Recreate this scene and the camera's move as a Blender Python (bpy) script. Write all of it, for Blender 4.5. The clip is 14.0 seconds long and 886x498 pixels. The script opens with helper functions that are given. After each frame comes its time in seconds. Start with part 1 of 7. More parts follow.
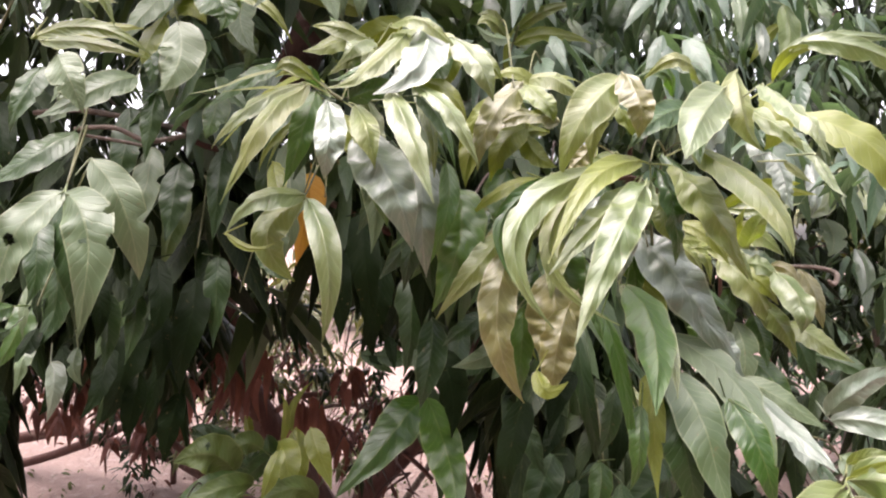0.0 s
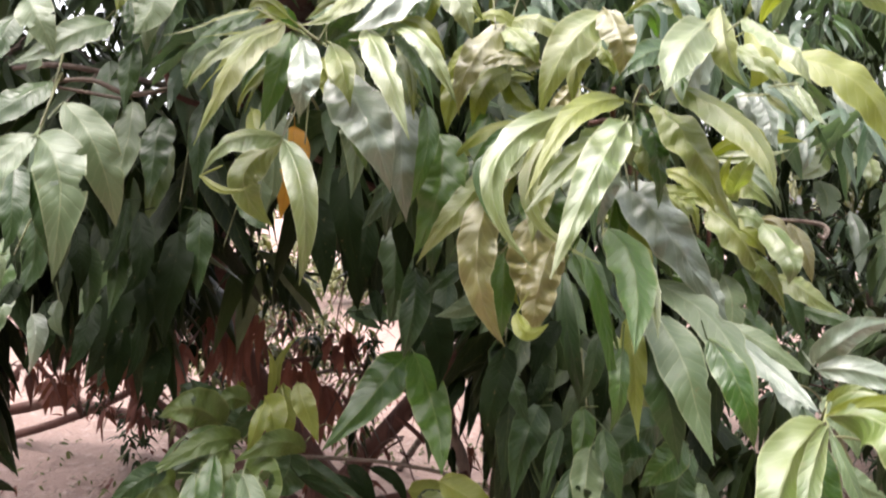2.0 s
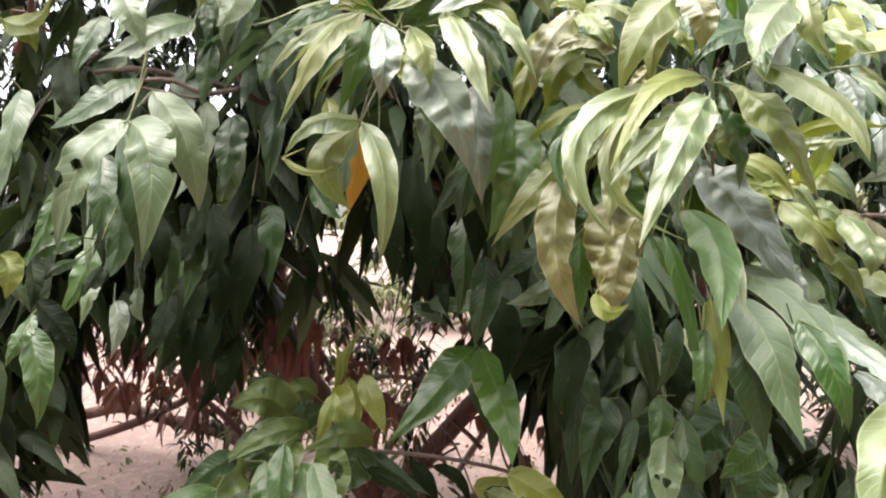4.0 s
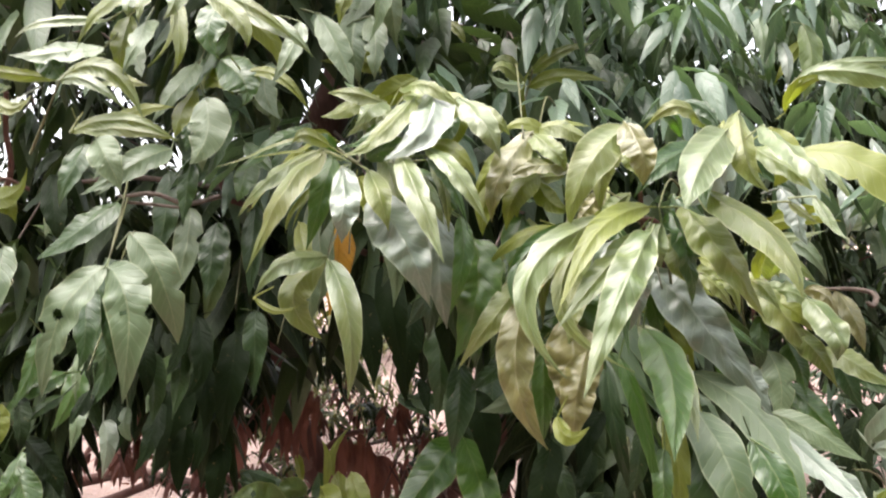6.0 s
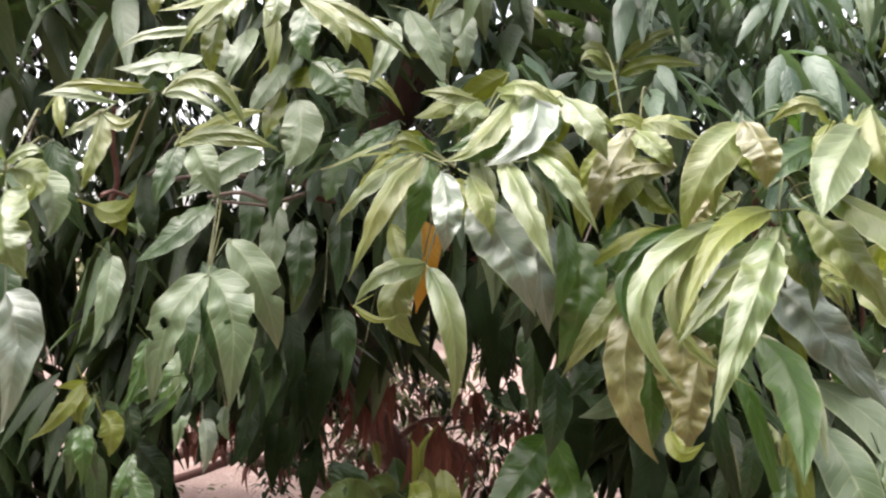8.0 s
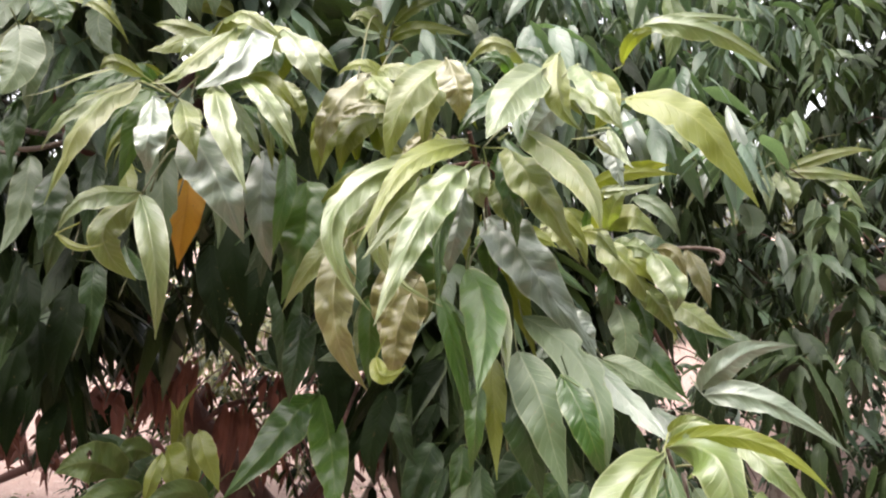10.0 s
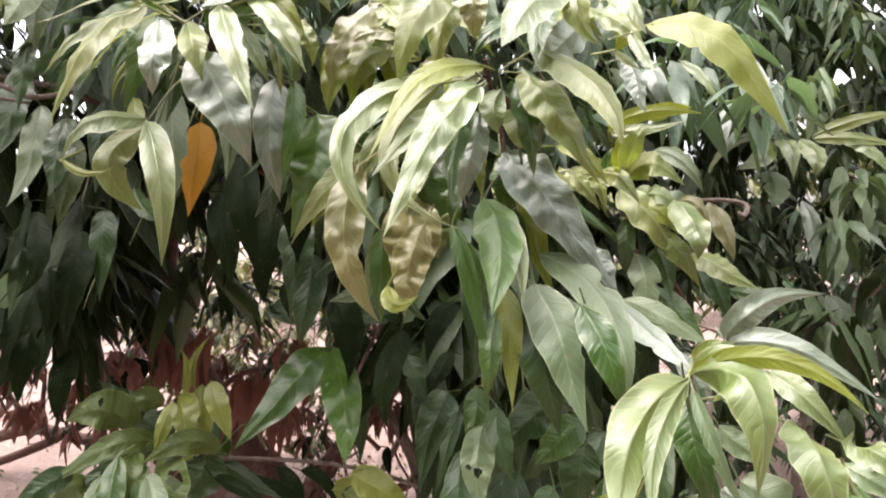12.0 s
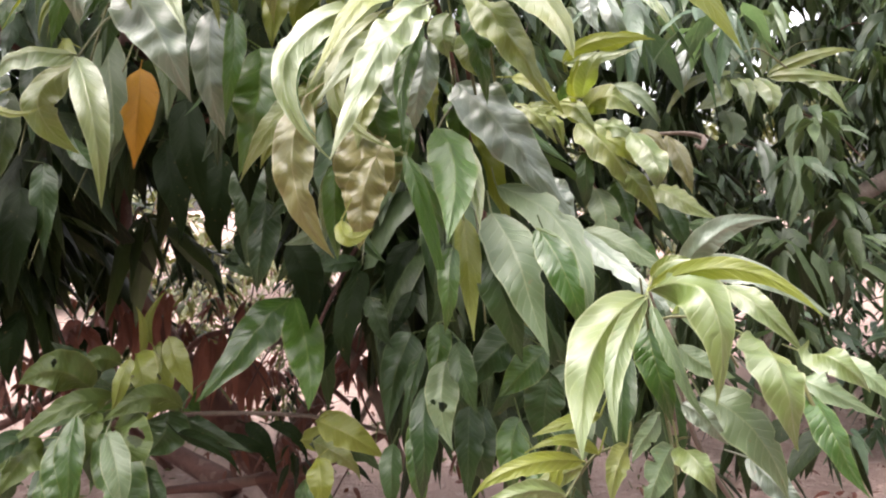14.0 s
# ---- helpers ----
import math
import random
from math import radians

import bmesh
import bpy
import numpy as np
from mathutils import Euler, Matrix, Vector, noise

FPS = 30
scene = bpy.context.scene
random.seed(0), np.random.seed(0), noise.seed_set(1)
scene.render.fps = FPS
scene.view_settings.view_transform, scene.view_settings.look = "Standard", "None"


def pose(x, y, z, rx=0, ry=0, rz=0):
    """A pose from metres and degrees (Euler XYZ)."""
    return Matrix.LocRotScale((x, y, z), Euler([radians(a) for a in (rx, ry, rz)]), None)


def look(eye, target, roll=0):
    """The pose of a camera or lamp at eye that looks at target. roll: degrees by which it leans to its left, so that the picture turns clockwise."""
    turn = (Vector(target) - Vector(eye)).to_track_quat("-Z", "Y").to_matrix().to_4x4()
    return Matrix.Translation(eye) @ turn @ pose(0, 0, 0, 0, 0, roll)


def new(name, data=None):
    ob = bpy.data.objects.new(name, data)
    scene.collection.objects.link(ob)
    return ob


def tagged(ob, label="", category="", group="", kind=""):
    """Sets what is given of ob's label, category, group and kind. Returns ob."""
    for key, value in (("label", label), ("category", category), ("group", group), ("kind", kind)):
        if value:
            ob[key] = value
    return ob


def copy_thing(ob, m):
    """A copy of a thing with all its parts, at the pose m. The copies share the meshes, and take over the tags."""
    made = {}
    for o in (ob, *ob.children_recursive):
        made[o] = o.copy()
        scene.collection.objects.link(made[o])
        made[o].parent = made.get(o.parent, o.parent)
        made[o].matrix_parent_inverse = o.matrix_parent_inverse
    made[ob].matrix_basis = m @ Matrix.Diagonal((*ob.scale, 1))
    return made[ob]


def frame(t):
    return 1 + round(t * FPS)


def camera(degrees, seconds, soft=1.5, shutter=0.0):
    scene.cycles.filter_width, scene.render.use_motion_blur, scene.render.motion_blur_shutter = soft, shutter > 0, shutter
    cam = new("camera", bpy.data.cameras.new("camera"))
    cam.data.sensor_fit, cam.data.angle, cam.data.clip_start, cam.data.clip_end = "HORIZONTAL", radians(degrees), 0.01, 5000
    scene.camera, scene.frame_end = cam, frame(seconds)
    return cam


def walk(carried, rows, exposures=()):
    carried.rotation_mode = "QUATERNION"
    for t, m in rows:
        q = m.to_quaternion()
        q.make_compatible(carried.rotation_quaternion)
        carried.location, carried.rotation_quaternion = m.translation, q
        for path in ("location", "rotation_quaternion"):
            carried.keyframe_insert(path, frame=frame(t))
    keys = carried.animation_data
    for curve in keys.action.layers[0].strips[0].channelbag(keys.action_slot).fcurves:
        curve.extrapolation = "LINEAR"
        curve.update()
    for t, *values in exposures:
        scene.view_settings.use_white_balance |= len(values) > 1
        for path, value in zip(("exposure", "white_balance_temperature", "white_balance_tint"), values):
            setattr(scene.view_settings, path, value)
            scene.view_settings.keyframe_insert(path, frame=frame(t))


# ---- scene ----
SOFT = 2.1
cam = camera(66.0, 14.0, soft=SOFT, shutter=0.25)
PATH = [
    (0, look((-0.0019, -0.0049, 1.6800), (0.0060, 1.9945, 1.6324), 1.57)),
    (0.5, look((0.0146, 0.0084, 1.6669), (-0.0120, 2.0073, 1.6053), 1.68)),
    (1, look((0.0293, 0.0037, 1.6718), (0.0242, 2.0030, 1.6197), 2.17)),
    (1.5, look((0.0447, -0.0117, 1.6777), (0.0395, 1.9877, 1.6287), 2.21)),
    (2, look((0.0298, 0.0068, 1.6277), (0.0414, 2.0035, 1.5133), 1.28)),
    (2.5, look((-0.0045, -0.0112, 1.5282), (0.0503, 1.9756, 1.3051), 0.79)),
    (2.7, look((-0.0361, -0.0189, 1.5369), (-0.0295, 1.9728, 1.3547), 1.25)),
    (4.8, look((0.0193, 0.0087, 1.6157), (-0.1433, 2.0014, 1.5664), 0.01)),
    (5, look((0.0328, 0.0016, 1.6437), (-0.1086, 1.9955, 1.5776), -1.39)),
    (5.5, look((0.0476, -0.0487, 1.5899), (-0.1267, 1.9432, 1.6335), 1.50)),
    (6, look((0.0512, -0.0414, 1.7306), (-0.0846, 1.9539, 1.7472), -1.59)),
    (6.5, look((0.0209, -0.0496, 1.7858), (-0.1850, 1.9397, 1.7685), -2.94)),
    (7, look((0.0271, -0.0806, 1.6574), (-0.2844, 1.8912, 1.7801), 1.97)),
    (7.5, look((-0.0663, -0.0515, 1.7729), (-0.4331, 1.9142, 1.8095), -1.83)),
    (8, look((-0.0222, -0.0188, 1.7824), (-0.3224, 1.9579, 1.7323), -2.16)),
    (8.5, look((0.0373, 0.0015, 1.7217), (-0.0987, 1.9961, 1.6654), -0.38)),
    (9, look((0.1255, -0.0180, 1.6818), (0.0589, 1.9805, 1.7224), 1.46)),
    (9.2, look((0.1580, -0.0360, 1.6969), (0.1403, 1.9636, 1.7349), 1.59)),
    (11.3, look((0.2395, 0.0250, 1.5490), (0.3242, 2.0184, 1.4096), -2.74)),
    (11.5, look((0.2416, 0.0247, 1.5469), (0.3081, 2.0206, 1.4385), -2.78)),
    (12, look((0.2219, 0.0180, 1.5558), (0.2398, 2.0172, 1.5036), -1.00)),
    (12.5, look((0.2543, 0.0159, 1.5652), (0.2479, 2.0139, 1.4746), -1.67)),
    (13, look((0.2578, -0.0131, 1.5559), (0.3017, 1.9843, 1.4652), -1.50)),
    (13.5, look((0.2533, -0.0038, 1.5422), (0.2993, 1.9844, 1.3305), -2.24)),
    (14, look((0.2372, 0.0383, 1.5055), (0.3474, 2.0288, 1.3451), -3.34)),
]
walk(cam, PATH, [(0.0, 2.33, 6700, 23), (1.0, 2.33, 6720, 19), (1.8, 2.29, 6720, 18), (2.5, 2.55, 6720, 14), (4.8, 2.35, 6760, 12), (6.0, 2.29, 6700, 14), (7.5, 2.19, 6730, 15), (9.0, 2.21, 6780, 14), (12.0, 2.46, 6780, 18), (14.0, 2.48, 6750, 17)])

# ---- light: bright hazy sky, open on the near side of the tree ----
world = bpy.data.worlds.new("hazy_sky")
scene.world = world
world.use_nodes = True
wn = world.node_tree
sky = wn.nodes.new("ShaderNodeTexSky")
sky.sky_type, sky.sun_disc = "NISHITA", False
sky.sun_elevation, sky.sun_rotation = radians(73), radians(240)
sky.air_density, sky.dust_density = 1.0, 5.0
grey = wn.nodes.new("ShaderNodeHueSaturation")
grey.inputs["Saturation"].default_value = 0.3
wn.links.new(sky.outputs[0], grey.inputs["Color"])
wn.links.new(grey.outputs[0], wn.nodes["Background"].inputs["Color"])
wn.nodes["Background"].inputs["Strength"].default_value = 0.17
sun = new("sun", bpy.data.lights.new("sun", "SUN"))
sun.data.energy, sun.data.angle, sun.data.color = 0.92, radians(60), (0.98, 0.985, 1.0)
sun.matrix_world = look((-1.3, -0.75, 5.0), (0, 0, 0))

# ---- materials ----
def nodes(name, rough=0.5):
    m = bpy.data.materials.new(name)
    m.use_nodes = True
    t = m.node_tree
    b = t.nodes["Principled BSDF"]
    b.inputs["Roughness"].default_value = rough
    return m, t, b


def math_node(t, op, a, b=None, c=None):
    n = t.nodes.new("ShaderNodeMath")
    n.operation = op
    for i, v in enumerate((a, b, c)):
        if v is None:
            continue
        if isinstance(v, (int, float)):
            n.inputs[i].default_value = v
        else:
            t.links.new(v, n.inputs[i])
    return n.outputs[0]


def mix(t, fac, a, b):
    n = t.nodes.new("ShaderNodeMix")
    n.data_type = "RGBA"
    for sock, v in ((n.inputs[0], fac), (n.inputs[6], a), (n.inputs[7], b)):
        if isinstance(v, (int, float)):
            sock.default_value = v
        elif isinstance(v, tuple):
            sock.default_value = (*v, 1)
        else:
            t.links.new(v, sock)
    return n.outputs[2]


def noise_tex(t, scale, detail=3, vector=None, rough=0.55):
    n = t.nodes.new("ShaderNodeTexNoise")
    n.inputs["Scale"].default_value, n.inputs["Detail"].default_value = scale, detail
    n.inputs["Roughness"].default_value = rough
    if vector is None:
        vector = t.nodes.new("ShaderNodeTexCoord").outputs["Object"]
    t.links.new(vector, n.inputs["Vector"])
    return n.outputs[0]


def bump(t, b, height, strength, distance):
    n = t.nodes.new("ShaderNodeBump")
    n.inputs["Strength"].default_value, n.inputs["Distance"].default_value = strength, distance
    t.links.new(height, n.inputs["Height"])
    t.links.new(n.outputs[0], b.inputs["Normal"])
    return n.outputs[0]


def leaf_material(name, dark, light, rib, rough, quilt, glow, islands=False, gloss=0.55, wax=0.0, wax_rough=0.42, turning=0.0):
    """A mango blade: pale midrib, side veins with quilted relief between them, blotches, a waxy gloss and some light through it."""
    m, t, b = nodes(name, rough)
    uv = t.nodes.new("ShaderNodeUVMap")
    sep = t.nodes.new("ShaderNodeSeparateXYZ")
    t.links.new(uv.outputs[0], sep.inputs[0])
    across = math_node(t, "MULTIPLY", math_node(t, "ABSOLUTE", math_node(t, "SUBTRACT", sep.outputs[0], 0.5)), 2.0)
    wob = noise_tex(t, 22, 2)
    phase = math_node(t, "ADD", math_node(t, "MULTIPLY", sep.outputs[1], 13.0), math_node(t, "MULTIPLY", across, -1.9))
    phase = math_node(t, "ADD", phase, math_node(t, "MULTIPLY", wob, 1.6))
    tri = math_node(t, "PINGPONG", phase, 0.5)
    vein = math_node(t, "POWER", math_node(t, "SUBTRACT", 1.0, math_node(t, "MULTIPLY", tri, 2.0)), 9.0)
    midrib = math_node(t, "LESS_THAN", across, 0.045)
    if islands:
        rnd = t.nodes.new("ShaderNodeNewGeometry").outputs["Random Per Island"]
    else:
        rnd = t.nodes.new("ShaderNodeObjectInfo").outputs["Random"]
    blot = noise_tex(t, 14, 4)
    tone = math_node(t, "ADD", math_node(t, "MULTIPLY", rnd, 0.55), math_node(t, "MULTIPLY", math_node(t, "SUBTRACT", blot, 0.25), 0.7))
    tone.node.use_clamp = True
    col = mix(t, tone, dark, light)
    if turning:
        patch = math_node(t, "MULTIPLY", math_node(t, "SUBTRACT", noise_tex(t, 9, 3), 0.42), 5.0)
        patch.node.use_clamp = True
        col = mix(t, math_node(t, "MULTIPLY", patch, turning), col, (0.23, 0.19, 0.035))
    col = mix(t, math_node(t, "MULTIPLY", vein, 0.22), col, rib)
    col = mix(t, math_node(t, "MULTIPLY", midrib, 0.32), col, rib)
    rim = math_node(t, "GREATER_THAN", across, 0.93)
    col = mix(t, math_node(t, "MULTIPLY", rim, 0.45), col, rib)
    specks = math_node(t, "GREATER_THAN", noise_tex(t, 95, 2), 0.715)
    col = mix(t, math_node(t, "MULTIPLY", specks, 0.45), col, (0.13, 0.09, 0.04))
    t.links.new(col, b.inputs["Base Color"])
    dust = noise_tex(t, 30, 4)
    t.links.new(math_node(t, "ADD", rough - 0.1, math_node(t, "MULTIPLY", dust, 0.22)), b.inputs["Roughness"])
    b.inputs["IOR"].default_value = 1.5
    b.inputs["Specular IOR Level"].default_value = gloss
    b.inputs["Coat Weight"].default_value = wax
    b.inputs["Coat Roughness"].default_value = wax_rough
    b.inputs["Coat IOR"].default_value = 1.7
    weave = t.nodes.new("ShaderNodeCombineXYZ")
    t.links.new(phase, weave.inputs[0])
    t.links.new(math_node(t, "MULTIPLY", across, 1.6), weave.inputs[1])
    t.links.new(math_node(t, "ADD", math_node(t, "MULTIPLY", rnd, 40.0), math_node(t, "SIGN", math_node(t, "SUBTRACT", sep.outputs[0], 0.5))), weave.inputs[2])
    pucker = noise_tex(t, 0.75, 1, weave.outputs[0])
    height = math_node(t, "ADD", math_node(t, "MULTIPLY", pucker, quilt * 0.7), math_node(t, "MULTIPLY", tri, quilt * 0.05))
    height = math_node(t, "SUBTRACT", height, math_node(t, "MULTIPLY", midrib, 0.25))
    height = math_node(t, "ADD", height, math_node(t, "MULTIPLY", noise_tex(t, 75, 3), 0.16 * quilt))
    height = math_node(t, "SUBTRACT", height, math_node(t, "MULTIPLY", vein, 0.1))
    normal = bump(t, b, height, 0.75, 0.006)
    thin = t.nodes.new("ShaderNodeBsdfTranslucent")
    through_col = tuple(min(0.85, k * e) for k, e in zip(light, (1.5, 1.6, 0.7)))
    t.links.new(mix(t, 0.65, col, through_col), thin.inputs["Color"])
    t.links.new(normal, thin.inputs["Normal"])
    ms = t.nodes.new("ShaderNodeMixShader")
    ms.inputs[0].default_value = glow
    t.links.new(b.outputs[0], ms.inputs[1])
    t.links.new(thin.outputs[0], ms.inputs[2])
    t.links.new(ms.outputs[0], t.nodes["Material Output"].inputs["Surface"])
    return m


RIB = (0.19, 0.23, 0.075)
y = leaf_material("leaf_fresh", (0.066, 0.108, 0.009), (0.148, 0.188, 0.026), (0.4, 0.42, 0.2), 0.5, 1.2, 0.42, gloss=0.6, wax=0.6, wax_rough=0.52, turning=0.3)
p = leaf_material("leaf_tender", (0.092, 0.1, 0.016), (0.185, 0.18, 0.048), (0.4, 0.38, 0.2), 0.48, 1.7, 0.42, gloss=0.8, wax=0.75, wax_rough=0.5, turning=0.45)
l = leaf_material("leaf_lime", (0.09, 0.124, 0.008), (0.185, 0.21, 0.02), (0.34, 0.36, 0.1), 0.46, 0.6, 0.44, gloss=0.5, wax=0.3, wax_rough=0.48)
v = leaf_material("leaf_bright", (0.052, 0.1, 0.012), (0.12, 0.168, 0.034), (0.36, 0.39, 0.2), 0.48, 1.2, 0.36, gloss=0.65, wax=0.78, wax_rough=0.5, turning=0.15)
g = leaf_material("leaf_green", (0.018, 0.06, 0.006), (0.05, 0.11, 0.013), RIB, 0.34, 1.2, 0.36, gloss=0.55, wax=0.2)
# mature dark green, deepened to stand for shade on the inner leaves too
o = leaf_material("leaf_mature_shaded", (0.01, 0.03, 0.006), (0.031, 0.062, 0.014), (0.09, 0.115, 0.05), 0.38, 0.8, 0.12, gloss=0.35)
s = leaf_material("leaf_greyed", (0.056, 0.094, 0.036), (0.105, 0.148, 0.066), (0.25, 0.28, 0.15), 0.46, 0.6, 0.16, gloss=0.5, wax=0.15, wax_rough=0.46)
w = leaf_material("leaf_glossy", (0.042, 0.08, 0.032), (0.092, 0.135, 0.068), (0.26, 0.3, 0.2), 0.48, 1.9, 0.2, gloss=0.9, wax=1.0, wax_rough=0.5)
lush = leaf_material("leaf_lush", (0.03, 0.092, 0.008), (0.075, 0.152, 0.016), RIB, 0.4, 1.2, 0.48, gloss=0.5, wax=0.35, wax_rough=0.42)
olive = leaf_material("leaf_olive", (0.038, 0.072, 0.011), (0.085, 0.12, 0.025), (0.16, 0.19, 0.07), 0.44, 0.9, 0.24, gloss=0.45)
# near black, below any real leaf: the shade is part of this colour
d = leaf_material("leaf_shaded", (0.004, 0.009, 0.002), (0.01, 0.019, 0.005), (0.014, 0.024, 0.009), 0.5, 0.8, 0.04, gloss=0.06)
x = leaf_material("leaf_orange", (0.52, 0.23, 0.012), (0.68, 0.4, 0.03), (0.30, 0.10, 0.015), 0.5, 0.5, 0.3)
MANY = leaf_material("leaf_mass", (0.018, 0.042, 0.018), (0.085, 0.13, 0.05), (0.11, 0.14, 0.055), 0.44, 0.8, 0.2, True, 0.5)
# darker copy of the leaf mass: the crown's inner shade is put into its colour
MANY_SHADED = leaf_material("leaf_mass_shaded", (0.005, 0.012, 0.003), (0.022, 0.038, 0.009), (0.06, 0.08, 0.025), 0.48, 0.8, 0.06, True, 0.2)
OLIVE = leaf_material("leaf_scrub", (0.035, 0.045, 0.01), (0.135, 0.135, 0.036), (0.12, 0.12, 0.05), 0.5, 0.6, 0.15, True)
# palest copy of the leaf mass, with the light on high sprays painted in
PALE_LIT = leaf_material("leaf_mass_lit_pale", (0.07, 0.12, 0.05), (0.155, 0.215, 0.11), (0.24, 0.28, 0.15), 0.42, 0.8, 0.32, True, 0.6, 0.2)
# lighter grey-blue copy: sky light and haze are mixed into the leaf colour
MANY_SKYLIT_GREY = leaf_material("leaf_mass_skylit_grey", (0.018, 0.05, 0.03), (0.105, 0.165, 0.1), (0.17, 0.2, 0.12), 0.4, 0.8, 0.3, True, 0.6)
r = leaf_material("leaf_red_brown", (0.08, 0.02, 0.015), (0.2, 0.065, 0.04), (0.12, 0.05, 0.03), 0.6, 0.6, 0.15)
DEAD = leaf_material("leaf_withered", (0.06, 0.015, 0.011), (0.17, 0.055, 0.034), (0.12, 0.05, 0.03), 0.65, 0.6, 0.12, True)


def bark(name, c1, c2, c3, scale):
    m, t, b = nodes(name, 0.85)
    tc = t.nodes.new("ShaderNodeTexCoord")
    mp = t.nodes.new("ShaderNodeMapping")
    mp.inputs["Scale"].default_value = (1, 1, 0.3)
    t.links.new(tc.outputs["Object"], mp.inputs["Vector"])
    n1 = noise_tex(t, scale, 6, mp.outputs[0], 0.65)
    n2 = noise_tex(t, scale * 0.15, 3)
    col = mix(t, n1, c1, c2)
    patch = math_node(t, "GREATER_THAN", n2, 0.6)
    col = mix(t, math_node(t, "MULTIPLY", patch, 0.45), col, c3)
    t.links.new(col, b.inputs["Base Color"])
    bump(t, b, n1, 0.9, 0.012)
    return m


BARK = bark("bark", (0.04, 0.016, 0.012), (0.14, 0.062, 0.046), (0.19, 0.13, 0.1), 45)
BARK_GREY = bark("bark_grey", (0.06, 0.045, 0.035), (0.22, 0.17, 0.14), (0.3, 0.27, 0.22), 60)
STEM, t_, b_ = nodes("green_stem", 0.5)
t_.links.new(mix(t_, noise_tex(t_, 60), (0.055, 0.06, 0.02), (0.115, 0.115, 0.042)), b_.inputs["Base Color"])

SOIL, t_, b_ = nodes("soil", 0.95)
big, fine = noise_tex(t_, 0.9, 5), noise_tex(t_, 55, 5)
c_ = mix(t_, big, (0.29, 0.196, 0.168), (0.41, 0.302, 0.264))
c_ = mix(t_, math_node(t_, "MULTIPLY", fine, 0.6), c_, (0.31, 0.2, 0.162))
t_.links.new(c_, b_.inputs["Base Color"])
peb = noise_tex(t_, 14, 4)
stones = math_node(t_, "GREATER_THAN", peb, 0.6)
t_.links.new(mix(t_, math_node(t_, "MULTIPLY", stones, 0.5), c_, (0.47, 0.36, 0.315)), b_.inputs["Base Color"])
bump(t_, b_, math_node(t_, "ADD", fine, math_node(t_, "MULTIPLY", peb, 2.0)), 1.0, 0.05)


# ---- builders ----
def part(name, bm, material, parent, label=""):
    me = bpy.data.meshes.new(name)
    bm.to_mesh(me)
    bm.free()
    for f in me.polygons:
        f.use_smooth = True
    me.materials.append(material)
    ob = new(name, me)
    ob.parent = parent
    if label:
        tagged(ob, label)
    return ob


def tube(bm, path, sides=8, rough=0.0):
    """A tapered round stem along (x, y, z, radius) knots, smoothed between them."""
    knots = [Vector(k[:3]) for k in path]
    rad = [k[3] for k in path]
    pts, rr = [], []
    n = len(knots)
    for i in range(n - 1):
        a, b2, c, e = knots[max(i - 1, 0)], knots[i], knots[i + 1], knots[min(i + 2, n - 1)]
        steps = 5 if i < n - 2 else 6
        for k in range(steps):
            q = k / 5
            pts.append(0.5 * (2 * b2 + (c - a) * q + (2 * a - 5 * b2 + 4 * c - e) * q * q + (3 * b2 - a - 3 * c + e) * q ** 3))
            rr.append(rad[i] + (rad[i + 1] - rad[i]) * q)
    rings = []
    for i, pnt in enumerate(pts):
        tan = (pts[min(i + 1, len(pts) - 1)] - pts[max(i - 1, 0)]).normalized()
        side = tan.orthogonal().normalized() if not rings else (side - tan * side.dot(tan)).normalized()
        up = tan.cross(side)
        ring = []
        for k in range(sides):
            a = k * math.tau / sides
            wob = 1 + rough * noise.noise(pnt * 9 + Vector((k, 0, 0)))
            ring.append(bm.verts.new(pnt + (side * math.cos(a) + up * math.sin(a)) * rr[i] * wob))
        rings.append(ring)
    for a, b2 in zip(rings, rings[1:]):
        for k in range(sides):
            bm.faces.new((a[k], a[(k + 1) % sides], b2[(k + 1) % sides], b2[k]))
    for ring in (rings[0], rings[-1]):
        bm.faces.new(ring)


def limb(name, material, path, parent=None, label=""):
    bm = bmesh.new()
    tube(bm, path, 12, 0.25)
    return part(name, bm, material, parent or tree, label)


ACROSS = (-1, -0.72, -0.38, -0.1, 0, 0.1, 0.38, 0.72, 1)
ACROSS_FINE = tuple(k / 12 for k in range(-12, 13))
CURRENT = {}


def shoot(hub, root):
    """A twig from the branch behind to the hub from which the leaves of one flush hang."""
    h, r = Vector(hub), Vector(root)
    m = (h + r) / 2 + Vector((0, 0.03, 0.05))
    bm = bmesh.new()
    tube(bm, [(*r, 0.003), (*m, 0.0021), (*h, 0.0014)], 6, 0.2)
    CURRENT["hub"], CURRENT["twig"] = h, part("twig", bm, STEM, tree)


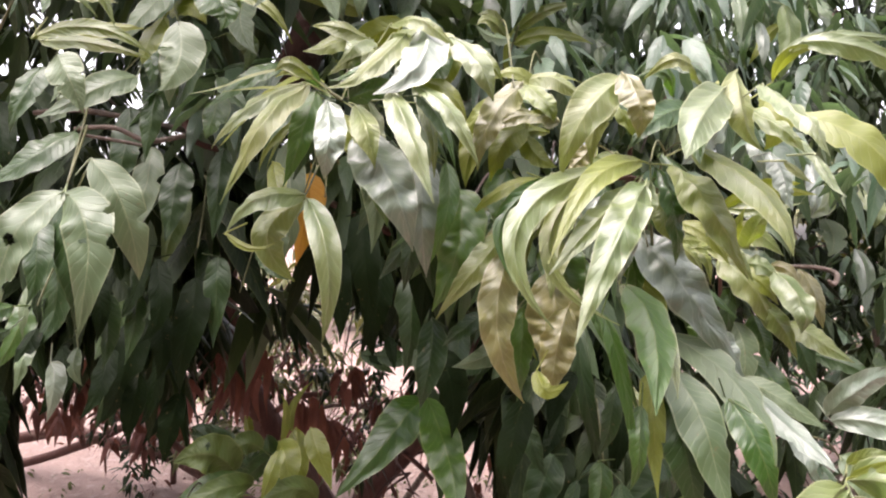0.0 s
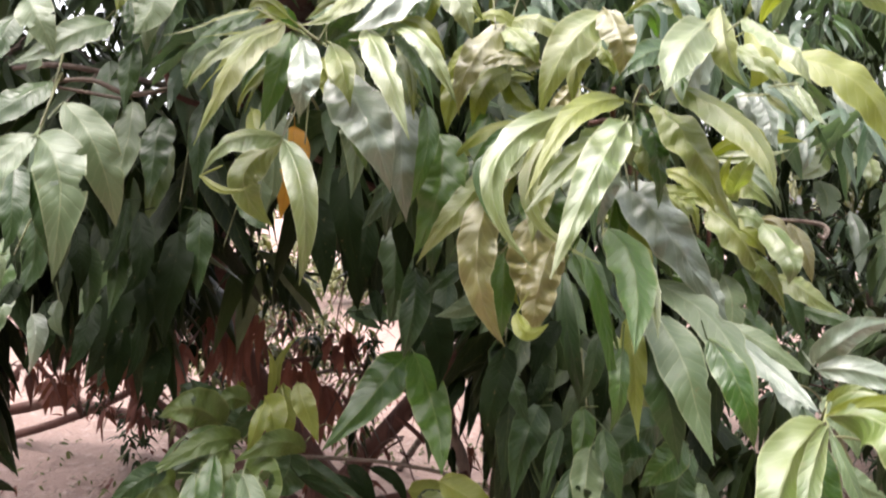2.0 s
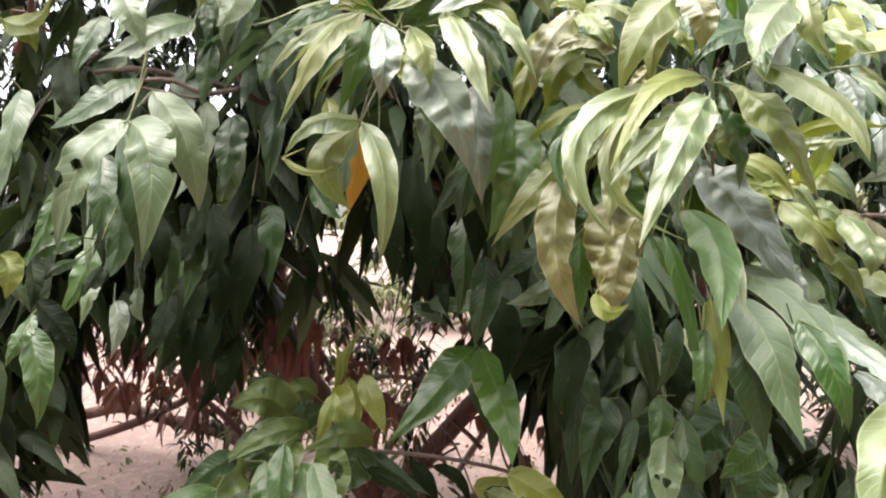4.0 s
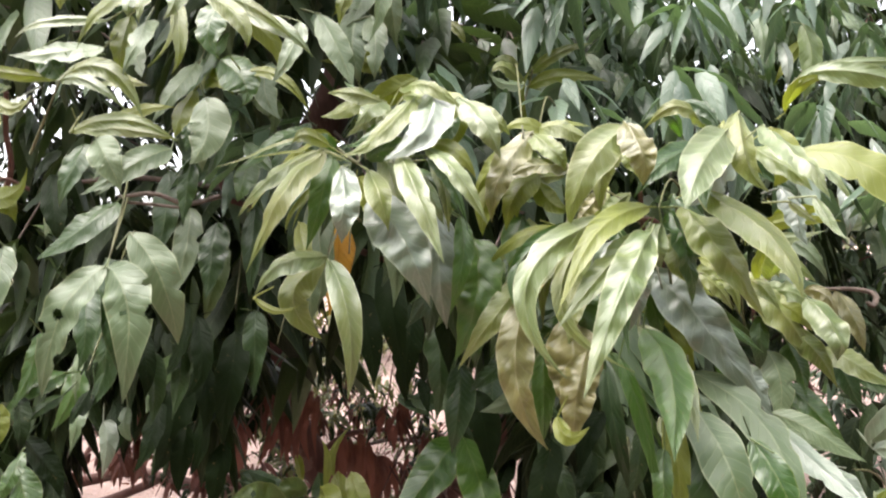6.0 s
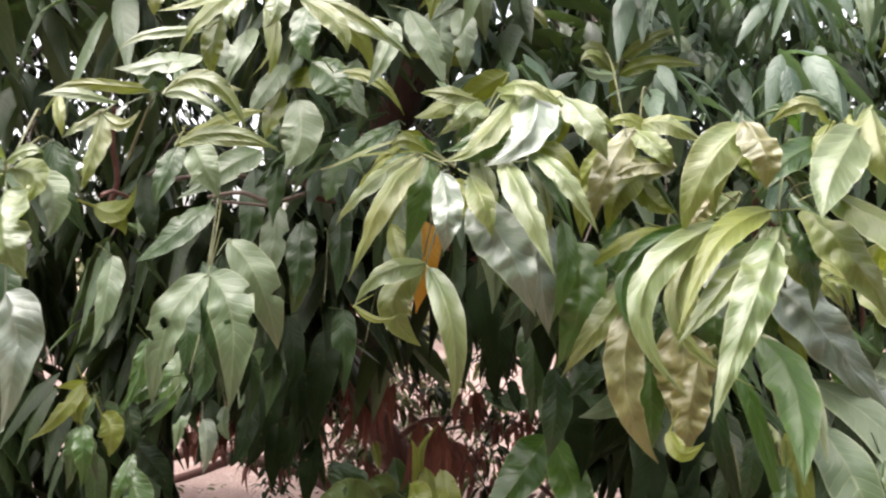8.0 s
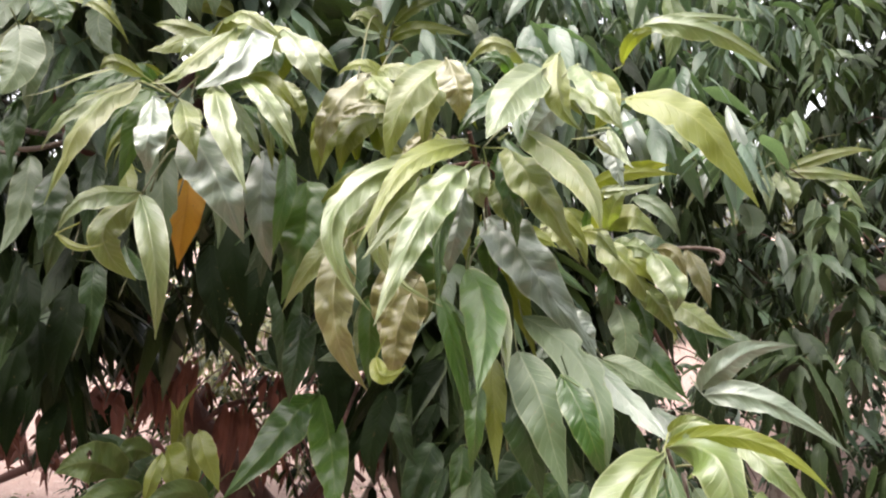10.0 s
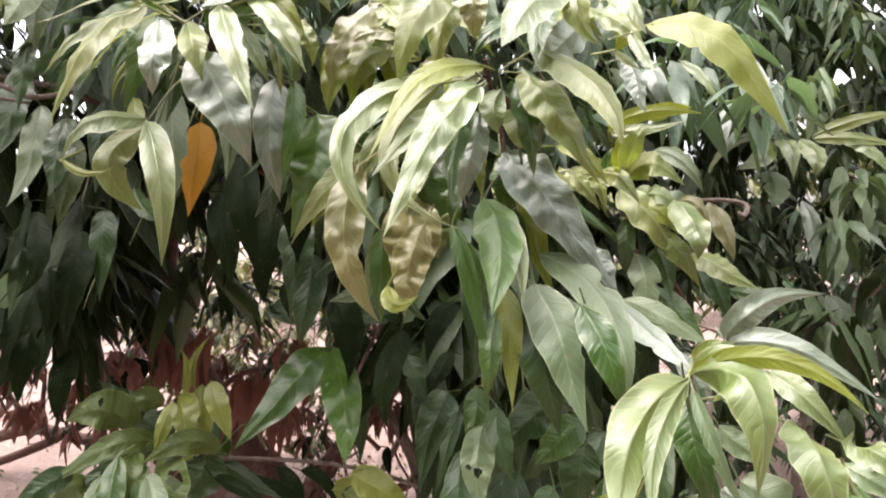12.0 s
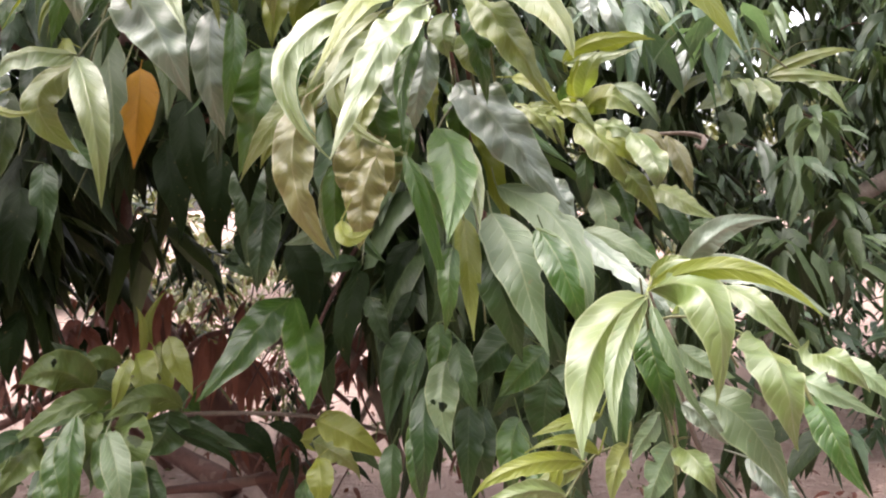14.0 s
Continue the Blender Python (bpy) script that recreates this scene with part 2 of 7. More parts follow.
def leaf(base, mid, tip, width, roll, fold, material, twist=None, crinkle=None, holes=()):
    """One mango leaf whose midrib runs from base over mid to tip. roll turns the blade about its midrib, fold closes it,
    twist winds it from base to tip, crinkle (1: usual) puckers it between the side veins,
    holes are eaten places: how far along, how far across, half length, half width."""
    a, b, c = Vector(base), Vector(mid), Vector(tip)
    ctrl = 2 * b - 0.5 * (a + c)
    rng = random.Random(round(a.x * 1e4) * 31 + round(c.z * 1e4))
    length = (b - a).length + (c - b).length
    tw = rng.uniform(-1, 1) * {p: 60, y: 40, v: 35, l: 35}.get(material, 28)
    sway, hook, skew = rng.uniform(-0.02, 0.02) * length, rng.uniform(-0.05, 0.05) * length, rng.uniform(-0.1, 0.1)
    ph1, ph2, fr = rng.uniform(0, 6), rng.uniform(0, 6), rng.uniform(2.2, 4.2)
    wave = {p: 0.26, w: 0.13, y: 0.15, v: 0.12, s: 0.06}.get(material, 0.1)
    full_width, buckle = width, 0.0
    width = min(1.04 * width, {x: 0.42, v: 0.44, w: 0.36}.get(material, 0.33) * length)
    curl = rng.uniform(-0.05, 0.12)
    full, sharp = rng.uniform(0.44, 0.66), rng.uniform(0.95, 1.25)
    bites = [(rng.uniform(0.3, 0.85), rng.choice((-1, 1)), rng.uniform(0.1, 0.3), rng.uniform(0.025, 0.07)) for _ in range(rng.choice((0, 0, 0, 1, 2) if material not in (s, o) else (1, 2, 3)) if material is not x else 0)]
    crimp = {p: 0.1, w: 0.08, y: 0.045, v: 0.035, g: 0.05, s: 0.03}.get(material, 0) * rng.uniform(0.4, 1.5)
    ribs, tip_curl, open_up = rng.uniform(6, 9), rng.uniform(-0.07, 0.13), rng.uniform(-0.5, 0.4)
    if twist is not None:
        tip_curl *= 1.4
        tw, crimp, wave = twist, 0.06 * crinkle, 0.05 + 0.07 * crinkle
        width, sway, hook, bites = full_width, sway * 0.4, hook * 0.4, [] if holes else bites[:2] if material is s else bites[:1]
        ribs = rng.uniform(8, 11)
        buckle = 0.1 + 0.22 * min(crinkle, 1.2)
    bm = bmesh.new()
    uv = bm.loops.layers.uv.new("UVMap")
    cols = ACROSS_FINE if holes else ACROSS
    n = 60 if holes else 44 if crimp > 0.05 else 26 if crimp else 18
    rows = []
    peak = full / (full + sharp)
    top = peak ** full * (1 - peak) ** sharp
    for i in range(n + 1):
        q = i / n
        pos = a * (1 - q) ** 2 + ctrl * 2 * q * (1 - q) + c * q * q
        tan = ((ctrl - a) * (1 - q) + (c - ctrl) * q).normalized()
        face = Vector((0, -1, 0.25))
        nor = (face - tan * face.dot(tan)).normalized()
        nor = Matrix.Rotation(radians(roll + tw * (q - 0.5)), 3, tan) @ nor
        side = tan.cross(nor)
        half = max(0.5 * width * (q ** full * (1 - q) ** sharp) / top, 0.0008)
        fo = radians(fold) * (1 - 0.3 * q + open_up * (q - 0.4))
        pos = pos + side * (sway * math.sin(math.tau * q) + hook * max(0.0, q - 0.75) ** 2 * 12) + nor * (tip_curl * length * max(0.0, q - 0.65) ** 2 * 6)
        row = []
        for u in cols:
            lim = 1.0
            for bq, bs, bd, bw in bites:
                if u * bs > 0.5:
                    lim -= bd * (2.0 if material is s else 1.0) * max(0.0, 1 - (abs(q - bq) / bw) ** 2)
            e = u * lim
            bend = fo * (1.5 - 0.9 * abs(e))
            e *= 1 + (skew if u > 0 else -skew) + 0.025 * math.sin(fr * 9 * q + ph2 + u)
            off = side * (e * half * math.cos(bend)) - nor * (abs(e) * half * math.sin(bend))
            rip = math.sin(fr * math.tau * q * (1 + 0.25 * q) + (ph1 if u < 0 else ph2)) * wave * half * abs(u) ** 1.6
            rip += curl * half * u * u
            rip += crimp * half * (0.25 + 1.5 * abs(noise.noise(Vector((q * 5, u * 1.4, ph2 * 7))))) * math.sin(math.tau * (ribs * q - 0.9 * abs(u)) + (ph2 if u < 0 else ph1)) * math.sin(math.pi * min(1, abs(u) * 1.1))
            if buckle:
                rip += buckle * half * noise.noise(Vector((q * length * 26, u * 1.3, ph1 * 9)))
            row.append(bm.verts.new(pos + off + nor * rip))
        rows.append(row)
    for i in range(n):
        for k in range(len(cols) - 1):
            at, to = (i + 0.5) / n, (cols[k] + cols[k + 1]) / 2
            if any(((at - hq) / hl) ** 2 + ((to - hu) / hw) ** 2 < 1 + 0.6 * noise.noise(Vector((at * 30, to * 5, ph1))) for hq, hu, hl, hw in holes):
                continue
            f = bm.faces.new((rows[i][k], rows[i][k + 1], rows[i + 1][k + 1], rows[i + 1][k]))
            for lp, (ii, kk) in zip(f.loops, ((i, k), (i, k + 1), (i + 1, k + 1), (i + 1, k))):
                lp[uv].uv = (0.5 + cols[kk] / 2, ii / n)
    stalk = CURRENT["hub"] - a
    start = a + stalk.normalized() * min(stalk.length, 0.035) if stalk.length > 0.004 else a + Vector((0, 0.01, 0.01))
    tube(bm, [(*start, 0.0012), (*a, 0.0015), (*a.lerp(ctrl, 0.08), 0.0012)], 5)
    return part("leaf", bm, material, CURRENT["twig"])


def foliage(name, sprays, material, parent, seed, size=0.19, count=11, hang=0.0, label="", kind="stuff"):
    """Many drooping mango leaves in whorled sprays round twig ends, joined in one mesh. sprays: place, spread."""
    rs = np.random.RandomState(seed)
    S = np.array([0, 0.14, 0.34, 0.6, 0.84, 1.0])
    prof = np.array([0.03, 0.62, 1.0, 0.82, 0.4, 0.015])
    V, F, UV = [], [], []
    base_i = 0
    for (px, py, pz), spread in sprays:
        k = rs.randint(max(count - 3, 3), count + 4)
        az0 = rs.uniform(0, 6.28)
        for j in range(k):
            az = az0 + j * 2.4 + rs.uniform(-0.4, 0.4)
            el = rs.uniform(-0.9, 0.55) - hang
            L = size * rs.uniform(0.65, 1.25)
            wd = L * rs.uniform(0.115, 0.16)
            h = np.array([math.cos(az), math.sin(az), 0])
            up = np.array([0, 0, 1.0])
            d0 = h * math.cos(el) + up * math.sin(el)
            droop = rs.uniform(0.5, 1.5) * spread
            org = np.array([px, py, pz]) + rs.uniform(-0.035, 0.035, 3) + d0 * 0.03
            cen = org + L * (d0[None] * S[:, None] - up[None] * droop * (S ** 2)[:, None] * 0.8)
            tot = np.linalg.norm(np.diff(cen, axis=0), axis=1).sum()
            cen = org + (cen - org) * (L / tot)
            tan = np.gradient(cen, axis=0)
            tan /= np.linalg.norm(tan, axis=1)[:, None]
            sd = np.cross(tan, up[None] + 0.02)
            sd /= np.linalg.norm(sd, axis=1)[:, None] + 1e-6
            nr = np.cross(sd, tan)
            tw = rs.uniform(-0.9, 0.9)
            sd2 = sd * math.cos(tw) + nr * math.sin(tw)
            nr = np.cross(sd2, tan)
            half = (prof * wd)[:, None]
            rip = (np.sin(S * rs.uniform(9, 16) + rs.uniform(0, 6)) * 0.16)[:, None]
            lf = cen - sd2 * half * 0.94 + nr * half * (-0.3 + rip)
            rt = cen + sd2 * half * 0.94 + nr * half * (-0.3 - rip)
            V.append(np.stack([lf, cen, rt], 1).reshape(-1, 3))
            for i in range(5):
                q = base_i + i * 3
                for e in (0, 1):
                    F.append((q + e, q + e + 1, q + e + 4, q + e + 3))
                    ua, ub = e * 0.5, e * 0.5 + 0.5
                    UV += [ua, S[i], ub, S[i], ub, S[i + 1], ua, S[i + 1]]
            base_i += 18
    me = bpy.data.meshes.new(name)
    me.from_pydata(np.concatenate(V), [], F)
    me.uv_layers.new(name="UVMap").data.foreach_set("uv", np.array(UV, dtype=np.float32))
    me.polygons.foreach_set("use_smooth", [True] * len(F))
    me.materials.append(material)
    ob = new(name, me)
    ob.parent = parent
    return tagged(ob, label, kind=kind)


def scatter(n, seed, lo, hi, keep=None):
    """n spray places in a box, kept where keep(x, y, z) holds."""
    rs = np.random.RandomState(seed)
    out = []
    while len(out) < n:
        q = rs.uniform(lo, hi)
        if keep is None or keep(*q):
            out.append((tuple(q), rs.uniform(0.7, 1.3)))
    return out


def twigs(name, sprays, material, parent, reach, seed):
    """Thin stems that carry the sprays, running back and up into the tree."""
    rs = random.Random(seed)
    bm = bmesh.new()
    for (a, b2, c), _ in sprays:
        r = Vector((rs.uniform(-0.2, 0.2), rs.uniform(0.1, 0.5), rs.uniform(-0.1, 0.35))) * reach
        e = Vector((a, b2, c))
        tube(bm, [(*e, 0.003), (*(e + r * 0.5 + Vector((0, 0, 0.04))), 0.004), (*(e + r), 0.006)], 4)
    return tagged(part(name, bm, material, parent), kind="stuff")


# ---- ground ----
bm = bmesh.new()
edges = [-400, -120, -40, -15] + [i * 0.5 for i in range(-20, 21)] + [15, 40, 120, 400]
grid = [[bm.verts.new((gx, gy, 0.05 * noise.noise(Vector((gx * 0.5, gy * 0.5, 0))) if abs(gx) + abs(gy) < 20 else 0)) for gx in edges] for gy in edges]
for r0, r1 in zip(grid, grid[1:]):
    for k in range(len(edges) - 1):
        bm.faces.new((r0[k], r0[k + 1], r1[k + 1], r1[k]))
ground = tagged(part("ground", bm, SOIL, None), "dry pinkish bare earth under and beyond the tree", "ground", kind="structure")

litter = scatter(420, 40, (-5, 2.4, 0.01), (5, 8, 0.05))
foliage("fallen_leaves", litter, DEAD, ground, 41, 0.09, 4, 0.2)
foliage("fallen_leaves", scatter(260, 92, (-3.2, 2.2, 0.01), (1.8, 4.6, 0.04)), OLIVE, ground, 93, 0.07, 4, 0.2)

# ---- the near mango tree ----
tree = tagged(new("mango_tree"), "mango tree with drooping glossy green leaves and red-brown limbs", "tree")
limb('trunk', BARK, [(-0.27, 3.38, -0.12, 0.110), (-0.63, 3.25, 0.45, 0.085), (-0.89, 3.10, 0.96, 0.075), (-0.93, 2.86, 1.36, 0.075), (-0.83, 2.76, 1.90, 0.080), (-0.55, 2.69, 2.39, 0.080), (-0.37, 2.81, 3.03, 0.070), (-0.23, 3.11, 4.06, 0.050)])
limb('limb', BARK, [(-0.43, 3.12, 0.29, 0.050), (-0.22, 2.95, 0.61, 0.045), (0.15, 2.87, 1.06, 0.040), (0.65, 2.92, 1.68, 0.035), (1.11, 3.19, 2.57, 0.030)])
limb('limb', BARK, [(-0.88, 2.65, 0.41, 0.006), (-0.69, 2.55, 0.47, 0.014), (-0.45, 2.44, 0.52, 0.020), (-0.20, 2.44, 0.55, 0.022), (0.02, 2.34, 0.65, 0.020), (0.15, 2.34, 0.71, 0.014)])
limb('twig', BARK, [(-0.30, 1.66, 1.76, 0.007), (-0.22, 1.70, 1.72, 0.009), (-0.10, 1.80, 1.66, 0.012)])
limb('twig', BARK_GREY, [(-1.02, 1.70, 1.95, 0.006), (-0.91, 1.70, 1.96, 0.007), (-0.80, 1.75, 1.95, 0.007), (-0.68, 1.80, 1.93, 0.008)])
limb('twig', BARK, [(-0.74, 1.85, 2.14, 0.008), (-0.71, 1.85, 2.05, 0.010), (-0.70, 1.85, 1.96, 0.011), (-0.69, 1.90, 1.82, 0.012)])
limb('twig', BARK_GREY, [(-0.30, 1.53, 1.06, 0.005), (-0.12, 1.62, 1.02, 0.005), (0.04, 1.66, 0.98, 0.005), (0.17, 1.70, 0.92, 0.005)])
limb('limb', BARK_GREY, [(-0.06, 2.58, 1.07, 0.016), (0.03, 2.46, 0.92, 0.020), (0.12, 2.44, 0.75, 0.022), (0.17, 2.52, 0.50, 0.026)])
limb('limb', BARK_GREY, [(2.80, 3.33, 1.52, 0.045), (2.33, 3.22, 1.31, 0.040), (2.07, 3.21, 1.05, 0.040), (1.95, 3.17, 0.65, 0.045), (1.88, 3.20, -0.16, 0.060)])
limb('limb', BARK, [(-3.37, 4.50, 0.13, 0.035), (-2.85, 4.50, 0.22, 0.035), (-2.46, 4.50, 0.30, 0.035), (-2.09, 4.40, 0.26, 0.040), (-1.58, 4.20, 0.23, 0.045), (-0.72, 3.51, 0.06, 0.060)])
limb('twig', BARK, [(-2.39, 4.48, 0.30, 0.025), (-2.45, 4.45, 0.38, 0.022), (-2.52, 4.40, 0.52, 0.018), (-2.64, 4.40, 0.71, 0.012)])
limb('twig', BARK, [(-0.64, 2.70, 0.95, 0.012), (-0.55, 2.70, 1.01, 0.012), (-0.41, 2.70, 1.03, 0.010), (-0.30, 2.70, 1.03, 0.008)])
limb('twig', BARK, [(0.303, 1.109, 1.829, 0.0040), (0.341, 1.245, 1.720, 0.0050), (0.367, 1.258, 1.568, 0.0060), (0.383, 1.263, 1.452, 0.0060)])
limb('twig', BARK, [(0.273, 1.147, 1.776, 0.0040), (0.316, 1.157, 1.782, 0.0050), (0.350, 1.177, 1.768, 0.0040), (0.365, 1.223, 1.687, 0.0030)])
limb('twig', STEM, [(0.342, 1.222, 1.663, 0.0020), (0.312, 1.170, 1.628, 0.0020), (0.297, 1.119, 1.601, 0.0020)])
limb('twig', BARK_GREY, [(0.551, 0.909, 1.362, 0.0040), (0.585, 0.956, 1.293, 0.0040), (0.610, 1.002, 1.212, 0.0050), (0.636, 1.048, 1.116, 0.0060)])
limb('twig', BARK_GREY, [(0.825, 1.682, 1.619, 0.0040), (0.908, 1.682, 1.621, 0.0050), (0.965, 1.682, 1.613, 0.0060), (0.978, 1.671, 1.599, 0.0070), (0.965, 1.661, 1.580, 0.0060), (0.950, 1.661, 1.589, 0.0040)])
limb('twig', BARK, [(0.659, 1.622, 1.641, 0.0040), (0.676, 1.640, 1.588, 0.0050), (0.706, 1.696, 1.505, 0.0060), (0.792, 1.812, 1.410, 0.0080)])
limb('twig', BARK, [(0.747, 1.615, 1.480, 0.0040), (0.792, 1.632, 1.410, 0.0050), (0.865, 1.708, 1.303, 0.0060)])
limb('twig', BARK, [(-0.624, 0.878, 1.978, 0.0030), (-0.666, 0.932, 1.932, 0.0040), (-0.687, 0.970, 1.882, 0.0040), (-0.758, 1.039, 1.831, 0.0050)])
limb('twig', BARK, [(-0.676, 0.912, 1.855, 0.0030), (-0.681, 0.951, 1.864, 0.0030), (-0.682, 1.002, 1.854, 0.0030)])
limb('twig', STEM, [(0.151, 1.633, 2.029, 0.0030), (0.144, 1.610, 2.086, 0.0030), (0.155, 1.611, 2.125, 0.0025), (0.166, 1.592, 2.166, 0.0020)])
limb('twig', STEM, [(-0.203, 1.102, 1.918, 0.0030), (-0.183, 1.101, 1.900, 0.0030), (-0.166, 1.101, 1.889, 0.0030)])
limb('twig', BARK, [(0.031, 1.534, 1.223, 0.0040), (0.052, 1.738, 1.274, 0.0050), (0.118, 1.945, 1.399, 0.0070)])
limb('twig', STEM, [(0.552, 0.946, 1.144, 0.0020), (0.477, 0.901, 1.155, 0.0020), (0.443, 0.900, 1.120, 0.0020), (0.419, 0.918, 1.075, 0.0020)])
limb('twig', STEM, [(0.585, 0.988, 1.305, 0.0020), (0.614, 0.967, 1.315, 0.0020), (0.681, 0.972, 1.301, 0.0020)])
limb('twig', STEM, [(0.798, 0.989, 1.219, 0.0030), (0.815, 0.963, 1.154, 0.0030), (0.839, 0.925, 1.076, 0.0030)])
limb('twig', BARK_GREY, [(-0.815, 1.504, 1.886, 0.0040), (-0.738, 1.524, 1.894, 0.0050), (-0.672, 1.553, 1.870, 0.0060), (-0.604, 1.603, 1.892, 0.0060)])
limb('twig', BARK_GREY, [(-0.813, 1.523, 1.877, 0.0030), (-0.765, 1.553, 1.872, 0.0040), (-0.694, 1.583, 1.863, 0.0040)])
limb('twig', BARK, [(-0.631, 1.606, 2.010, 0.0050), (-0.620, 1.624, 1.941, 0.0060), (-0.598, 1.653, 1.882, 0.0070), (-0.544, 1.802, 1.877, 0.0090)])
limb('twig', BARK_GREY, [(-0.616, 2.879, 0.851, 0.0060), (-0.518, 2.929, 0.901, 0.0080), (-0.399, 2.979, 0.914, 0.0100), (-0.284, 3.028, 0.889, 0.0110)])
limb('twig', BARK, [(-0.603, 2.981, 0.948, 0.0050), (-0.505, 2.998, 0.858, 0.0050), (-0.406, 3.025, 0.739, 0.0050)])
limb('twig', BARK, [(-0.125, 2.576, 0.841, 0.0080), (-0.053, 2.575, 0.783, 0.0090), (-0.008, 2.573, 0.737, 0.0100)])
limb('twig', BARK, [(-0.069, 2.486, 0.863, 0.0040), (0.057, 2.489, 0.921, 0.0050), (0.182, 2.542, 0.989, 0.0060)])
limb('twig', BARK, [(0.044, 2.388, 0.908, 0.0030), (0.070, 2.382, 0.768, 0.0040), (0.153, 2.425, 0.607, 0.0050)])
limb('twig', BARK_GREY, [(0.72, 0.99, 0.99, 0.004), (0.63, 0.96, 1.14, 0.004), (0.58, 0.92, 1.32, 0.003)])

shoot((-0.165, 1.160, 1.903), (-0.257, 1.600, 2.155))
leaf((-0.266, 1.292, 1.976), (-0.343, 1.236, 1.904), (-0.404, 1.252, 1.815), 0.046, 49, 25, l)
leaf((-0.395, 1.602, 2.078), (-0.474, 1.543, 2.043), (-0.560, 1.549, 2.001), 0.030, 33, 17, o)
leaf((-0.312, 1.311, 1.993), (-0.378, 1.273, 1.951), (-0.446, 1.291, 1.902), 0.036, 7, 17, g)
leaf((-0.314, 1.362, 2.015), (-0.364, 1.323, 1.945), (-0.418, 1.342, 1.879), 0.039, 17, 17, o)
leaf((-0.237, 1.219, 1.956), (-0.267, 1.198, 1.959), (-0.299, 1.199, 1.943), 0.034, -7, 23, l)
leaf((-0.360, 1.792, 2.058), (-0.443, 1.735, 1.962), (-0.501, 1.764, 1.853), 0.068, -3, 23, o)
leaf((-0.240, 1.375, 1.969), (-0.268, 1.332, 1.872), (-0.287, 1.355, 1.781), 0.052, 0, 23, o)
leaf((-0.149, 1.268, 1.927), (-0.121, 1.211, 1.857), (-0.096, 1.218, 1.801), 0.046, -26, 43, y)
leaf((-0.057, 1.227, 1.948), (-0.014, 1.163, 1.865), (-0.022, 1.177, 1.788), 0.040, -14, 43, y)
leaf((-0.051, 1.335, 1.970), (-0.014, 1.304, 1.923), (-0.007, 1.325, 1.874), 0.037, 7, 31, y)
leaf((-0.188, 1.261, 1.927), (-0.145, 1.201, 1.959), (-0.096, 1.186, 1.987), 0.059, 20, 31, g)
leaf((-0.179, 1.253, 1.919), (-0.122, 1.209, 1.931), (-0.067, 1.203, 1.932), 0.065, 28, 23, g)
leaf((-0.068, 1.229, 2.041), (-0.072, 1.203, 1.968), (-0.099, 1.229, 1.914), 0.121, 18, 49, v)
leaf((-0.084, 1.334, 2.089), (-0.150, 1.320, 2.051), (-0.215, 1.357, 2.012), 0.052, -41, 23, l)
leaf((-0.191, 1.544, 2.169), (-0.252, 1.514, 2.186), (-0.328, 1.532, 2.192), 0.048, -27, 23, l)
leaf((-0.150, 1.388, 2.102), (-0.190, 1.337, 2.055), (-0.214, 1.338, 2.008), 0.056, -4, 37, o)
leaf((-0.135, 1.257, 2.006), (-0.177, 1.234, 1.987), (-0.214, 1.257, 1.960), 0.035, 11, 31, y)
leaf((-0.005, 1.320, 1.767), (-0.056, 1.274, 1.675), (-0.116, 1.300, 1.590), 0.080, 5, 23, o)
leaf((-0.025, 1.240, 1.764), (-0.048, 1.187, 1.667), (-0.062, 1.200, 1.571), 0.063, 20, 23, o)
leaf((-0.098, 1.260, 1.849), (-0.124, 1.219, 1.758), (-0.148, 1.240, 1.672), 0.064, 20, 23, o)
leaf((-0.271, 1.240, 1.933), (-0.303, 1.216, 1.908), (-0.327, 1.220, 1.873), 0.041, 7, 23, g)
leaf((-0.282, 1.326, 1.954), (-0.315, 1.314, 1.946), (-0.348, 1.326, 1.927), 0.043, 30, 23, o)

shoot((-0.234, 1.150, 1.741), (-0.191, 1.160, 1.829))
leaf((-0.358, 1.341, 1.651), (-0.325, 1.296, 1.612), (-0.290, 1.285, 1.584), 0.066, -30, 31, o)

shoot((0.116, 1.160, 1.930), (0.127, 1.600, 2.181))
leaf((0.081, 1.385, 1.868), (0.115, 1.371, 1.848), (0.152, 1.385, 1.833), 0.079, -36, 23, o)
leaf((0.112, 1.365, 1.750), (0.082, 1.325, 1.682), (0.055, 1.335, 1.616), 0.055, 10, 23, o)
leaf((0.076, 1.325, 1.664), (0.068, 1.295, 1.608), (0.062, 1.305, 1.551), 0.070, -8, 23, o)

shoot((0.282, 1.060, 1.800), (0.401, 1.400, 1.674))
leaf((0.301, 1.186, 1.965), (0.308, 1.132, 1.894), (0.310, 1.140, 1.834), 0.063, -17, 31, o)
leaf((0.306, 1.180, 1.961), (0.302, 1.142, 1.895), (0.297, 1.158, 1.843), 0.058, -18, 31, o)
leaf((0.238, 1.080, 1.830), (0.209, 1.048, 1.798), (0.188, 1.050, 1.773), 0.052, -1, 31, p)
leaf((0.259, 1.204, 1.850), (0.248, 1.186, 1.808), (0.243, 1.194, 1.770), 0.064, 32, 23, l)
leaf((0.399, 1.212, 1.994), (0.427, 1.163, 1.972), (0.447, 1.155, 1.931), 0.039, 4, 46, o)
leaf((0.114, 1.451, 1.632), (0.124, 1.379, 1.502), (0.185, 1.399, 1.378), 0.097, -35, 32, o)
leaf((0.174, 1.258, 1.622), (0.136, 1.225, 1.551), (0.093, 1.247, 1.481), 0.057, 0, 23, o)
leaf((0.504, 1.742, 1.816), (0.530, 1.708, 1.777), (0.559, 1.727, 1.732), 0.071, -24, 34, o)
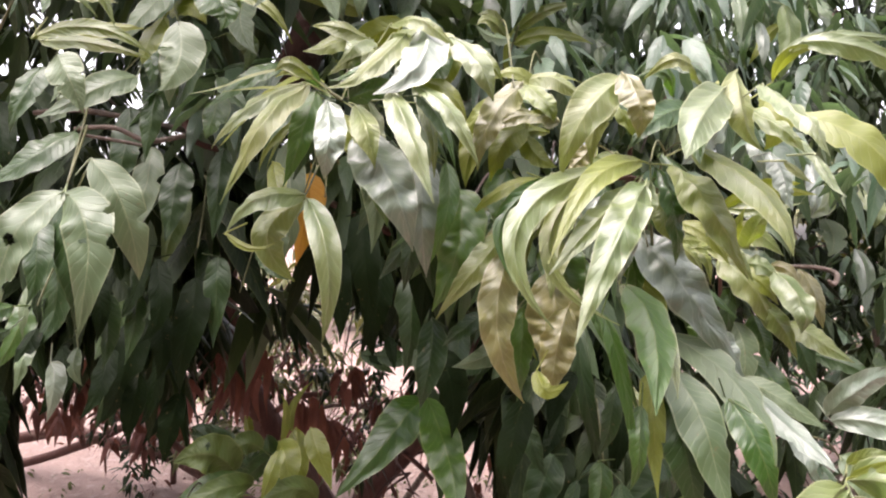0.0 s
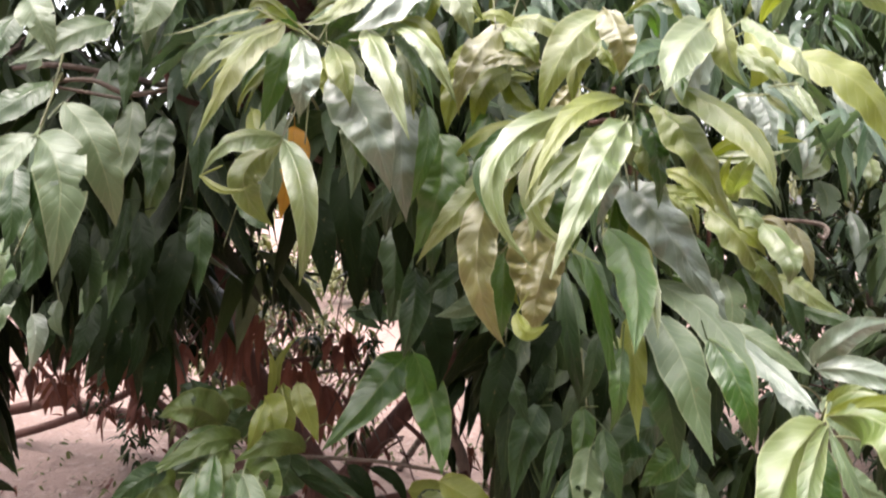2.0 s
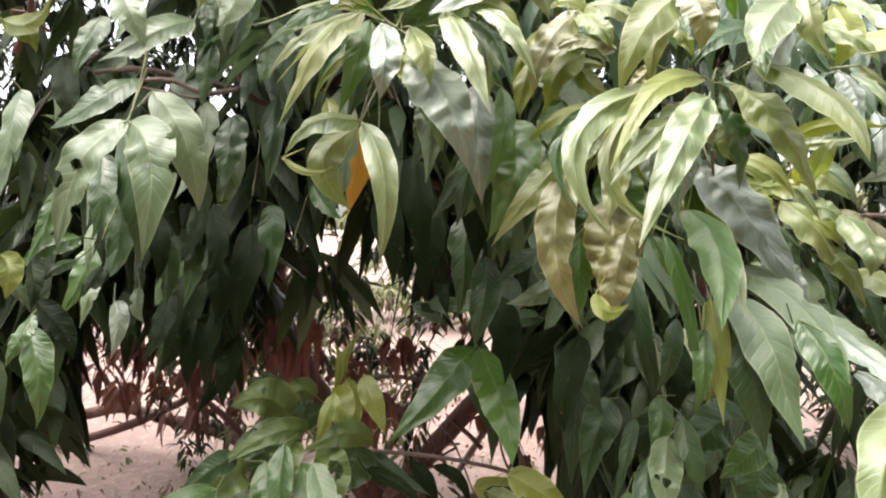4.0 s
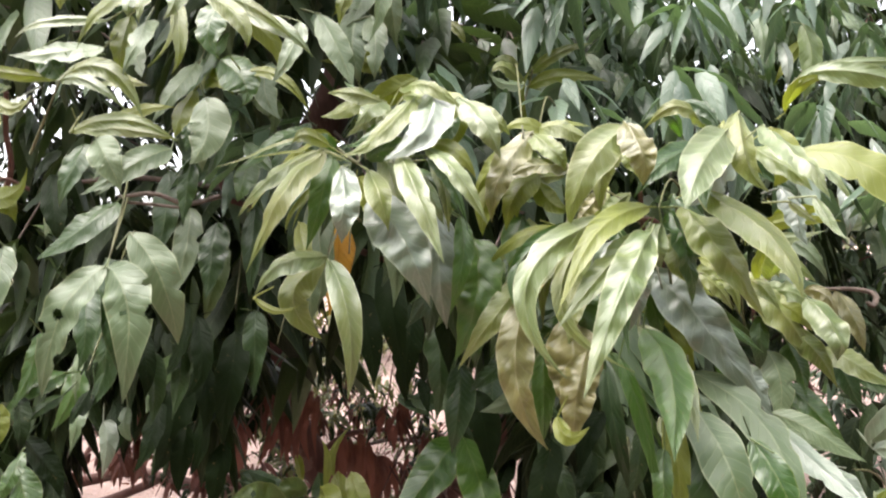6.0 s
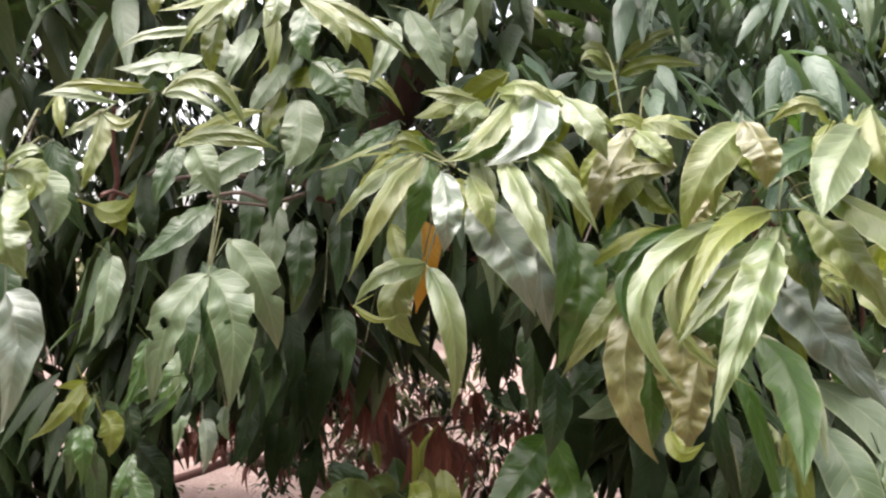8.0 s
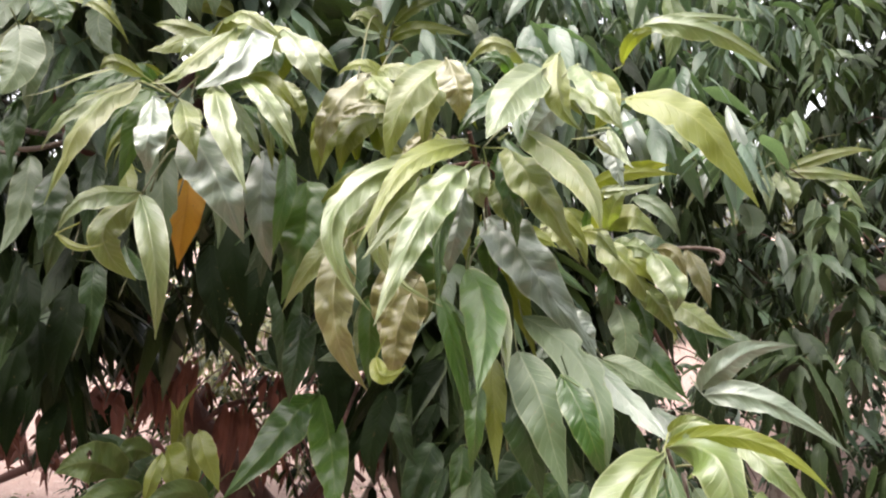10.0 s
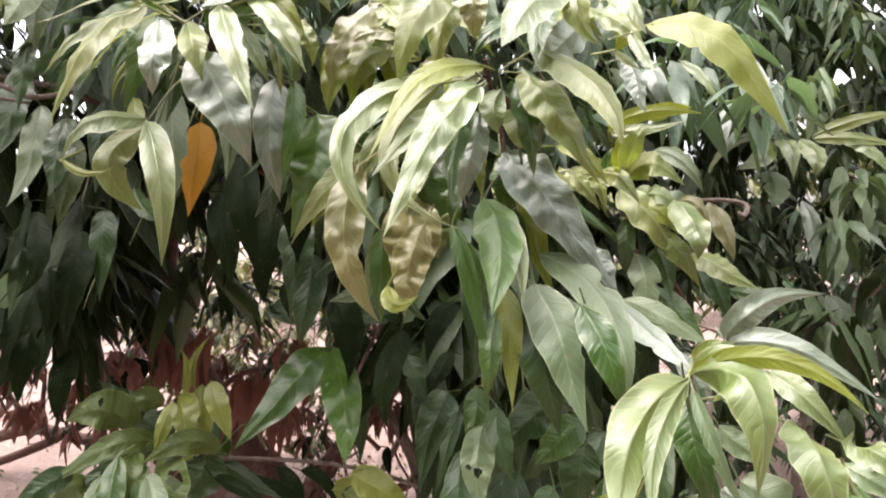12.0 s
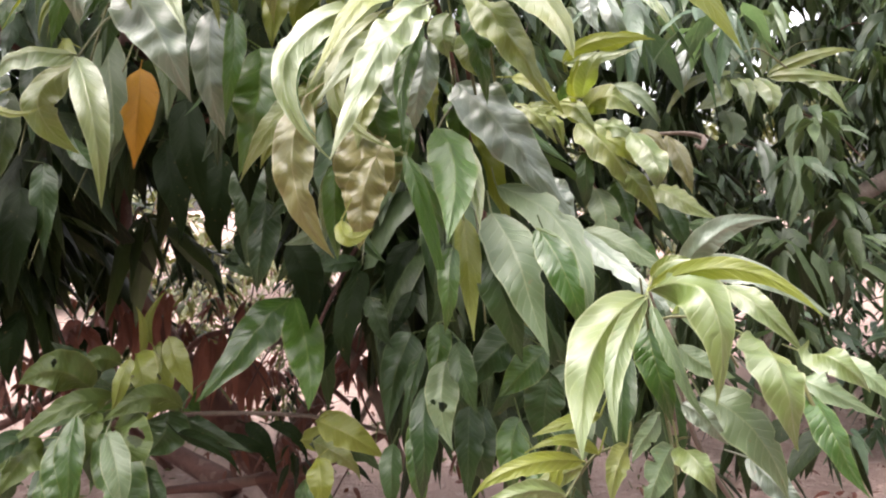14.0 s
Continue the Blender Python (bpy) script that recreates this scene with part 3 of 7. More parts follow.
leaf((0.307, 1.210, 1.832), (0.267, 1.171, 1.806), (0.238, 1.166, 1.786), 0.039, 1, 31, y)
leaf((0.428, 1.170, 1.898), (0.392, 1.155, 1.898), (0.368, 1.170, 1.913), 0.033, 8, 31, y)

shoot((0.333, 1.070, 1.775), (0.424, 1.400, 1.651))
leaf((0.507, 1.238, 1.942), (0.481, 1.163, 1.859), (0.455, 1.140, 1.794), 0.101, -30, 18, o)
leaf((0.483, 1.170, 1.914), (0.422, 1.100, 1.846), (0.371, 1.080, 1.800), 0.086, -32, 18, w)
leaf((0.523, 1.251, 1.976), (0.534, 1.207, 1.894), (0.585, 1.217, 1.833), 0.059, -11, 29, o)
leaf((1.402, 2.940, 2.045), (1.453, 2.910, 1.976), (1.571, 2.969, 1.944), 0.089, -24, 31, d)
leaf((0.525, 1.100, 1.824), (0.530, 1.056, 1.777), (0.534, 1.050, 1.729), 0.048, -10, 31, w)
leaf((0.288, 1.417, 1.515), (0.297, 1.324, 1.344), (0.353, 1.362, 1.153), 0.039, 14, 23, o)
leaf((0.306, 1.010, 1.429), (0.294, 0.973, 1.374), (0.286, 0.980, 1.308), 0.033, -9, 28, g)
leaf((0.353, 1.050, 1.433), (0.374, 1.002, 1.357), (0.395, 1.020, 1.258), 0.062, -5, 18, o)
leaf((0.449, 1.050, 1.433), (0.464, 1.003, 1.389), (0.484, 1.000, 1.328), 0.058, 0, 18, o)

shoot((0.584, 1.450, 1.579), (0.448, 1.400, 1.663))
leaf((0.631, 1.536, 1.643), (0.689, 1.476, 1.571), (0.753, 1.526, 1.462), 0.095, -16, 31, y)
leaf((0.755, 1.896, 1.643), (0.877, 1.805, 1.601), (1.054, 1.884, 1.501), 0.119, -20, 31, o)
leaf((0.708, 1.687, 1.428), (0.748, 1.635, 1.383), (0.800, 1.664, 1.305), 0.069, -13, 31, g)
leaf((0.482, 1.453, 1.685), (0.523, 1.422, 1.649), (0.563, 1.453, 1.592), 0.044, -24, 31, y)
leaf((0.518, 1.548, 1.679), (0.571, 1.528, 1.679), (0.632, 1.548, 1.653), 0.046, -20, 23, l)
leaf((0.761, 1.756, 1.630), (0.823, 1.709, 1.603), (0.902, 1.721, 1.555), 0.044, -13, 23, o)
leaf((0.713, 1.520, 1.551), (0.743, 1.472, 1.500), (0.790, 1.500, 1.428), 0.063, 13, 31, y)
leaf((0.706, 1.560, 1.419), (0.753, 1.495, 1.362), (0.815, 1.500, 1.279), 0.087, -7, 23, g)
leaf((0.641, 1.500, 1.577), (0.631, 1.479, 1.516), (0.629, 1.500, 1.452), 0.049, -6, 23, o)

shoot((0.700, 1.250, 1.320), (0.964, 1.500, 1.080))
leaf((0.653, 1.250, 1.328), (0.674, 1.197, 1.291), (0.702, 1.200, 1.224), 0.081, -10, 21, w)

shoot((-0.026, 1.580, 1.327), (0.008, 1.700, 1.482))
leaf((-0.046, 1.857, 1.267), (-0.001, 1.767, 1.134), (0.013, 1.786, 0.971), 0.094, -1, 18, o)
leaf((0.008, 1.600, 1.413), (-0.025, 1.581, 1.370), (-0.058, 1.600, 1.320), 0.052, 0, 23, o)

shoot((-0.625, 1.130, 1.737), (-0.735, 1.400, 1.929))
leaf((-0.688, 1.229, 1.741), (-0.629, 1.165, 1.615), (-0.628, 1.185, 1.490), 0.071, -5, 13, o)
leaf((-0.710, 1.200, 1.691), (-0.684, 1.149, 1.613), (-0.690, 1.150, 1.537), 0.072, 0, 18, o)
leaf((-0.905, 1.531, 1.639), (-0.886, 1.488, 1.550), (-0.920, 1.506, 1.462), 0.073, 12, 18, d)
leaf((-0.733, 1.240, 1.487), (-0.736, 1.200, 1.450), (-0.751, 1.200, 1.402), 0.046, 0, 24, d)

shoot((-0.477, 1.137, 2.241), (-0.513, 1.478, 2.555))
leaf((-0.526, 1.227, 2.282), (-0.557, 1.180, 2.238), (-0.596, 1.186, 2.203), 0.038, -14, 31, y)
leaf((-0.494, 1.135, 2.198), (-0.470, 1.093, 2.117), (-0.479, 1.091, 2.051), 0.030, -6, 23, l)
leaf((-0.488, 1.279, 2.264), (-0.383, 1.242, 2.181), (-0.334, 1.270, 2.089), 0.049, 19, 23, l)
leaf((-0.659, 1.291, 2.234), (-0.663, 1.260, 2.163), (-0.681, 1.291, 2.107), 0.057, -24, 31, y)
leaf((-0.512, 1.423, 2.235), (-0.547, 1.379, 2.153), (-0.600, 1.391, 2.087), 0.105, 31, 23, g)
leaf((-0.195, 1.236, 2.266), (-0.206, 1.211, 2.209), (-0.221, 1.234, 2.170), 0.038, -2, 31, y)
leaf((-0.215, 1.399, 2.324), (-0.241, 1.390, 2.283), (-0.271, 1.412, 2.253), 0.043, -8, 23, l)
leaf((-0.268, 1.266, 2.207), (-0.224, 1.229, 2.127), (-0.205, 1.240, 2.056), 0.075, -20, 23, s)
leaf((-0.288, 1.312, 2.225), (-0.240, 1.287, 2.156), (-0.215, 1.308, 2.091), 0.092, -34, 23, o)
leaf((-0.129, 1.305, 2.317), (-0.150, 1.286, 2.231), (-0.173, 1.322, 2.164), 0.082, 32, 23, s)
leaf((-0.136, 1.360, 2.331), (-0.135, 1.343, 2.241), (-0.137, 1.384, 2.170), 0.069, -19, 23, s)
leaf((-0.551, 1.621, 2.214), (-0.462, 1.582, 2.168), (-0.398, 1.595, 2.117), 0.036, 3, 23, o)

shoot((-0.632, 1.013, 2.033), (-0.838, 1.233, 1.950))
leaf((-0.632, 1.013, 2.032), (-0.685, 0.933, 2.026), (-0.785, 0.936, 2.021), 0.022, -12, 38, y)
leaf((-0.705, 1.033, 2.015), (-0.721, 1.020, 1.999), (-0.748, 1.026, 1.988), 0.058, 24, 31, w)
leaf((-0.657, 1.172, 2.067), (-0.601, 1.150, 2.064), (-0.567, 1.168, 2.051), 0.039, -21, 31, y)
leaf((-0.759, 1.204, 2.123), (-0.748, 1.182, 2.074), (-0.752, 1.188, 2.032), 0.054, 34, 23, o)
leaf((-0.622, 1.048, 1.956), (-0.510, 0.995, 1.941), (-0.436, 1.020, 1.926), 0.026, -8, 31, y)
leaf((-0.688, 1.190, 1.986), (-0.595, 1.159, 2.005), (-0.521, 1.178, 2.015), 0.037, -10, 23, l)
leaf((-0.689, 1.241, 1.968), (-0.689, 1.219, 1.927), (-0.700, 1.221, 1.890), 0.073, 18, 23, s)
leaf((-0.488, 1.393, 2.058), (-0.507, 1.354, 1.978), (-0.542, 1.368, 1.907), 0.090, 25, 18, o)
leaf((-0.686, 1.592, 2.127), (-0.667, 1.548, 2.054), (-0.662, 1.546, 1.991), 0.071, 11, 18, g)
leaf((-0.670, 1.589, 2.110), (-0.634, 1.561, 2.041), (-0.612, 1.579, 1.979), 0.075, -21, 18, g)
leaf((-1.008, 1.548, 1.953), (-0.964, 1.490, 1.863), (-0.950, 1.485, 1.780), 0.083, 0, 16, d)
leaf((-0.985, 1.555, 1.941), (-0.980, 1.507, 1.864), (-1.002, 1.507, 1.791), 0.084, 19, 16, s)

shoot((-0.774, 0.840, 1.891), (-0.912, 1.119, 1.943))
leaf((-0.859, 0.915, 1.924), (-0.883, 0.869, 1.948), (-0.943, 0.859, 1.949), 0.045, -38, 23, l)
leaf((-0.875, 0.942, 1.913), (-0.907, 0.893, 1.878), (-0.967, 0.888, 1.838), 0.032, -19, 23, o)
leaf((-0.901, 0.886, 1.880), (-0.864, 0.862, 1.826), (-0.848, 0.877, 1.781), 0.092, -31, 24, w)
leaf((-0.870, 0.914, 1.826), (-0.811, 0.868, 1.706), (-0.794, 0.914, 1.590), 0.058, -29, 27, o)
leaf((-0.940, 0.889, 1.753), (-0.953, 0.845, 1.690), (-1.021, 0.858, 1.623), 0.051, 6, 27, w)
leaf((-0.857, 0.932, 1.720), (-0.811, 0.875, 1.620), (-0.826, 0.881, 1.518), 0.079, 5, 16, o)
leaf((-0.842, 0.978, 1.917), (-0.815, 0.963, 1.886), (-0.802, 0.967, 1.857), 0.043, 14, 18, l)
leaf((-0.881, 1.098, 1.958), (-0.846, 1.077, 1.903), (-0.835, 1.089, 1.853), 0.050, 29, 18, o)
leaf((-0.904, 0.969, 1.518), (-0.912, 0.926, 1.476), (-0.943, 0.924, 1.419), 0.082, 0, 16, o)
leaf((-0.999, 0.953, 1.485), (-0.985, 0.920, 1.449), (-0.998, 0.915, 1.405), 0.055, 0, 16, o)
leaf((-0.991, 1.286, 1.493), (-1.006, 1.257, 1.493), (-1.036, 1.248, 1.490), 0.043, -18, 23, l)
leaf((-0.946, 1.270, 1.449), (-0.889, 1.246, 1.418), (-0.864, 1.255, 1.370), 0.078, 32, 23, o)
leaf((-0.906, 1.154, 1.441), (-0.890, 1.127, 1.390), (-0.899, 1.138, 1.328), 0.044, -13, 23, g)
leaf((-0.970, 1.222, 1.417), (-0.969, 1.201, 1.358), (-0.996, 1.220, 1.287), 0.041, -12, 23, o)
leaf((-1.016, 1.291, 1.403), (-0.989, 1.274, 1.344), (-0.991, 1.298, 1.271), 0.050, 7, 23, o)
leaf((-0.915, 1.206, 1.491), (-0.929, 1.200, 1.456), (-0.960, 1.220, 1.413), 0.045, 31, 23, o)
leaf((-0.942, 1.257, 1.480), (-0.963, 1.252, 1.455), (-0.998, 1.269, 1.424), 0.050, -45, 23, o)
leaf((-0.733, 1.830, 1.871), (-0.716, 1.768, 1.754), (-0.763, 1.774, 1.647), 0.085, -19, 16, d)
leaf((-0.871, 1.450, 1.666), (-0.833, 1.399, 1.572), (-0.851, 1.408, 1.471), 0.070, 36, 16, d)

shoot((-0.263, 1.419, 1.798), (-0.370, 1.806, 1.918))

shoot((-0.210, 1.215, 1.738), (-0.274, 1.564, 1.893))
leaf((-0.309, 1.235, 1.800), (-0.289, 1.194, 1.749), (-0.284, 1.184, 1.705), 0.059, 13, 18, l)

shoot((0.322, 1.058, 1.667), (0.327, 1.230, 1.779))
leaf((-0.035, 1.347, 1.755), (-0.028, 1.269, 1.625), (-0.040, 1.277, 1.508), 0.082, -6, 20, d)
leaf((-0.043, 1.290, 1.769), (-0.021, 1.235, 1.665), (-0.016, 1.249, 1.570), 0.076, 3, 20, o)
leaf((0.025, 1.375, 1.606), (0.018, 1.330, 1.550), (0.016, 1.341, 1.496), 0.037, -6, 27, g)
leaf((0.028, 1.374, 1.626), (0.006, 1.336, 1.565), (-0.013, 1.341, 1.504), 0.049, -45, 20, o)
leaf((0.272, 1.171, 1.772), (0.284, 1.145, 1.713), (0.297, 1.159, 1.660), 0.042, -3, 16, g)
leaf((0.326, 1.257, 1.615), (0.357, 1.210, 1.541), (0.384, 1.218, 1.468), 0.081, 8, 20, o)
leaf((0.412, 1.475, 1.367), (0.447, 1.398, 1.265), (0.484, 1.437, 1.143), 0.055, -9, 27, y)
leaf((0.295, 1.046, 1.435), (0.295, 1.001, 1.388), (0.298, 1.007, 1.336), 0.023, -17, 27, o)
leaf((0.313, 1.183, 1.423), (0.296, 1.151, 1.365), (0.280, 1.162, 1.301), 0.034, 14, 20, o)
leaf((1.360, 3.114, 1.901), (1.457, 3.017, 1.870), (1.576, 3.006, 1.834), 0.045, -9, 20, o)
leaf((0.661, 1.472, 1.792), (0.706, 1.442, 1.799), (0.763, 1.449, 1.803), 0.050, 39, 20, l)
leaf((0.717, 1.722, 1.719), (0.749, 1.689, 1.717), (0.788, 1.696, 1.701), 0.064, 23, 27, o)
leaf((0.885, 1.732, 1.466), (0.912, 1.684, 1.397), (0.946, 1.693, 1.319), 0.061, 16, 20, o)

shoot((0.521, 0.852, 1.389), (0.623, 1.007, 1.069))
leaf((0.422, 0.976, 1.451), (0.449, 0.924, 1.383), (0.473, 0.929, 1.303), 0.047, 3, 18, g)
leaf((0.562, 1.035, 1.251), (0.528, 0.968, 1.184), (0.522, 0.969, 1.099), 0.043, 26, 37, o)
leaf((0.659, 1.146, 1.259), (0.638, 1.067, 1.160), (0.648, 1.068, 1.042), 0.056, 32, 48, o)
leaf((0.968, 1.759, 1.393), (1.025, 1.690, 1.378), (1.084, 1.673, 1.331), 0.052, 0, 20, o)
leaf((0.581, 0.884, 1.218), (0.604, 0.856, 1.202), (0.631, 0.861, 1.165), 0.041, 0, 31, w)
leaf((0.869, 1.010, 1.225), (0.893, 0.964, 1.208), (0.927, 0.957, 1.164), 0.045, 0, 23, s)
leaf((0.556, 1.394, 1.138), (0.501, 1.347, 1.095), (0.470, 1.350, 1.028), 0.070, 0, 18, o)
leaf((0.610, 1.068, 1.329), (0.613, 1.035, 1.304), (0.623, 1.026, 1.275), 0.035, 0, 20, o)
leaf((0.493, 1.310, 1.163), (0.448, 1.270, 1.138), (0.420, 1.263, 1.095), 0.063, 0, 16, o)
leaf((0.299, 1.347, 1.197), (0.313, 1.296, 1.139), (0.327, 1.295, 1.068), 0.075, 0, 16, o)
leaf((0.340, 1.304, 1.230), (0.276, 1.256, 1.196), (0.223, 1.259, 1.138), 0.072, 21, 16, d)

shoot((-0.687, 1.159, 1.537), (-0.769, 1.355, 1.569))
leaf((-0.695, 1.109, 1.541), (-0.724, 1.061, 1.524), (-0.766, 1.053, 1.482), 0.039, -6, 23, g)
leaf((-0.701, 1.108, 1.503), (-0.711, 1.069, 1.492), (-0.728, 1.055, 1.466), 0.041, -11, 23, o)
leaf((-0.854, 1.490, 1.543), (-0.881, 1.426, 1.461), (-0.927, 1.432, 1.363), 0.073, 2, 20, g)
leaf((-0.749, 1.074, 1.436), (-0.687, 1.039, 1.401), (-0.665, 1.038, 1.351), 0.067, -4, 20, d)
leaf((-0.748, 1.055, 1.510), (-0.716, 1.018, 1.470), (-0.719, 1.015, 1.426), 0.053, 0, 27, d)
leaf((-0.751, 1.053, 1.392), (-0.701, 1.008, 1.325), (-0.699, 1.014, 1.245), 0.065, -1, 20, g)
leaf((-0.754, 1.073, 1.415), (-0.751, 1.035, 1.378), (-0.773, 1.030, 1.334), 0.054, 1, 20, g)

# inner leaves, their shade carried by the near-black colour
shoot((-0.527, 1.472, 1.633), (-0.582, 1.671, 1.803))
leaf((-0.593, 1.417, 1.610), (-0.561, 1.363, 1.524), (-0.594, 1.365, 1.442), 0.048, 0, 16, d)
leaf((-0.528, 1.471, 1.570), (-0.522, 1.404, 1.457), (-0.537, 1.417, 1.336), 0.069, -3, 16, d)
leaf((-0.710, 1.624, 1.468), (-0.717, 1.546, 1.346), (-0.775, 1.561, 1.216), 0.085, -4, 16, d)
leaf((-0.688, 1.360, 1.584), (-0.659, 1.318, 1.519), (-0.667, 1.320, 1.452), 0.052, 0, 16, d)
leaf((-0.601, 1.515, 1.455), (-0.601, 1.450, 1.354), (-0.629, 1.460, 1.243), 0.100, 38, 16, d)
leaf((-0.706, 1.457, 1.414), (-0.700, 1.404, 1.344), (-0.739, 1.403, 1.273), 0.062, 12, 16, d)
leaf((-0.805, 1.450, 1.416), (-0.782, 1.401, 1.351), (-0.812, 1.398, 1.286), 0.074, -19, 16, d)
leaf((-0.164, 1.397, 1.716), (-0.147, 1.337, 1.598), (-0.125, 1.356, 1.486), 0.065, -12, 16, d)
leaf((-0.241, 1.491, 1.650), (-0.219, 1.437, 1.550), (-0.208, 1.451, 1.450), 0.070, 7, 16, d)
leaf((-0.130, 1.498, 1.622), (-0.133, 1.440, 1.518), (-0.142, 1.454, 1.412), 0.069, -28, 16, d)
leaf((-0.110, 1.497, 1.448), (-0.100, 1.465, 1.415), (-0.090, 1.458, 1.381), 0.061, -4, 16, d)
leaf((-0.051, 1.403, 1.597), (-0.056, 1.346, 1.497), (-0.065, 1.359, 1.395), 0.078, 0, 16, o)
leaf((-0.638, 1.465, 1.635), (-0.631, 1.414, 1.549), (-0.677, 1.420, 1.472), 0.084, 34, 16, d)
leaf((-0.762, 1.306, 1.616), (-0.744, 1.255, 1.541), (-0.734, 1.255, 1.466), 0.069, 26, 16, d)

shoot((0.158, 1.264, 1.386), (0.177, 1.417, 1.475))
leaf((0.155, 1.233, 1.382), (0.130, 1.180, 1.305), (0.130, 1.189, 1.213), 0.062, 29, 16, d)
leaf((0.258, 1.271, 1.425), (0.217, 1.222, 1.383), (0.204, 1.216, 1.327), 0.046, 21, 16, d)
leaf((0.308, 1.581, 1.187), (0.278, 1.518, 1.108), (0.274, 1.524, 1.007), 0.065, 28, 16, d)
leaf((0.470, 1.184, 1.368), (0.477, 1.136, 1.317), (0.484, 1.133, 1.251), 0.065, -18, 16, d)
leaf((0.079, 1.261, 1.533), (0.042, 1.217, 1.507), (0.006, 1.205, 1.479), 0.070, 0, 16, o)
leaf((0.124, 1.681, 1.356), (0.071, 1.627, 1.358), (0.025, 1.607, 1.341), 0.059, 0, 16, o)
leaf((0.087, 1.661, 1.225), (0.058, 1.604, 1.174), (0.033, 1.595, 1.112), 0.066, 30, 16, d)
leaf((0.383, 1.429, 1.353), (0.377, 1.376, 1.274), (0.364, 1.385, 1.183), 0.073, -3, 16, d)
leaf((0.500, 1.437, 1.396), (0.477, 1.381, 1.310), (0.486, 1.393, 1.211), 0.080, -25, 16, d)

shoot((0.612, 0.937, 1.151), (0.596, 0.942, 0.990))
leaf((0.692, 0.931, 1.118), (0.707, 0.880, 1.097), (0.743, 0.873, 1.058), 0.054, 0, 31, w)

shoot((0.452, 0.882, 1.151), (0.409, 0.907, 1.078))
leaf((0.448, 0.883, 1.152), (0.366, 0.842, 1.170), (0.300, 0.847, 1.140), 0.026, 20, 23, l)
leaf((0.469, 0.950, 1.116), (0.399, 0.907, 1.109), (0.354, 0.927, 1.051), 0.027, 13, 31, y)
leaf((0.420, 0.860, 1.119), (0.352, 0.821, 1.144), (0.294, 0.825, 1.125), 0.029, 10, 31, v)
leaf((0.446, 0.950, 1.071), (0.380, 0.918, 1.059), (0.329, 0.928, 1.011), 0.035, -26, 23, g)
leaf((0.445, 0.979, 1.055), (0.374, 0.945, 1.053), (0.329, 0.958, 0.997), 0.035, 17, 31, v)
leaf((0.427, 0.912, 1.140), (0.410, 0.886, 1.124), (0.396, 0.879, 1.100), 0.032, -14, 23, l)
leaf((0.447, 1.002, 1.099), (0.426, 0.980, 1.082), (0.410, 0.989, 1.052), 0.029, 3, 31, y)
leaf((0.452, 1.077, 1.075), (0.446, 1.059, 1.051), (0.442, 1.062, 1.018), 0.037, 2, 23, l)
leaf((0.580, 0.961, 1.180), (0.548, 0.927, 1.160), (0.524, 0.918, 1.132), 0.056, 0, 23, s)
leaf((0.606, 1.057, 1.140), (0.566, 1.030, 1.118), (0.536, 1.034, 1.086), 0.068, -34, 23, o)
leaf((0.621, 1.095, 1.138), (0.600, 1.070, 1.110), (0.587, 1.070, 1.074), 0.055, 13, 23, o)
leaf((0.438, 1.043, 1.137), (0.477, 1.016, 1.132), (0.511, 1.017, 1.099), 0.034, -28, 23, o)
leaf((0.607, 1.428, 1.056), (0.568, 1.368, 0.998), (0.541, 1.362, 0.921), 0.071, 0, 18, s)
leaf((0.607, 1.426, 1.055), (0.555, 1.382, 0.998), (0.514, 1.392, 0.923), 0.060, -5, 18, g)

shoot((0.360, 1.131, 1.292), (0.374, 1.302, 1.509))
leaf((0.502, 1.545, 1.407), (0.520, 1.436, 1.252), (0.564, 1.439, 1.092), 0.094, 0, 16, o)
leaf((0.309, 1.371, 1.211), (0.322, 1.296, 1.109), (0.320, 1.300, 0.988), 0.066, 0, 16, o)
leaf((0.261, 1.135, 1.198), (0.247, 1.076, 1.122), (0.234, 1.079, 1.026), 0.046, 0, 16, o)
leaf((0.161, 1.292, 1.325), (0.183, 1.249, 1.283), (0.202, 1.241, 1.235), 0.063, 0, 16, o)
leaf((-0.013, 1.317, 1.514), (-0.017, 1.259, 1.432), (-0.033, 1.261, 1.349), 0.073, 0, 16, o)
leaf((0.248, 1.349, 1.323), (0.225, 1.301, 1.291), (0.204, 1.283, 1.254), 0.048, 8, 16, d)
leaf((-0.019, 1.821, 1.317), (-0.054, 1.762, 1.250), (-0.114, 1.763, 1.190), 0.040, 38, 16, d)
leaf((0.028, 1.770, 1.309), (0.029, 1.705, 1.221), (0.052, 1.704, 1.128), 0.046, -27, 16, d)

shoot((-0.394, 1.445, 1.118), (-0.292, 1.593, 1.046))
leaf((-0.631, 1.746, 1.161), (-0.509, 1.675, 1.123), (-0.438, 1.671, 1.051), 0.092, 0, 18, o)
leaf((-0.396, 1.654, 1.125), (-0.440, 1.617, 1.091), (-0.474, 1.627, 1.020), 0.049, -21, 20, o)
leaf((-0.446, 1.707, 1.125), (-0.479, 1.669, 1.080), (-0.511, 1.679, 1.009), 0.053, -10, 20, o)
leaf((-0.720, 2.895, 0.796), (-0.669, 2.784, 0.689), (-0.653, 2.764, 0.562), 0.162, -4, 18, g)
leaf((-0.334, 1.611, 1.207), (-0.319, 1.556, 1.129), (-0.353, 1.563, 1.040), 0.055, -8, 18, l)
leaf((-0.775, 2.751, 0.916), (-0.742, 2.692, 0.870), (-0.726, 2.672, 0.819), 0.092, 14, 18, l)
leaf((-0.437, 1.591, 1.077), (-0.521, 1.517, 1.087), (-0.610, 1.517, 1.009), 0.064, 20, 20, g)
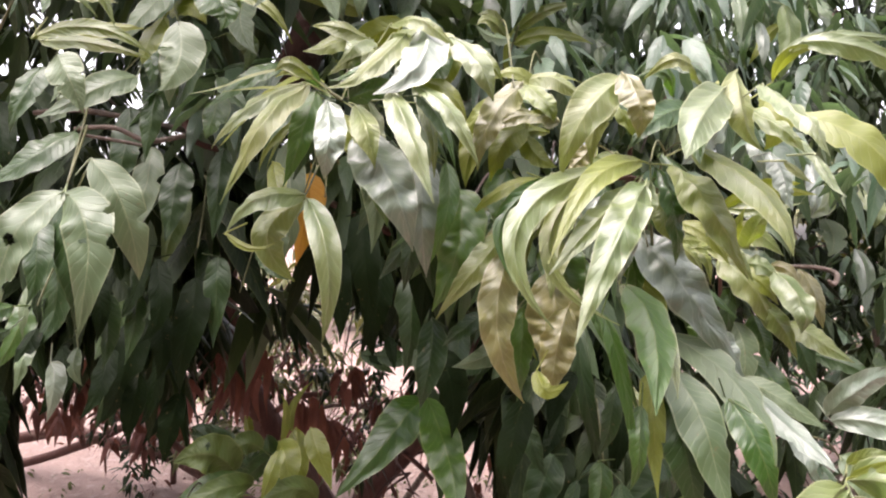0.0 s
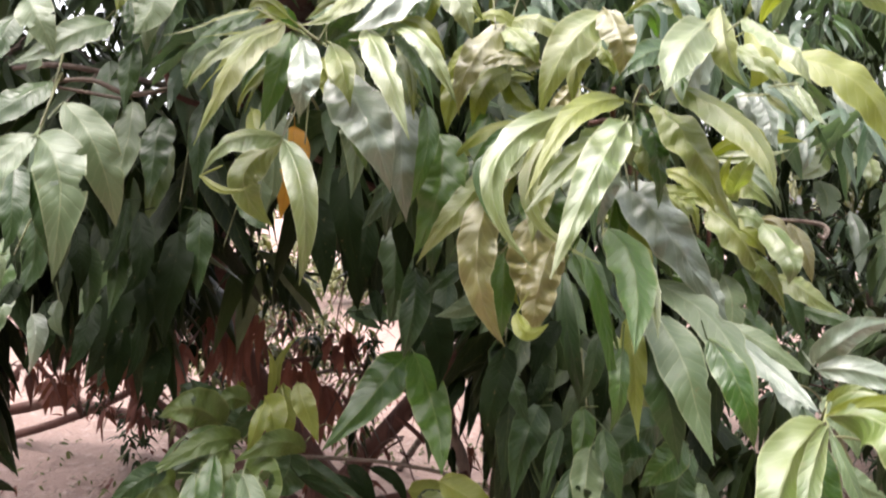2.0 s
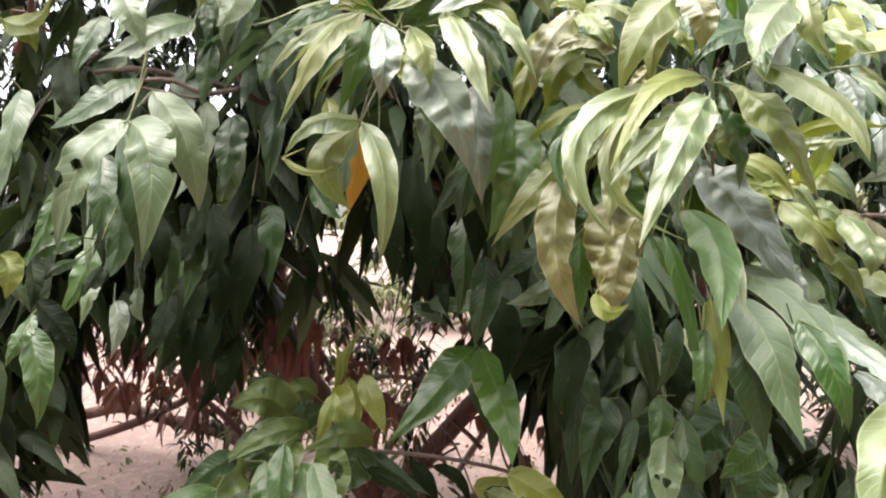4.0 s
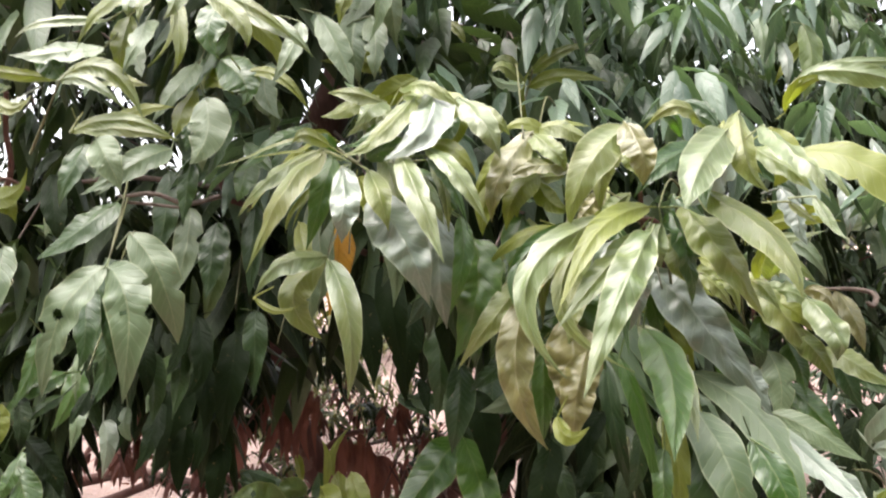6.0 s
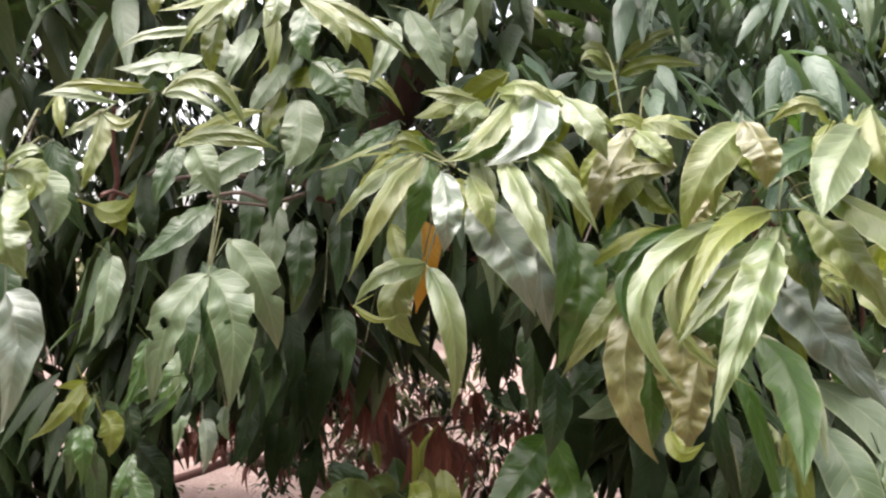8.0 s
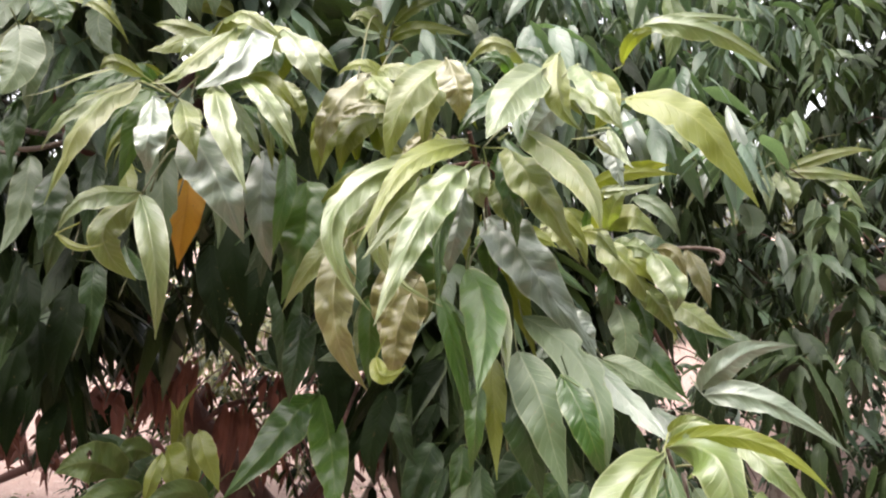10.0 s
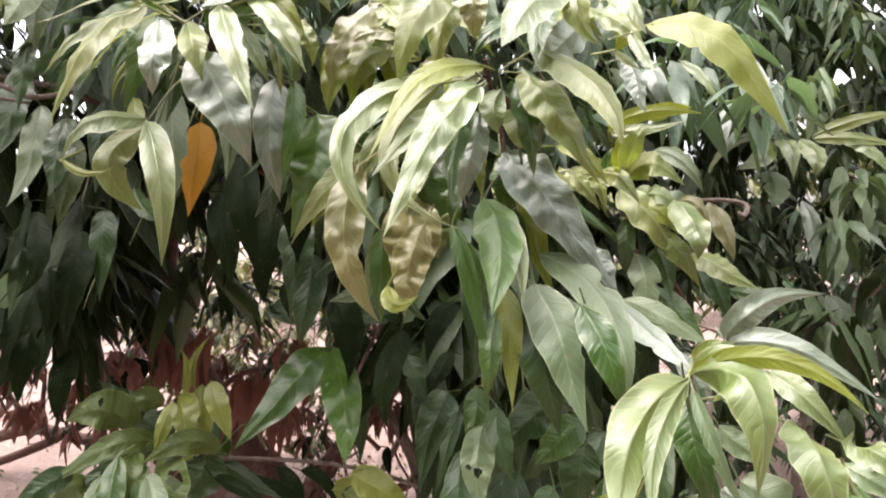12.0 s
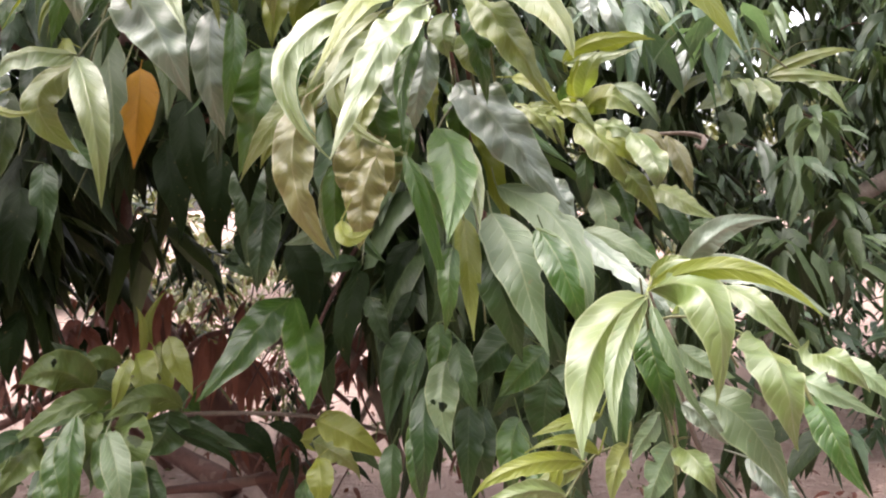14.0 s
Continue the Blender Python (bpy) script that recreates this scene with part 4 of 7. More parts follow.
leaf((-0.317, 1.733, 1.003), (-0.367, 1.682, 0.979), (-0.421, 1.683, 0.920), 0.082, -32, 20, g)
leaf((-0.436, 1.394, 1.098), (-0.432, 1.352, 1.054), (-0.440, 1.349, 0.994), 0.066, 5, 20, g)
leaf((-0.466, 1.470, 1.073), (-0.487, 1.439, 1.041), (-0.522, 1.446, 0.992), 0.065, -11, 20, o)
leaf((-0.468, 1.591, 1.031), (-0.468, 1.540, 0.975), (-0.482, 1.539, 0.899), 0.064, 0, 20, g)
leaf((-0.471, 1.527, 1.074), (-0.457, 1.488, 1.010), (-0.458, 1.500, 0.928), 0.055, -20, 20, o)
leaf((-0.449, 1.622, 0.984), (-0.378, 1.571, 0.943), (-0.349, 1.570, 0.871), 0.110, 0, 16, s)
leaf((-0.326, 1.773, 0.931), (-0.206, 1.713, 0.926), (-0.116, 1.723, 0.875), 0.049, -31, 16, d)
leaf((-0.532, 1.413, 1.076), (-0.581, 1.362, 1.053), (-0.650, 1.368, 0.991), 0.073, 0, 16, o)
leaf((-0.615, 1.523, 0.983), (-0.634, 1.501, 0.940), (-0.677, 1.518, 0.881), 0.105, -34, 16, o)

shoot((0.134, 1.503, 0.904), (0.162, 1.657, 0.948))
leaf((-0.007, 1.572, 0.954), (0.086, 1.513, 0.957), (0.154, 1.508, 0.905), 0.094, 16, 16, o)
leaf((0.002, 1.554, 0.967), (0.068, 1.501, 0.950), (0.109, 1.512, 0.891), 0.086, -5, 21, y)
leaf((-0.031, 1.598, 0.956), (0.056, 1.554, 0.971), (0.132, 1.561, 0.944), 0.086, 1, 16, l)
leaf((0.007, 1.460, 0.931), (0.017, 1.419, 0.896), (0.022, 1.411, 0.848), 0.071, -17, 16, g)
leaf((0.002, 1.514, 0.904), (0.029, 1.482, 0.870), (0.050, 1.484, 0.821), 0.063, -1, 16, g)
leaf((-0.035, 1.617, 0.852), (-0.040, 1.585, 0.812), (-0.052, 1.588, 0.756), 0.083, 19, 16, g)

shoot((0.375, 1.058, 1.836), (0.433, 1.393, 1.720))
leaf((1.114, 2.291, 2.406), (1.029, 2.228, 2.328), (0.988, 2.221, 2.253), 0.043, -10, 23, l)

shoot((-0.968, 1.404, 2.337), (-1.031, 1.690, 2.629))
leaf((-0.701, 1.198, 2.291), (-0.707, 1.151, 2.240), (-0.717, 1.147, 2.197), 0.045, -17, 24, y)
leaf((-0.734, 1.279, 2.317), (-0.757, 1.246, 2.282), (-0.782, 1.242, 2.247), 0.053, 31, 18, l)
leaf((-0.512, 1.101, 2.221), (-0.516, 1.061, 2.170), (-0.523, 1.061, 2.131), 0.030, 9, 31, y)
leaf((-1.345, 1.645, 2.233), (-1.307, 1.602, 2.145), (-1.304, 1.606, 2.069), 0.064, -30, 16, d)
leaf((-1.019, 1.596, 2.406), (-0.982, 1.552, 2.307), (-0.994, 1.554, 2.229), 0.053, -9, 16, d)

shoot((0.138, 1.502, 2.106), (0.142, 1.707, 2.052))
leaf((0.138, 1.502, 2.109), (0.095, 1.471, 2.105), (0.062, 1.468, 2.127), 0.044, 0, 23, s)
leaf((0.183, 2.107, 2.264), (0.129, 2.079, 2.243), (0.080, 2.088, 2.262), 0.064, 23, 23, o)
leaf((0.195, 2.185, 2.298), (0.308, 2.138, 2.313), (0.442, 2.186, 2.314), 0.063, -20, 23, o)
leaf((0.193, 2.215, 2.282), (0.283, 2.150, 2.291), (0.375, 2.160, 2.340), 0.060, -3, 23, o)

shoot((1.089, 1.735, 1.796), (1.402, 2.038, 1.820))

shoot((-0.460, 2.304, 1.285), (-0.450, 2.592, 1.031))
leaf((-0.989, 2.880, 1.028), (-1.088, 2.765, 0.942), (-1.188, 2.771, 0.779), 0.122, 0, 16, d)
leaf((-0.138, 1.510, 1.404), (-0.079, 1.468, 1.401), (-0.029, 1.460, 1.394), 0.050, -13, 16, o)
leaf((-0.161, 1.570, 1.390), (-0.110, 1.540, 1.394), (-0.067, 1.540, 1.395), 0.057, -36, 16, d)
leaf((-0.190, 1.665, 1.381), (-0.141, 1.633, 1.361), (-0.101, 1.633, 1.338), 0.052, 8, 16, o)
leaf((-0.031, 1.364, 1.473), (-0.028, 1.315, 1.417), (-0.034, 1.308, 1.359), 0.065, 0, 16, o)

shoot((-0.415, 2.400, 1.046), (-0.402, 2.500, 1.093))
leaf((-0.594, 2.898, 0.884), (-0.599, 2.835, 0.807), (-0.617, 2.838, 0.712), 0.031, 0, 23, r)
leaf((-0.806, 2.789, 1.075), (-0.769, 2.727, 0.996), (-0.767, 2.731, 0.902), 0.037, 0, 23, r)
leaf((-1.002, 2.500, 1.134), (-0.991, 2.447, 1.064), (-1.003, 2.450, 0.982), 0.029, 0, 23, r)

shoot((0.295, 1.183, 1.285), (0.316, 1.338, 1.344))
leaf((0.320, 1.335, 1.236), (0.300, 1.283, 1.179), (0.292, 1.277, 1.112), 0.048, 0, 23, o)
leaf((0.316, 1.140, 1.265), (0.317, 1.094, 1.215), (0.331, 1.089, 1.158), 0.052, 0, 20, o)
leaf((0.484, 1.467, 1.152), (0.441, 1.411, 1.093), (0.390, 1.409, 1.035), 0.085, -9, 20, o)
leaf((0.542, 1.337, 1.159), (0.494, 1.286, 1.114), (0.441, 1.282, 1.071), 0.065, 10, 18, o)
leaf((0.235, 1.169, 1.127), (0.237, 1.118, 1.068), (0.238, 1.116, 0.992), 0.044, -5, 23, g)
leaf((0.260, 1.229, 1.235), (0.231, 1.173, 1.177), (0.210, 1.168, 1.104), 0.026, 0, 23, o)
leaf((0.330, 1.187, 1.139), (0.320, 1.134, 1.076), (0.313, 1.134, 0.996), 0.054, 0, 20, o)
leaf((0.193, 1.264, 1.055), (0.187, 1.218, 1.008), (0.179, 1.214, 0.945), 0.052, 0, 20, o)
leaf((0.422, 1.079, 1.092), (0.418, 1.036, 1.053), (0.420, 1.030, 1.000), 0.046, -14, 20, g)

shoot((-0.551, 1.351, 2.136), (-0.587, 1.645, 2.377))
leaf((-0.551, 1.351, 2.148), (-0.578, 1.301, 2.078), (-0.616, 1.302, 2.015), 0.078, 0, 16, s)
leaf((-0.588, 1.304, 1.962), (-0.648, 1.244, 1.918), (-0.736, 1.250, 1.869), 0.064, 0, 16, s)
leaf((-0.785, 1.895, 2.254), (-0.756, 1.803, 2.049), (-0.805, 1.832, 1.878), 0.111, 0, 16, g)
leaf((-0.182, 1.362, 2.231), (-0.166, 1.317, 2.150), (-0.173, 1.315, 2.086), 0.081, 0, 16, s)
leaf((-0.733, 1.393, 2.244), (-0.689, 1.352, 2.175), (-0.666, 1.348, 2.121), 0.070, 0, 16, s)
leaf((-0.804, 1.392, 2.194), (-0.788, 1.352, 2.133), (-0.793, 1.344, 2.083), 0.061, 17, 16, g)
leaf((-0.454, 1.358, 1.976), (-0.410, 1.325, 1.936), (-0.380, 1.322, 1.902), 0.034, 0, 16, o)
leaf((-0.510, 1.681, 1.910), (-0.515, 1.627, 1.832), (-0.540, 1.623, 1.763), 0.096, 0, 16, o)

shoot((0.345, 1.080, 1.705), (0.374, 1.200, 1.651))
leaf((0.401, 1.285, 1.736), (0.395, 1.273, 1.717), (0.395, 1.273, 1.699), 0.010, 0, 23, r)

shoot((-0.251, 1.251, 1.837), (-0.268, 1.506, 1.968))
leaf((-0.347, 1.504, 1.870), (-0.317, 1.431, 1.724), (-0.344, 1.452, 1.593), 0.069, 0, 18, s)
leaf((-0.376, 1.480, 1.761), (-0.341, 1.426, 1.670), (-0.345, 1.432, 1.586), 0.055, 0, 20, s)

shoot((-0.439, 1.491, 1.537), (-0.446, 1.696, 1.647))
leaf((-0.998, 2.904, 1.407), (-0.965, 2.791, 1.220), (-0.940, 2.810, 1.029), 0.138, -31, 16, d)
leaf((-0.614, 1.492, 1.491), (-0.588, 1.445, 1.423), (-0.596, 1.446, 1.354), 0.053, -10, 16, d)

shoot((0.212, 1.008, 1.682), (0.224, 1.191, 1.756))
leaf((0.054, 1.711, 1.455), (0.048, 1.649, 1.373), (0.033, 1.644, 1.290), 0.084, 0, 23, o)

shoot((0.708, 2.052, 2.383), (0.863, 2.327, 2.570))
leaf((0.986, 3.496, 2.930), (0.877, 3.392, 2.803), (0.828, 3.383, 2.689), 0.088, 10, 20, s)
leaf((1.218, 3.574, 2.870), (1.106, 3.474, 2.759), (1.063, 3.462, 2.651), 0.111, 10, 20, o)
leaf((1.237, 3.434, 2.801), (1.285, 3.351, 2.698), (1.339, 3.361, 2.597), 0.080, -10, 27, o)
leaf((0.983, 2.303, 2.465), (0.973, 2.237, 2.344), (0.976, 2.242, 2.243), 0.049, 0, 20, g)
leaf((1.403, 3.504, 2.850), (1.323, 3.411, 2.743), (1.298, 3.403, 2.650), 0.074, 0, 27, o)
leaf((0.437, 1.965, 2.223), (0.432, 1.938, 2.185), (0.421, 1.932, 2.154), 0.043, 0, 20, s)
leaf((0.501, 2.181, 2.300), (0.515, 2.151, 2.257), (0.524, 2.149, 2.215), 0.034, 0, 20, o)
leaf((0.364, 2.057, 2.331), (0.388, 2.024, 2.289), (0.407, 2.021, 2.249), 0.036, 0, 20, s)
leaf((-0.044, 1.902, 2.396), (-0.017, 1.877, 2.358), (0.000, 1.877, 2.322), 0.040, 3, 20, l)
leaf((0.040, 1.913, 2.345), (0.052, 1.885, 2.299), (0.053, 1.884, 2.258), 0.040, 0, 20, s)
leaf((0.276, 1.943, 2.179), (0.255, 1.913, 2.142), (0.238, 1.907, 2.111), 0.056, 0, 20, s)
leaf((0.816, 3.480, 2.570), (0.732, 3.386, 2.480), (0.691, 3.371, 2.393), 0.065, 0, 27, o)

shoot((-0.347, 1.446, 1.166), (-0.307, 1.583, 1.047))
leaf((-0.488, 1.688, 1.011), (-0.566, 1.599, 1.005), (-0.663, 1.590, 0.937), 0.053, -4, 27, o)
leaf((-0.419, 1.373, 1.119), (-0.408, 1.304, 1.048), (-0.416, 1.297, 0.957), 0.052, -16, 27, g)
leaf((-0.354, 1.348, 1.089), (-0.312, 1.282, 1.029), (-0.307, 1.272, 0.951), 0.076, 0, 20, s)
leaf((-0.268, 1.480, 1.033), (-0.182, 1.429, 1.018), (-0.131, 1.428, 0.960), 0.031, 3, 18, d)
leaf((-0.485, 1.385, 1.014), (-0.486, 1.342, 0.976), (-0.500, 1.337, 0.922), 0.056, 3, 20, g)
leaf((-0.317, 1.398, 0.997), (-0.274, 1.354, 0.964), (-0.260, 1.347, 0.912), 0.057, 0, 20, o)
leaf((-0.330, 1.429, 1.213), (-0.339, 1.392, 1.172), (-0.355, 1.391, 1.120), 0.056, 0, 23, l)
leaf((-0.630, 1.739, 1.144), (-0.542, 1.686, 1.123), (-0.492, 1.680, 1.074), 0.078, 0, 20, o)
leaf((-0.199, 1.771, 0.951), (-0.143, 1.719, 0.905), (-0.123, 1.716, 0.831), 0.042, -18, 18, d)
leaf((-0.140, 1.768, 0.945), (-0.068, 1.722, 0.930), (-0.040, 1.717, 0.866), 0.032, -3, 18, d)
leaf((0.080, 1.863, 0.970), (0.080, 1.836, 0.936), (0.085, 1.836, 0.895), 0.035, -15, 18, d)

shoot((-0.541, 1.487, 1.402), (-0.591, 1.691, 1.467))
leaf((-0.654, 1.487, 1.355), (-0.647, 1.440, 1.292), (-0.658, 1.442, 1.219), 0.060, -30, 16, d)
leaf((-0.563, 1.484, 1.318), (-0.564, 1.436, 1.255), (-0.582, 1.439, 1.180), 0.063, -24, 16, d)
leaf((-1.027, 2.833, 1.038), (-1.010, 2.761, 0.940), (-1.030, 2.764, 0.830), 0.056, 0, 16, r)

shoot((-0.533, 1.386, 1.075), (-0.530, 1.584, 1.033))
leaf((-0.541, 1.323, 1.039), (-0.615, 1.236, 0.994), (-0.698, 1.235, 0.890), 0.080, 8, 20, g)
leaf((-0.622, 1.303, 1.010), (-0.625, 1.245, 0.963), (-0.635, 1.235, 0.895), 0.065, 12, 20, g)
leaf((-0.395, 1.403, 1.070), (-0.319, 1.320, 0.976), (-0.292, 1.325, 0.845), 0.089, -16, 20, g)
leaf((-0.463, 1.385, 1.075), (-0.432, 1.319, 0.995), (-0.433, 1.321, 0.893), 0.067, -15, 20, g)
leaf((-0.610, 1.580, 0.953), (-0.567, 1.509, 0.872), (-0.563, 1.509, 0.767), 0.071, 0, 20, o)

# the leaves that stand out of the crown, spray by spray
shoot((-0.166, 1.091, 1.887), (-0.185, 1.504, 2.001))
leaf((-0.214, 1.072, 1.907), (-0.272, 0.990, 1.822), (-0.314, 1.008, 1.719), 0.048, 15, 35.35, y, 10, 0.45)
leaf((-0.227, 1.102, 1.916), (-0.300, 1.041, 1.863), (-0.360, 1.050, 1.801), 0.040, 25, 30.45, y, 10, 0.3)
leaf((-0.269, 1.123, 1.942), (-0.328, 1.102, 1.922), (-0.410, 1.122, 1.884), 0.018, 45, 28, y, 0, 0)
leaf((-0.205, 1.062, 1.913), (-0.235, 1.022, 1.927), (-0.259, 1.032, 1.915), 0.029, 0, 37.8, y, 0, 0.45)
leaf((-0.209, 1.102, 1.902), (-0.221, 1.060, 1.830), (-0.249, 1.068, 1.746), 0.046, -10, 20, lush, 5, 0.45)
leaf((-0.180, 1.031, 1.875), (-0.165, 0.969, 1.810), (-0.177, 0.978, 1.748), 0.050, 0, 28.98, w, 8, 1.7)
leaf((-0.136, 1.020, 1.868), (-0.110, 0.969, 1.819), (-0.100, 0.978, 1.775), 0.042, -5, 30.45, y, -8, 0.3)
leaf((-0.083, 1.011, 1.889), (-0.046, 0.929, 1.811), (-0.022, 0.927, 1.726), 0.043, -10, 35.35, v, 5, 0.6)
leaf((-0.046, 1.021, 1.899), (0.009, 0.949, 1.847), (0.042, 0.958, 1.777), 0.035, -20, 35.35, v, -5, 0.6)
leaf((-0.052, 1.051, 1.907), (0.001, 1.020, 1.893), (0.034, 1.029, 1.849), 0.035, -20, 15, l, 0, 0.2)
leaf((-0.065, 1.073, 1.990), (-0.112, 1.002, 1.921), (-0.168, 1.021, 1.882), 0.048, 20, 32.9, y, 8, 0.45)
leaf((-0.036, 1.083, 2.008), (-0.038, 1.002, 1.933), (-0.103, 1.001, 1.878), 0.073, 10, 30.45, w, 10, 0.5)
leaf((-0.031, 1.123, 2.006), (0.004, 1.092, 1.962), (-0.008, 1.101, 1.905), 0.052, 0, 20, l, 0, 0.2)
leaf((-0.093, 1.104, 2.012), (-0.037, 1.043, 2.001), (0.008, 1.062, 1.965), 0.036, -20, 32.9, y, 0, 0.6)
leaf((0.006, 1.083, 1.990), (0.046, 1.021, 1.937), (0.071, 1.030, 1.880), 0.052, -15, 30.45, v, 0, 0.75)
leaf((-0.135, 1.050, 1.830), (-0.077, 0.982, 1.753), (-0.042, 0.995, 1.646), 0.088, -8, 30.8, w, 8, 1.3)
leaf((-0.036, 1.127, 1.807), (-0.032, 1.072, 1.705), (-0.021, 1.088, 1.604), 0.064, 0, 28.98, w, 5, 1.2)
leaf((0.025, 1.175, 1.757), (0.028, 1.101, 1.662), (-0.014, 1.116, 1.551), 0.088, 5, 21.75, lush, 5, 1.2)
leaf((0.003, 1.097, 1.795), (0.007, 1.053, 1.714), (-0.019, 1.069, 1.626), 0.034, 0, 21.75, lush, 0, 0.75)
leaf((0.112, 1.145, 1.690), (0.058, 1.074, 1.630), (-0.007, 1.092, 1.541), 0.052, 10, 30.45, y, 8, 0.45)
leaf((0.172, 1.147, 1.774), (0.098, 1.117, 1.754), (0.039, 1.146, 1.704), 0.030, 25, 21.75, l, 0, 0.1)
leaf((-0.135, 1.204, 2.016), (-0.183, 1.154, 2.022), (-0.241, 1.185, 2.035), 0.038, 10, 32.9, y, 0, 0.3)
leaf((-0.128, 1.184, 2.009), (-0.148, 1.123, 1.986), (-0.175, 1.133, 1.956), 0.046, 10, 30.45, v, 0, 0.45)
leaf((-0.148, 1.224, 2.030), (-0.200, 1.204, 2.007), (-0.246, 1.204, 1.986), 0.044, 10, 20, l, 0, 0.2)
leaf((-0.213, 1.215, 1.903), (-0.274, 1.151, 1.849), (-0.324, 1.165, 1.777), 0.032, 18, 38.9, l, 13, 0.45)
leaf((-0.227, 1.169, 1.915), (-0.270, 1.123, 1.863), (-0.303, 1.130, 1.807), 0.036, 19, 33.5, g, 7, 0.3)
leaf((-0.227, 1.215, 1.914), (-0.271, 1.162, 1.851), (-0.304, 1.169, 1.783), 0.025, 42, 33.5, l, 14, 0.3)
leaf((-0.268, 1.267, 1.938), (-0.327, 1.248, 1.938), (-0.413, 1.267, 1.928), 0.012, 36, 30.8, l, -8, 0)
leaf((-0.205, 1.122, 1.912), (-0.223, 1.091, 1.931), (-0.243, 1.099, 1.930), 0.026, -7, 41.6, g, 1, 0.45)
leaf((-0.208, 1.225, 1.899), (-0.235, 1.194, 1.850), (-0.277, 1.200, 1.796), 0.029, 5, 22, g, -5, 0.45)
leaf((-0.179, 1.153, 1.872), (-0.145, 1.096, 1.820), (-0.137, 1.104, 1.763), 0.045, 20, 31.9, l, 12, 1.7)
leaf((-0.135, 1.077, 1.867), (-0.128, 1.038, 1.827), (-0.131, 1.045, 1.793), 0.036, 16, 33.5, y, 0, 0.3)
leaf((-0.083, 1.079, 1.887), (-0.045, 1.018, 1.835), (-0.016, 1.016, 1.776), 0.035, -23, 38.9, v, 8, 0.6)
leaf((-0.082, 1.150, 1.885), (-0.034, 1.090, 1.845), (0.007, 1.089, 1.795), 0.029, 4, 38.9, g, -3, 0.6)
leaf((-0.046, 1.087, 1.897), (-0.004, 1.022, 1.843), (0.014, 1.029, 1.776), 0.028, -15, 38.9, g, -5, 0.6)
leaf((-0.045, 1.142, 1.896), (-0.020, 1.082, 1.838), (-0.019, 1.089, 1.772), 0.024, -22, 38.9, y, -11, 0.6)
leaf((-0.065, 1.108, 1.990), (-0.119, 1.043, 1.934), (-0.176, 1.061, 1.908), 0.041, 21, 36.2, g, 12, 0.45)
leaf((-0.036, 1.153, 2.006), (-0.012, 1.089, 1.953), (-0.039, 1.088, 1.892), 0.059, 23, 33.5, g, 4, 0.5)
leaf((-0.093, 1.152, 2.011), (-0.043, 1.093, 1.989), (-0.009, 1.111, 1.945), 0.030, 4, 36.2, y, 5, 0.6)
leaf((0.006, 1.134, 1.989), (0.055, 1.082, 1.959), (0.093, 1.089, 1.923), 0.037, -3, 33.5, y, 1, 0.75)
leaf((-0.135, 1.099, 1.829), (-0.103, 1.049, 1.765), (-0.092, 1.058, 1.682), 0.054, 13, 33.9, g, 10, 1.3)
leaf((-0.134, 1.189, 1.827), (-0.112, 1.131, 1.748), (-0.116, 1.142, 1.651), 0.056, 2, 33.9, s, 1, 1.3)
leaf((0.025, 1.238, 1.754), (0.052, 1.184, 1.690), (0.051, 1.195, 1.604), 0.062, 12, 23.9, g, 10, 1.2)
leaf((0.025, 1.311, 1.751), (0.003, 1.248, 1.673), (-0.058, 1.262, 1.593), 0.075, -16, 23.9, g, -5, 1.2)
leaf((0.003, 1.157, 1.792), (-0.024, 1.115, 1.718), (-0.080, 1.131, 1.648), 0.029, 22, 23.9, g, 3, 0.75)
leaf((0.112, 1.220, 1.688), (0.061, 1.170, 1.662), (-0.005, 1.183, 1.618), 0.037, 21, 33.5, g, 2, 0.45)
leaf((0.113, 1.259, 1.687), (0.087, 1.202, 1.628), (0.060, 1.216, 1.544), 0.040, 32, 33.5, g, 6, 0.45)
leaf((-0.135, 1.243, 2.016), (-0.171, 1.202, 2.032), (-0.213, 1.228, 2.058), 0.030, 17, 36.2, g, 3, 0.3)
leaf((-0.135, 1.329, 2.013), (-0.169, 1.291, 2.002), (-0.213, 1.314, 1.992), 0.025, 3, 36.2, l, -5, 0.3)
leaf((-0.128, 1.237, 2.008), (-0.136, 1.185, 1.984), (-0.150, 1.192, 1.951), 0.035, 20, 33.5, y, -8, 0.45)
leaf((-0.128, 1.289, 2.007), (-0.139, 1.244, 1.987), (-0.155, 1.251, 1.961), 0.036, 7, 33.5, l, 0, 0.45)

shoot((-0.216, 1.067, 1.731), (-0.184, 1.199, 1.796))
leaf((-0.214, 1.058, 1.733), (-0.275, 1.008, 1.724), (-0.326, 1.026, 1.671), 0.047, 20, 32.9, v, 10, 0.45)
leaf((-0.326, 1.026, 1.671), (-0.288, 1.016, 1.649), (-0.251, 1.026, 1.658), 0.012, 0, 27, l, 0, 0)
leaf((-0.222, 1.087, 1.728), (-0.272, 1.056, 1.666), (-0.230, 1.074, 1.595), 0.056, 5, 21, y, 0, 0.45)
leaf((-0.210, 1.047, 1.728), (-0.165, 0.975, 1.645), (-0.171, 0.992, 1.511), 0.047, -5, 38.78, v, 12, 0.3)
leaf((-0.399, 1.580, 1.887), (-0.406, 1.544, 1.749), (-0.413, 1.558, 1.615), 0.055, 0, 15, o, 5, 0.45)

shoot((-0.308, 1.588, 1.835), (-0.288, 1.822, 1.695))
leaf((-0.302, 1.557, 1.810), (-0.304, 1.522, 1.707), (-0.326, 1.527, 1.595), 0.082, -4, 12, x, 5, 0)

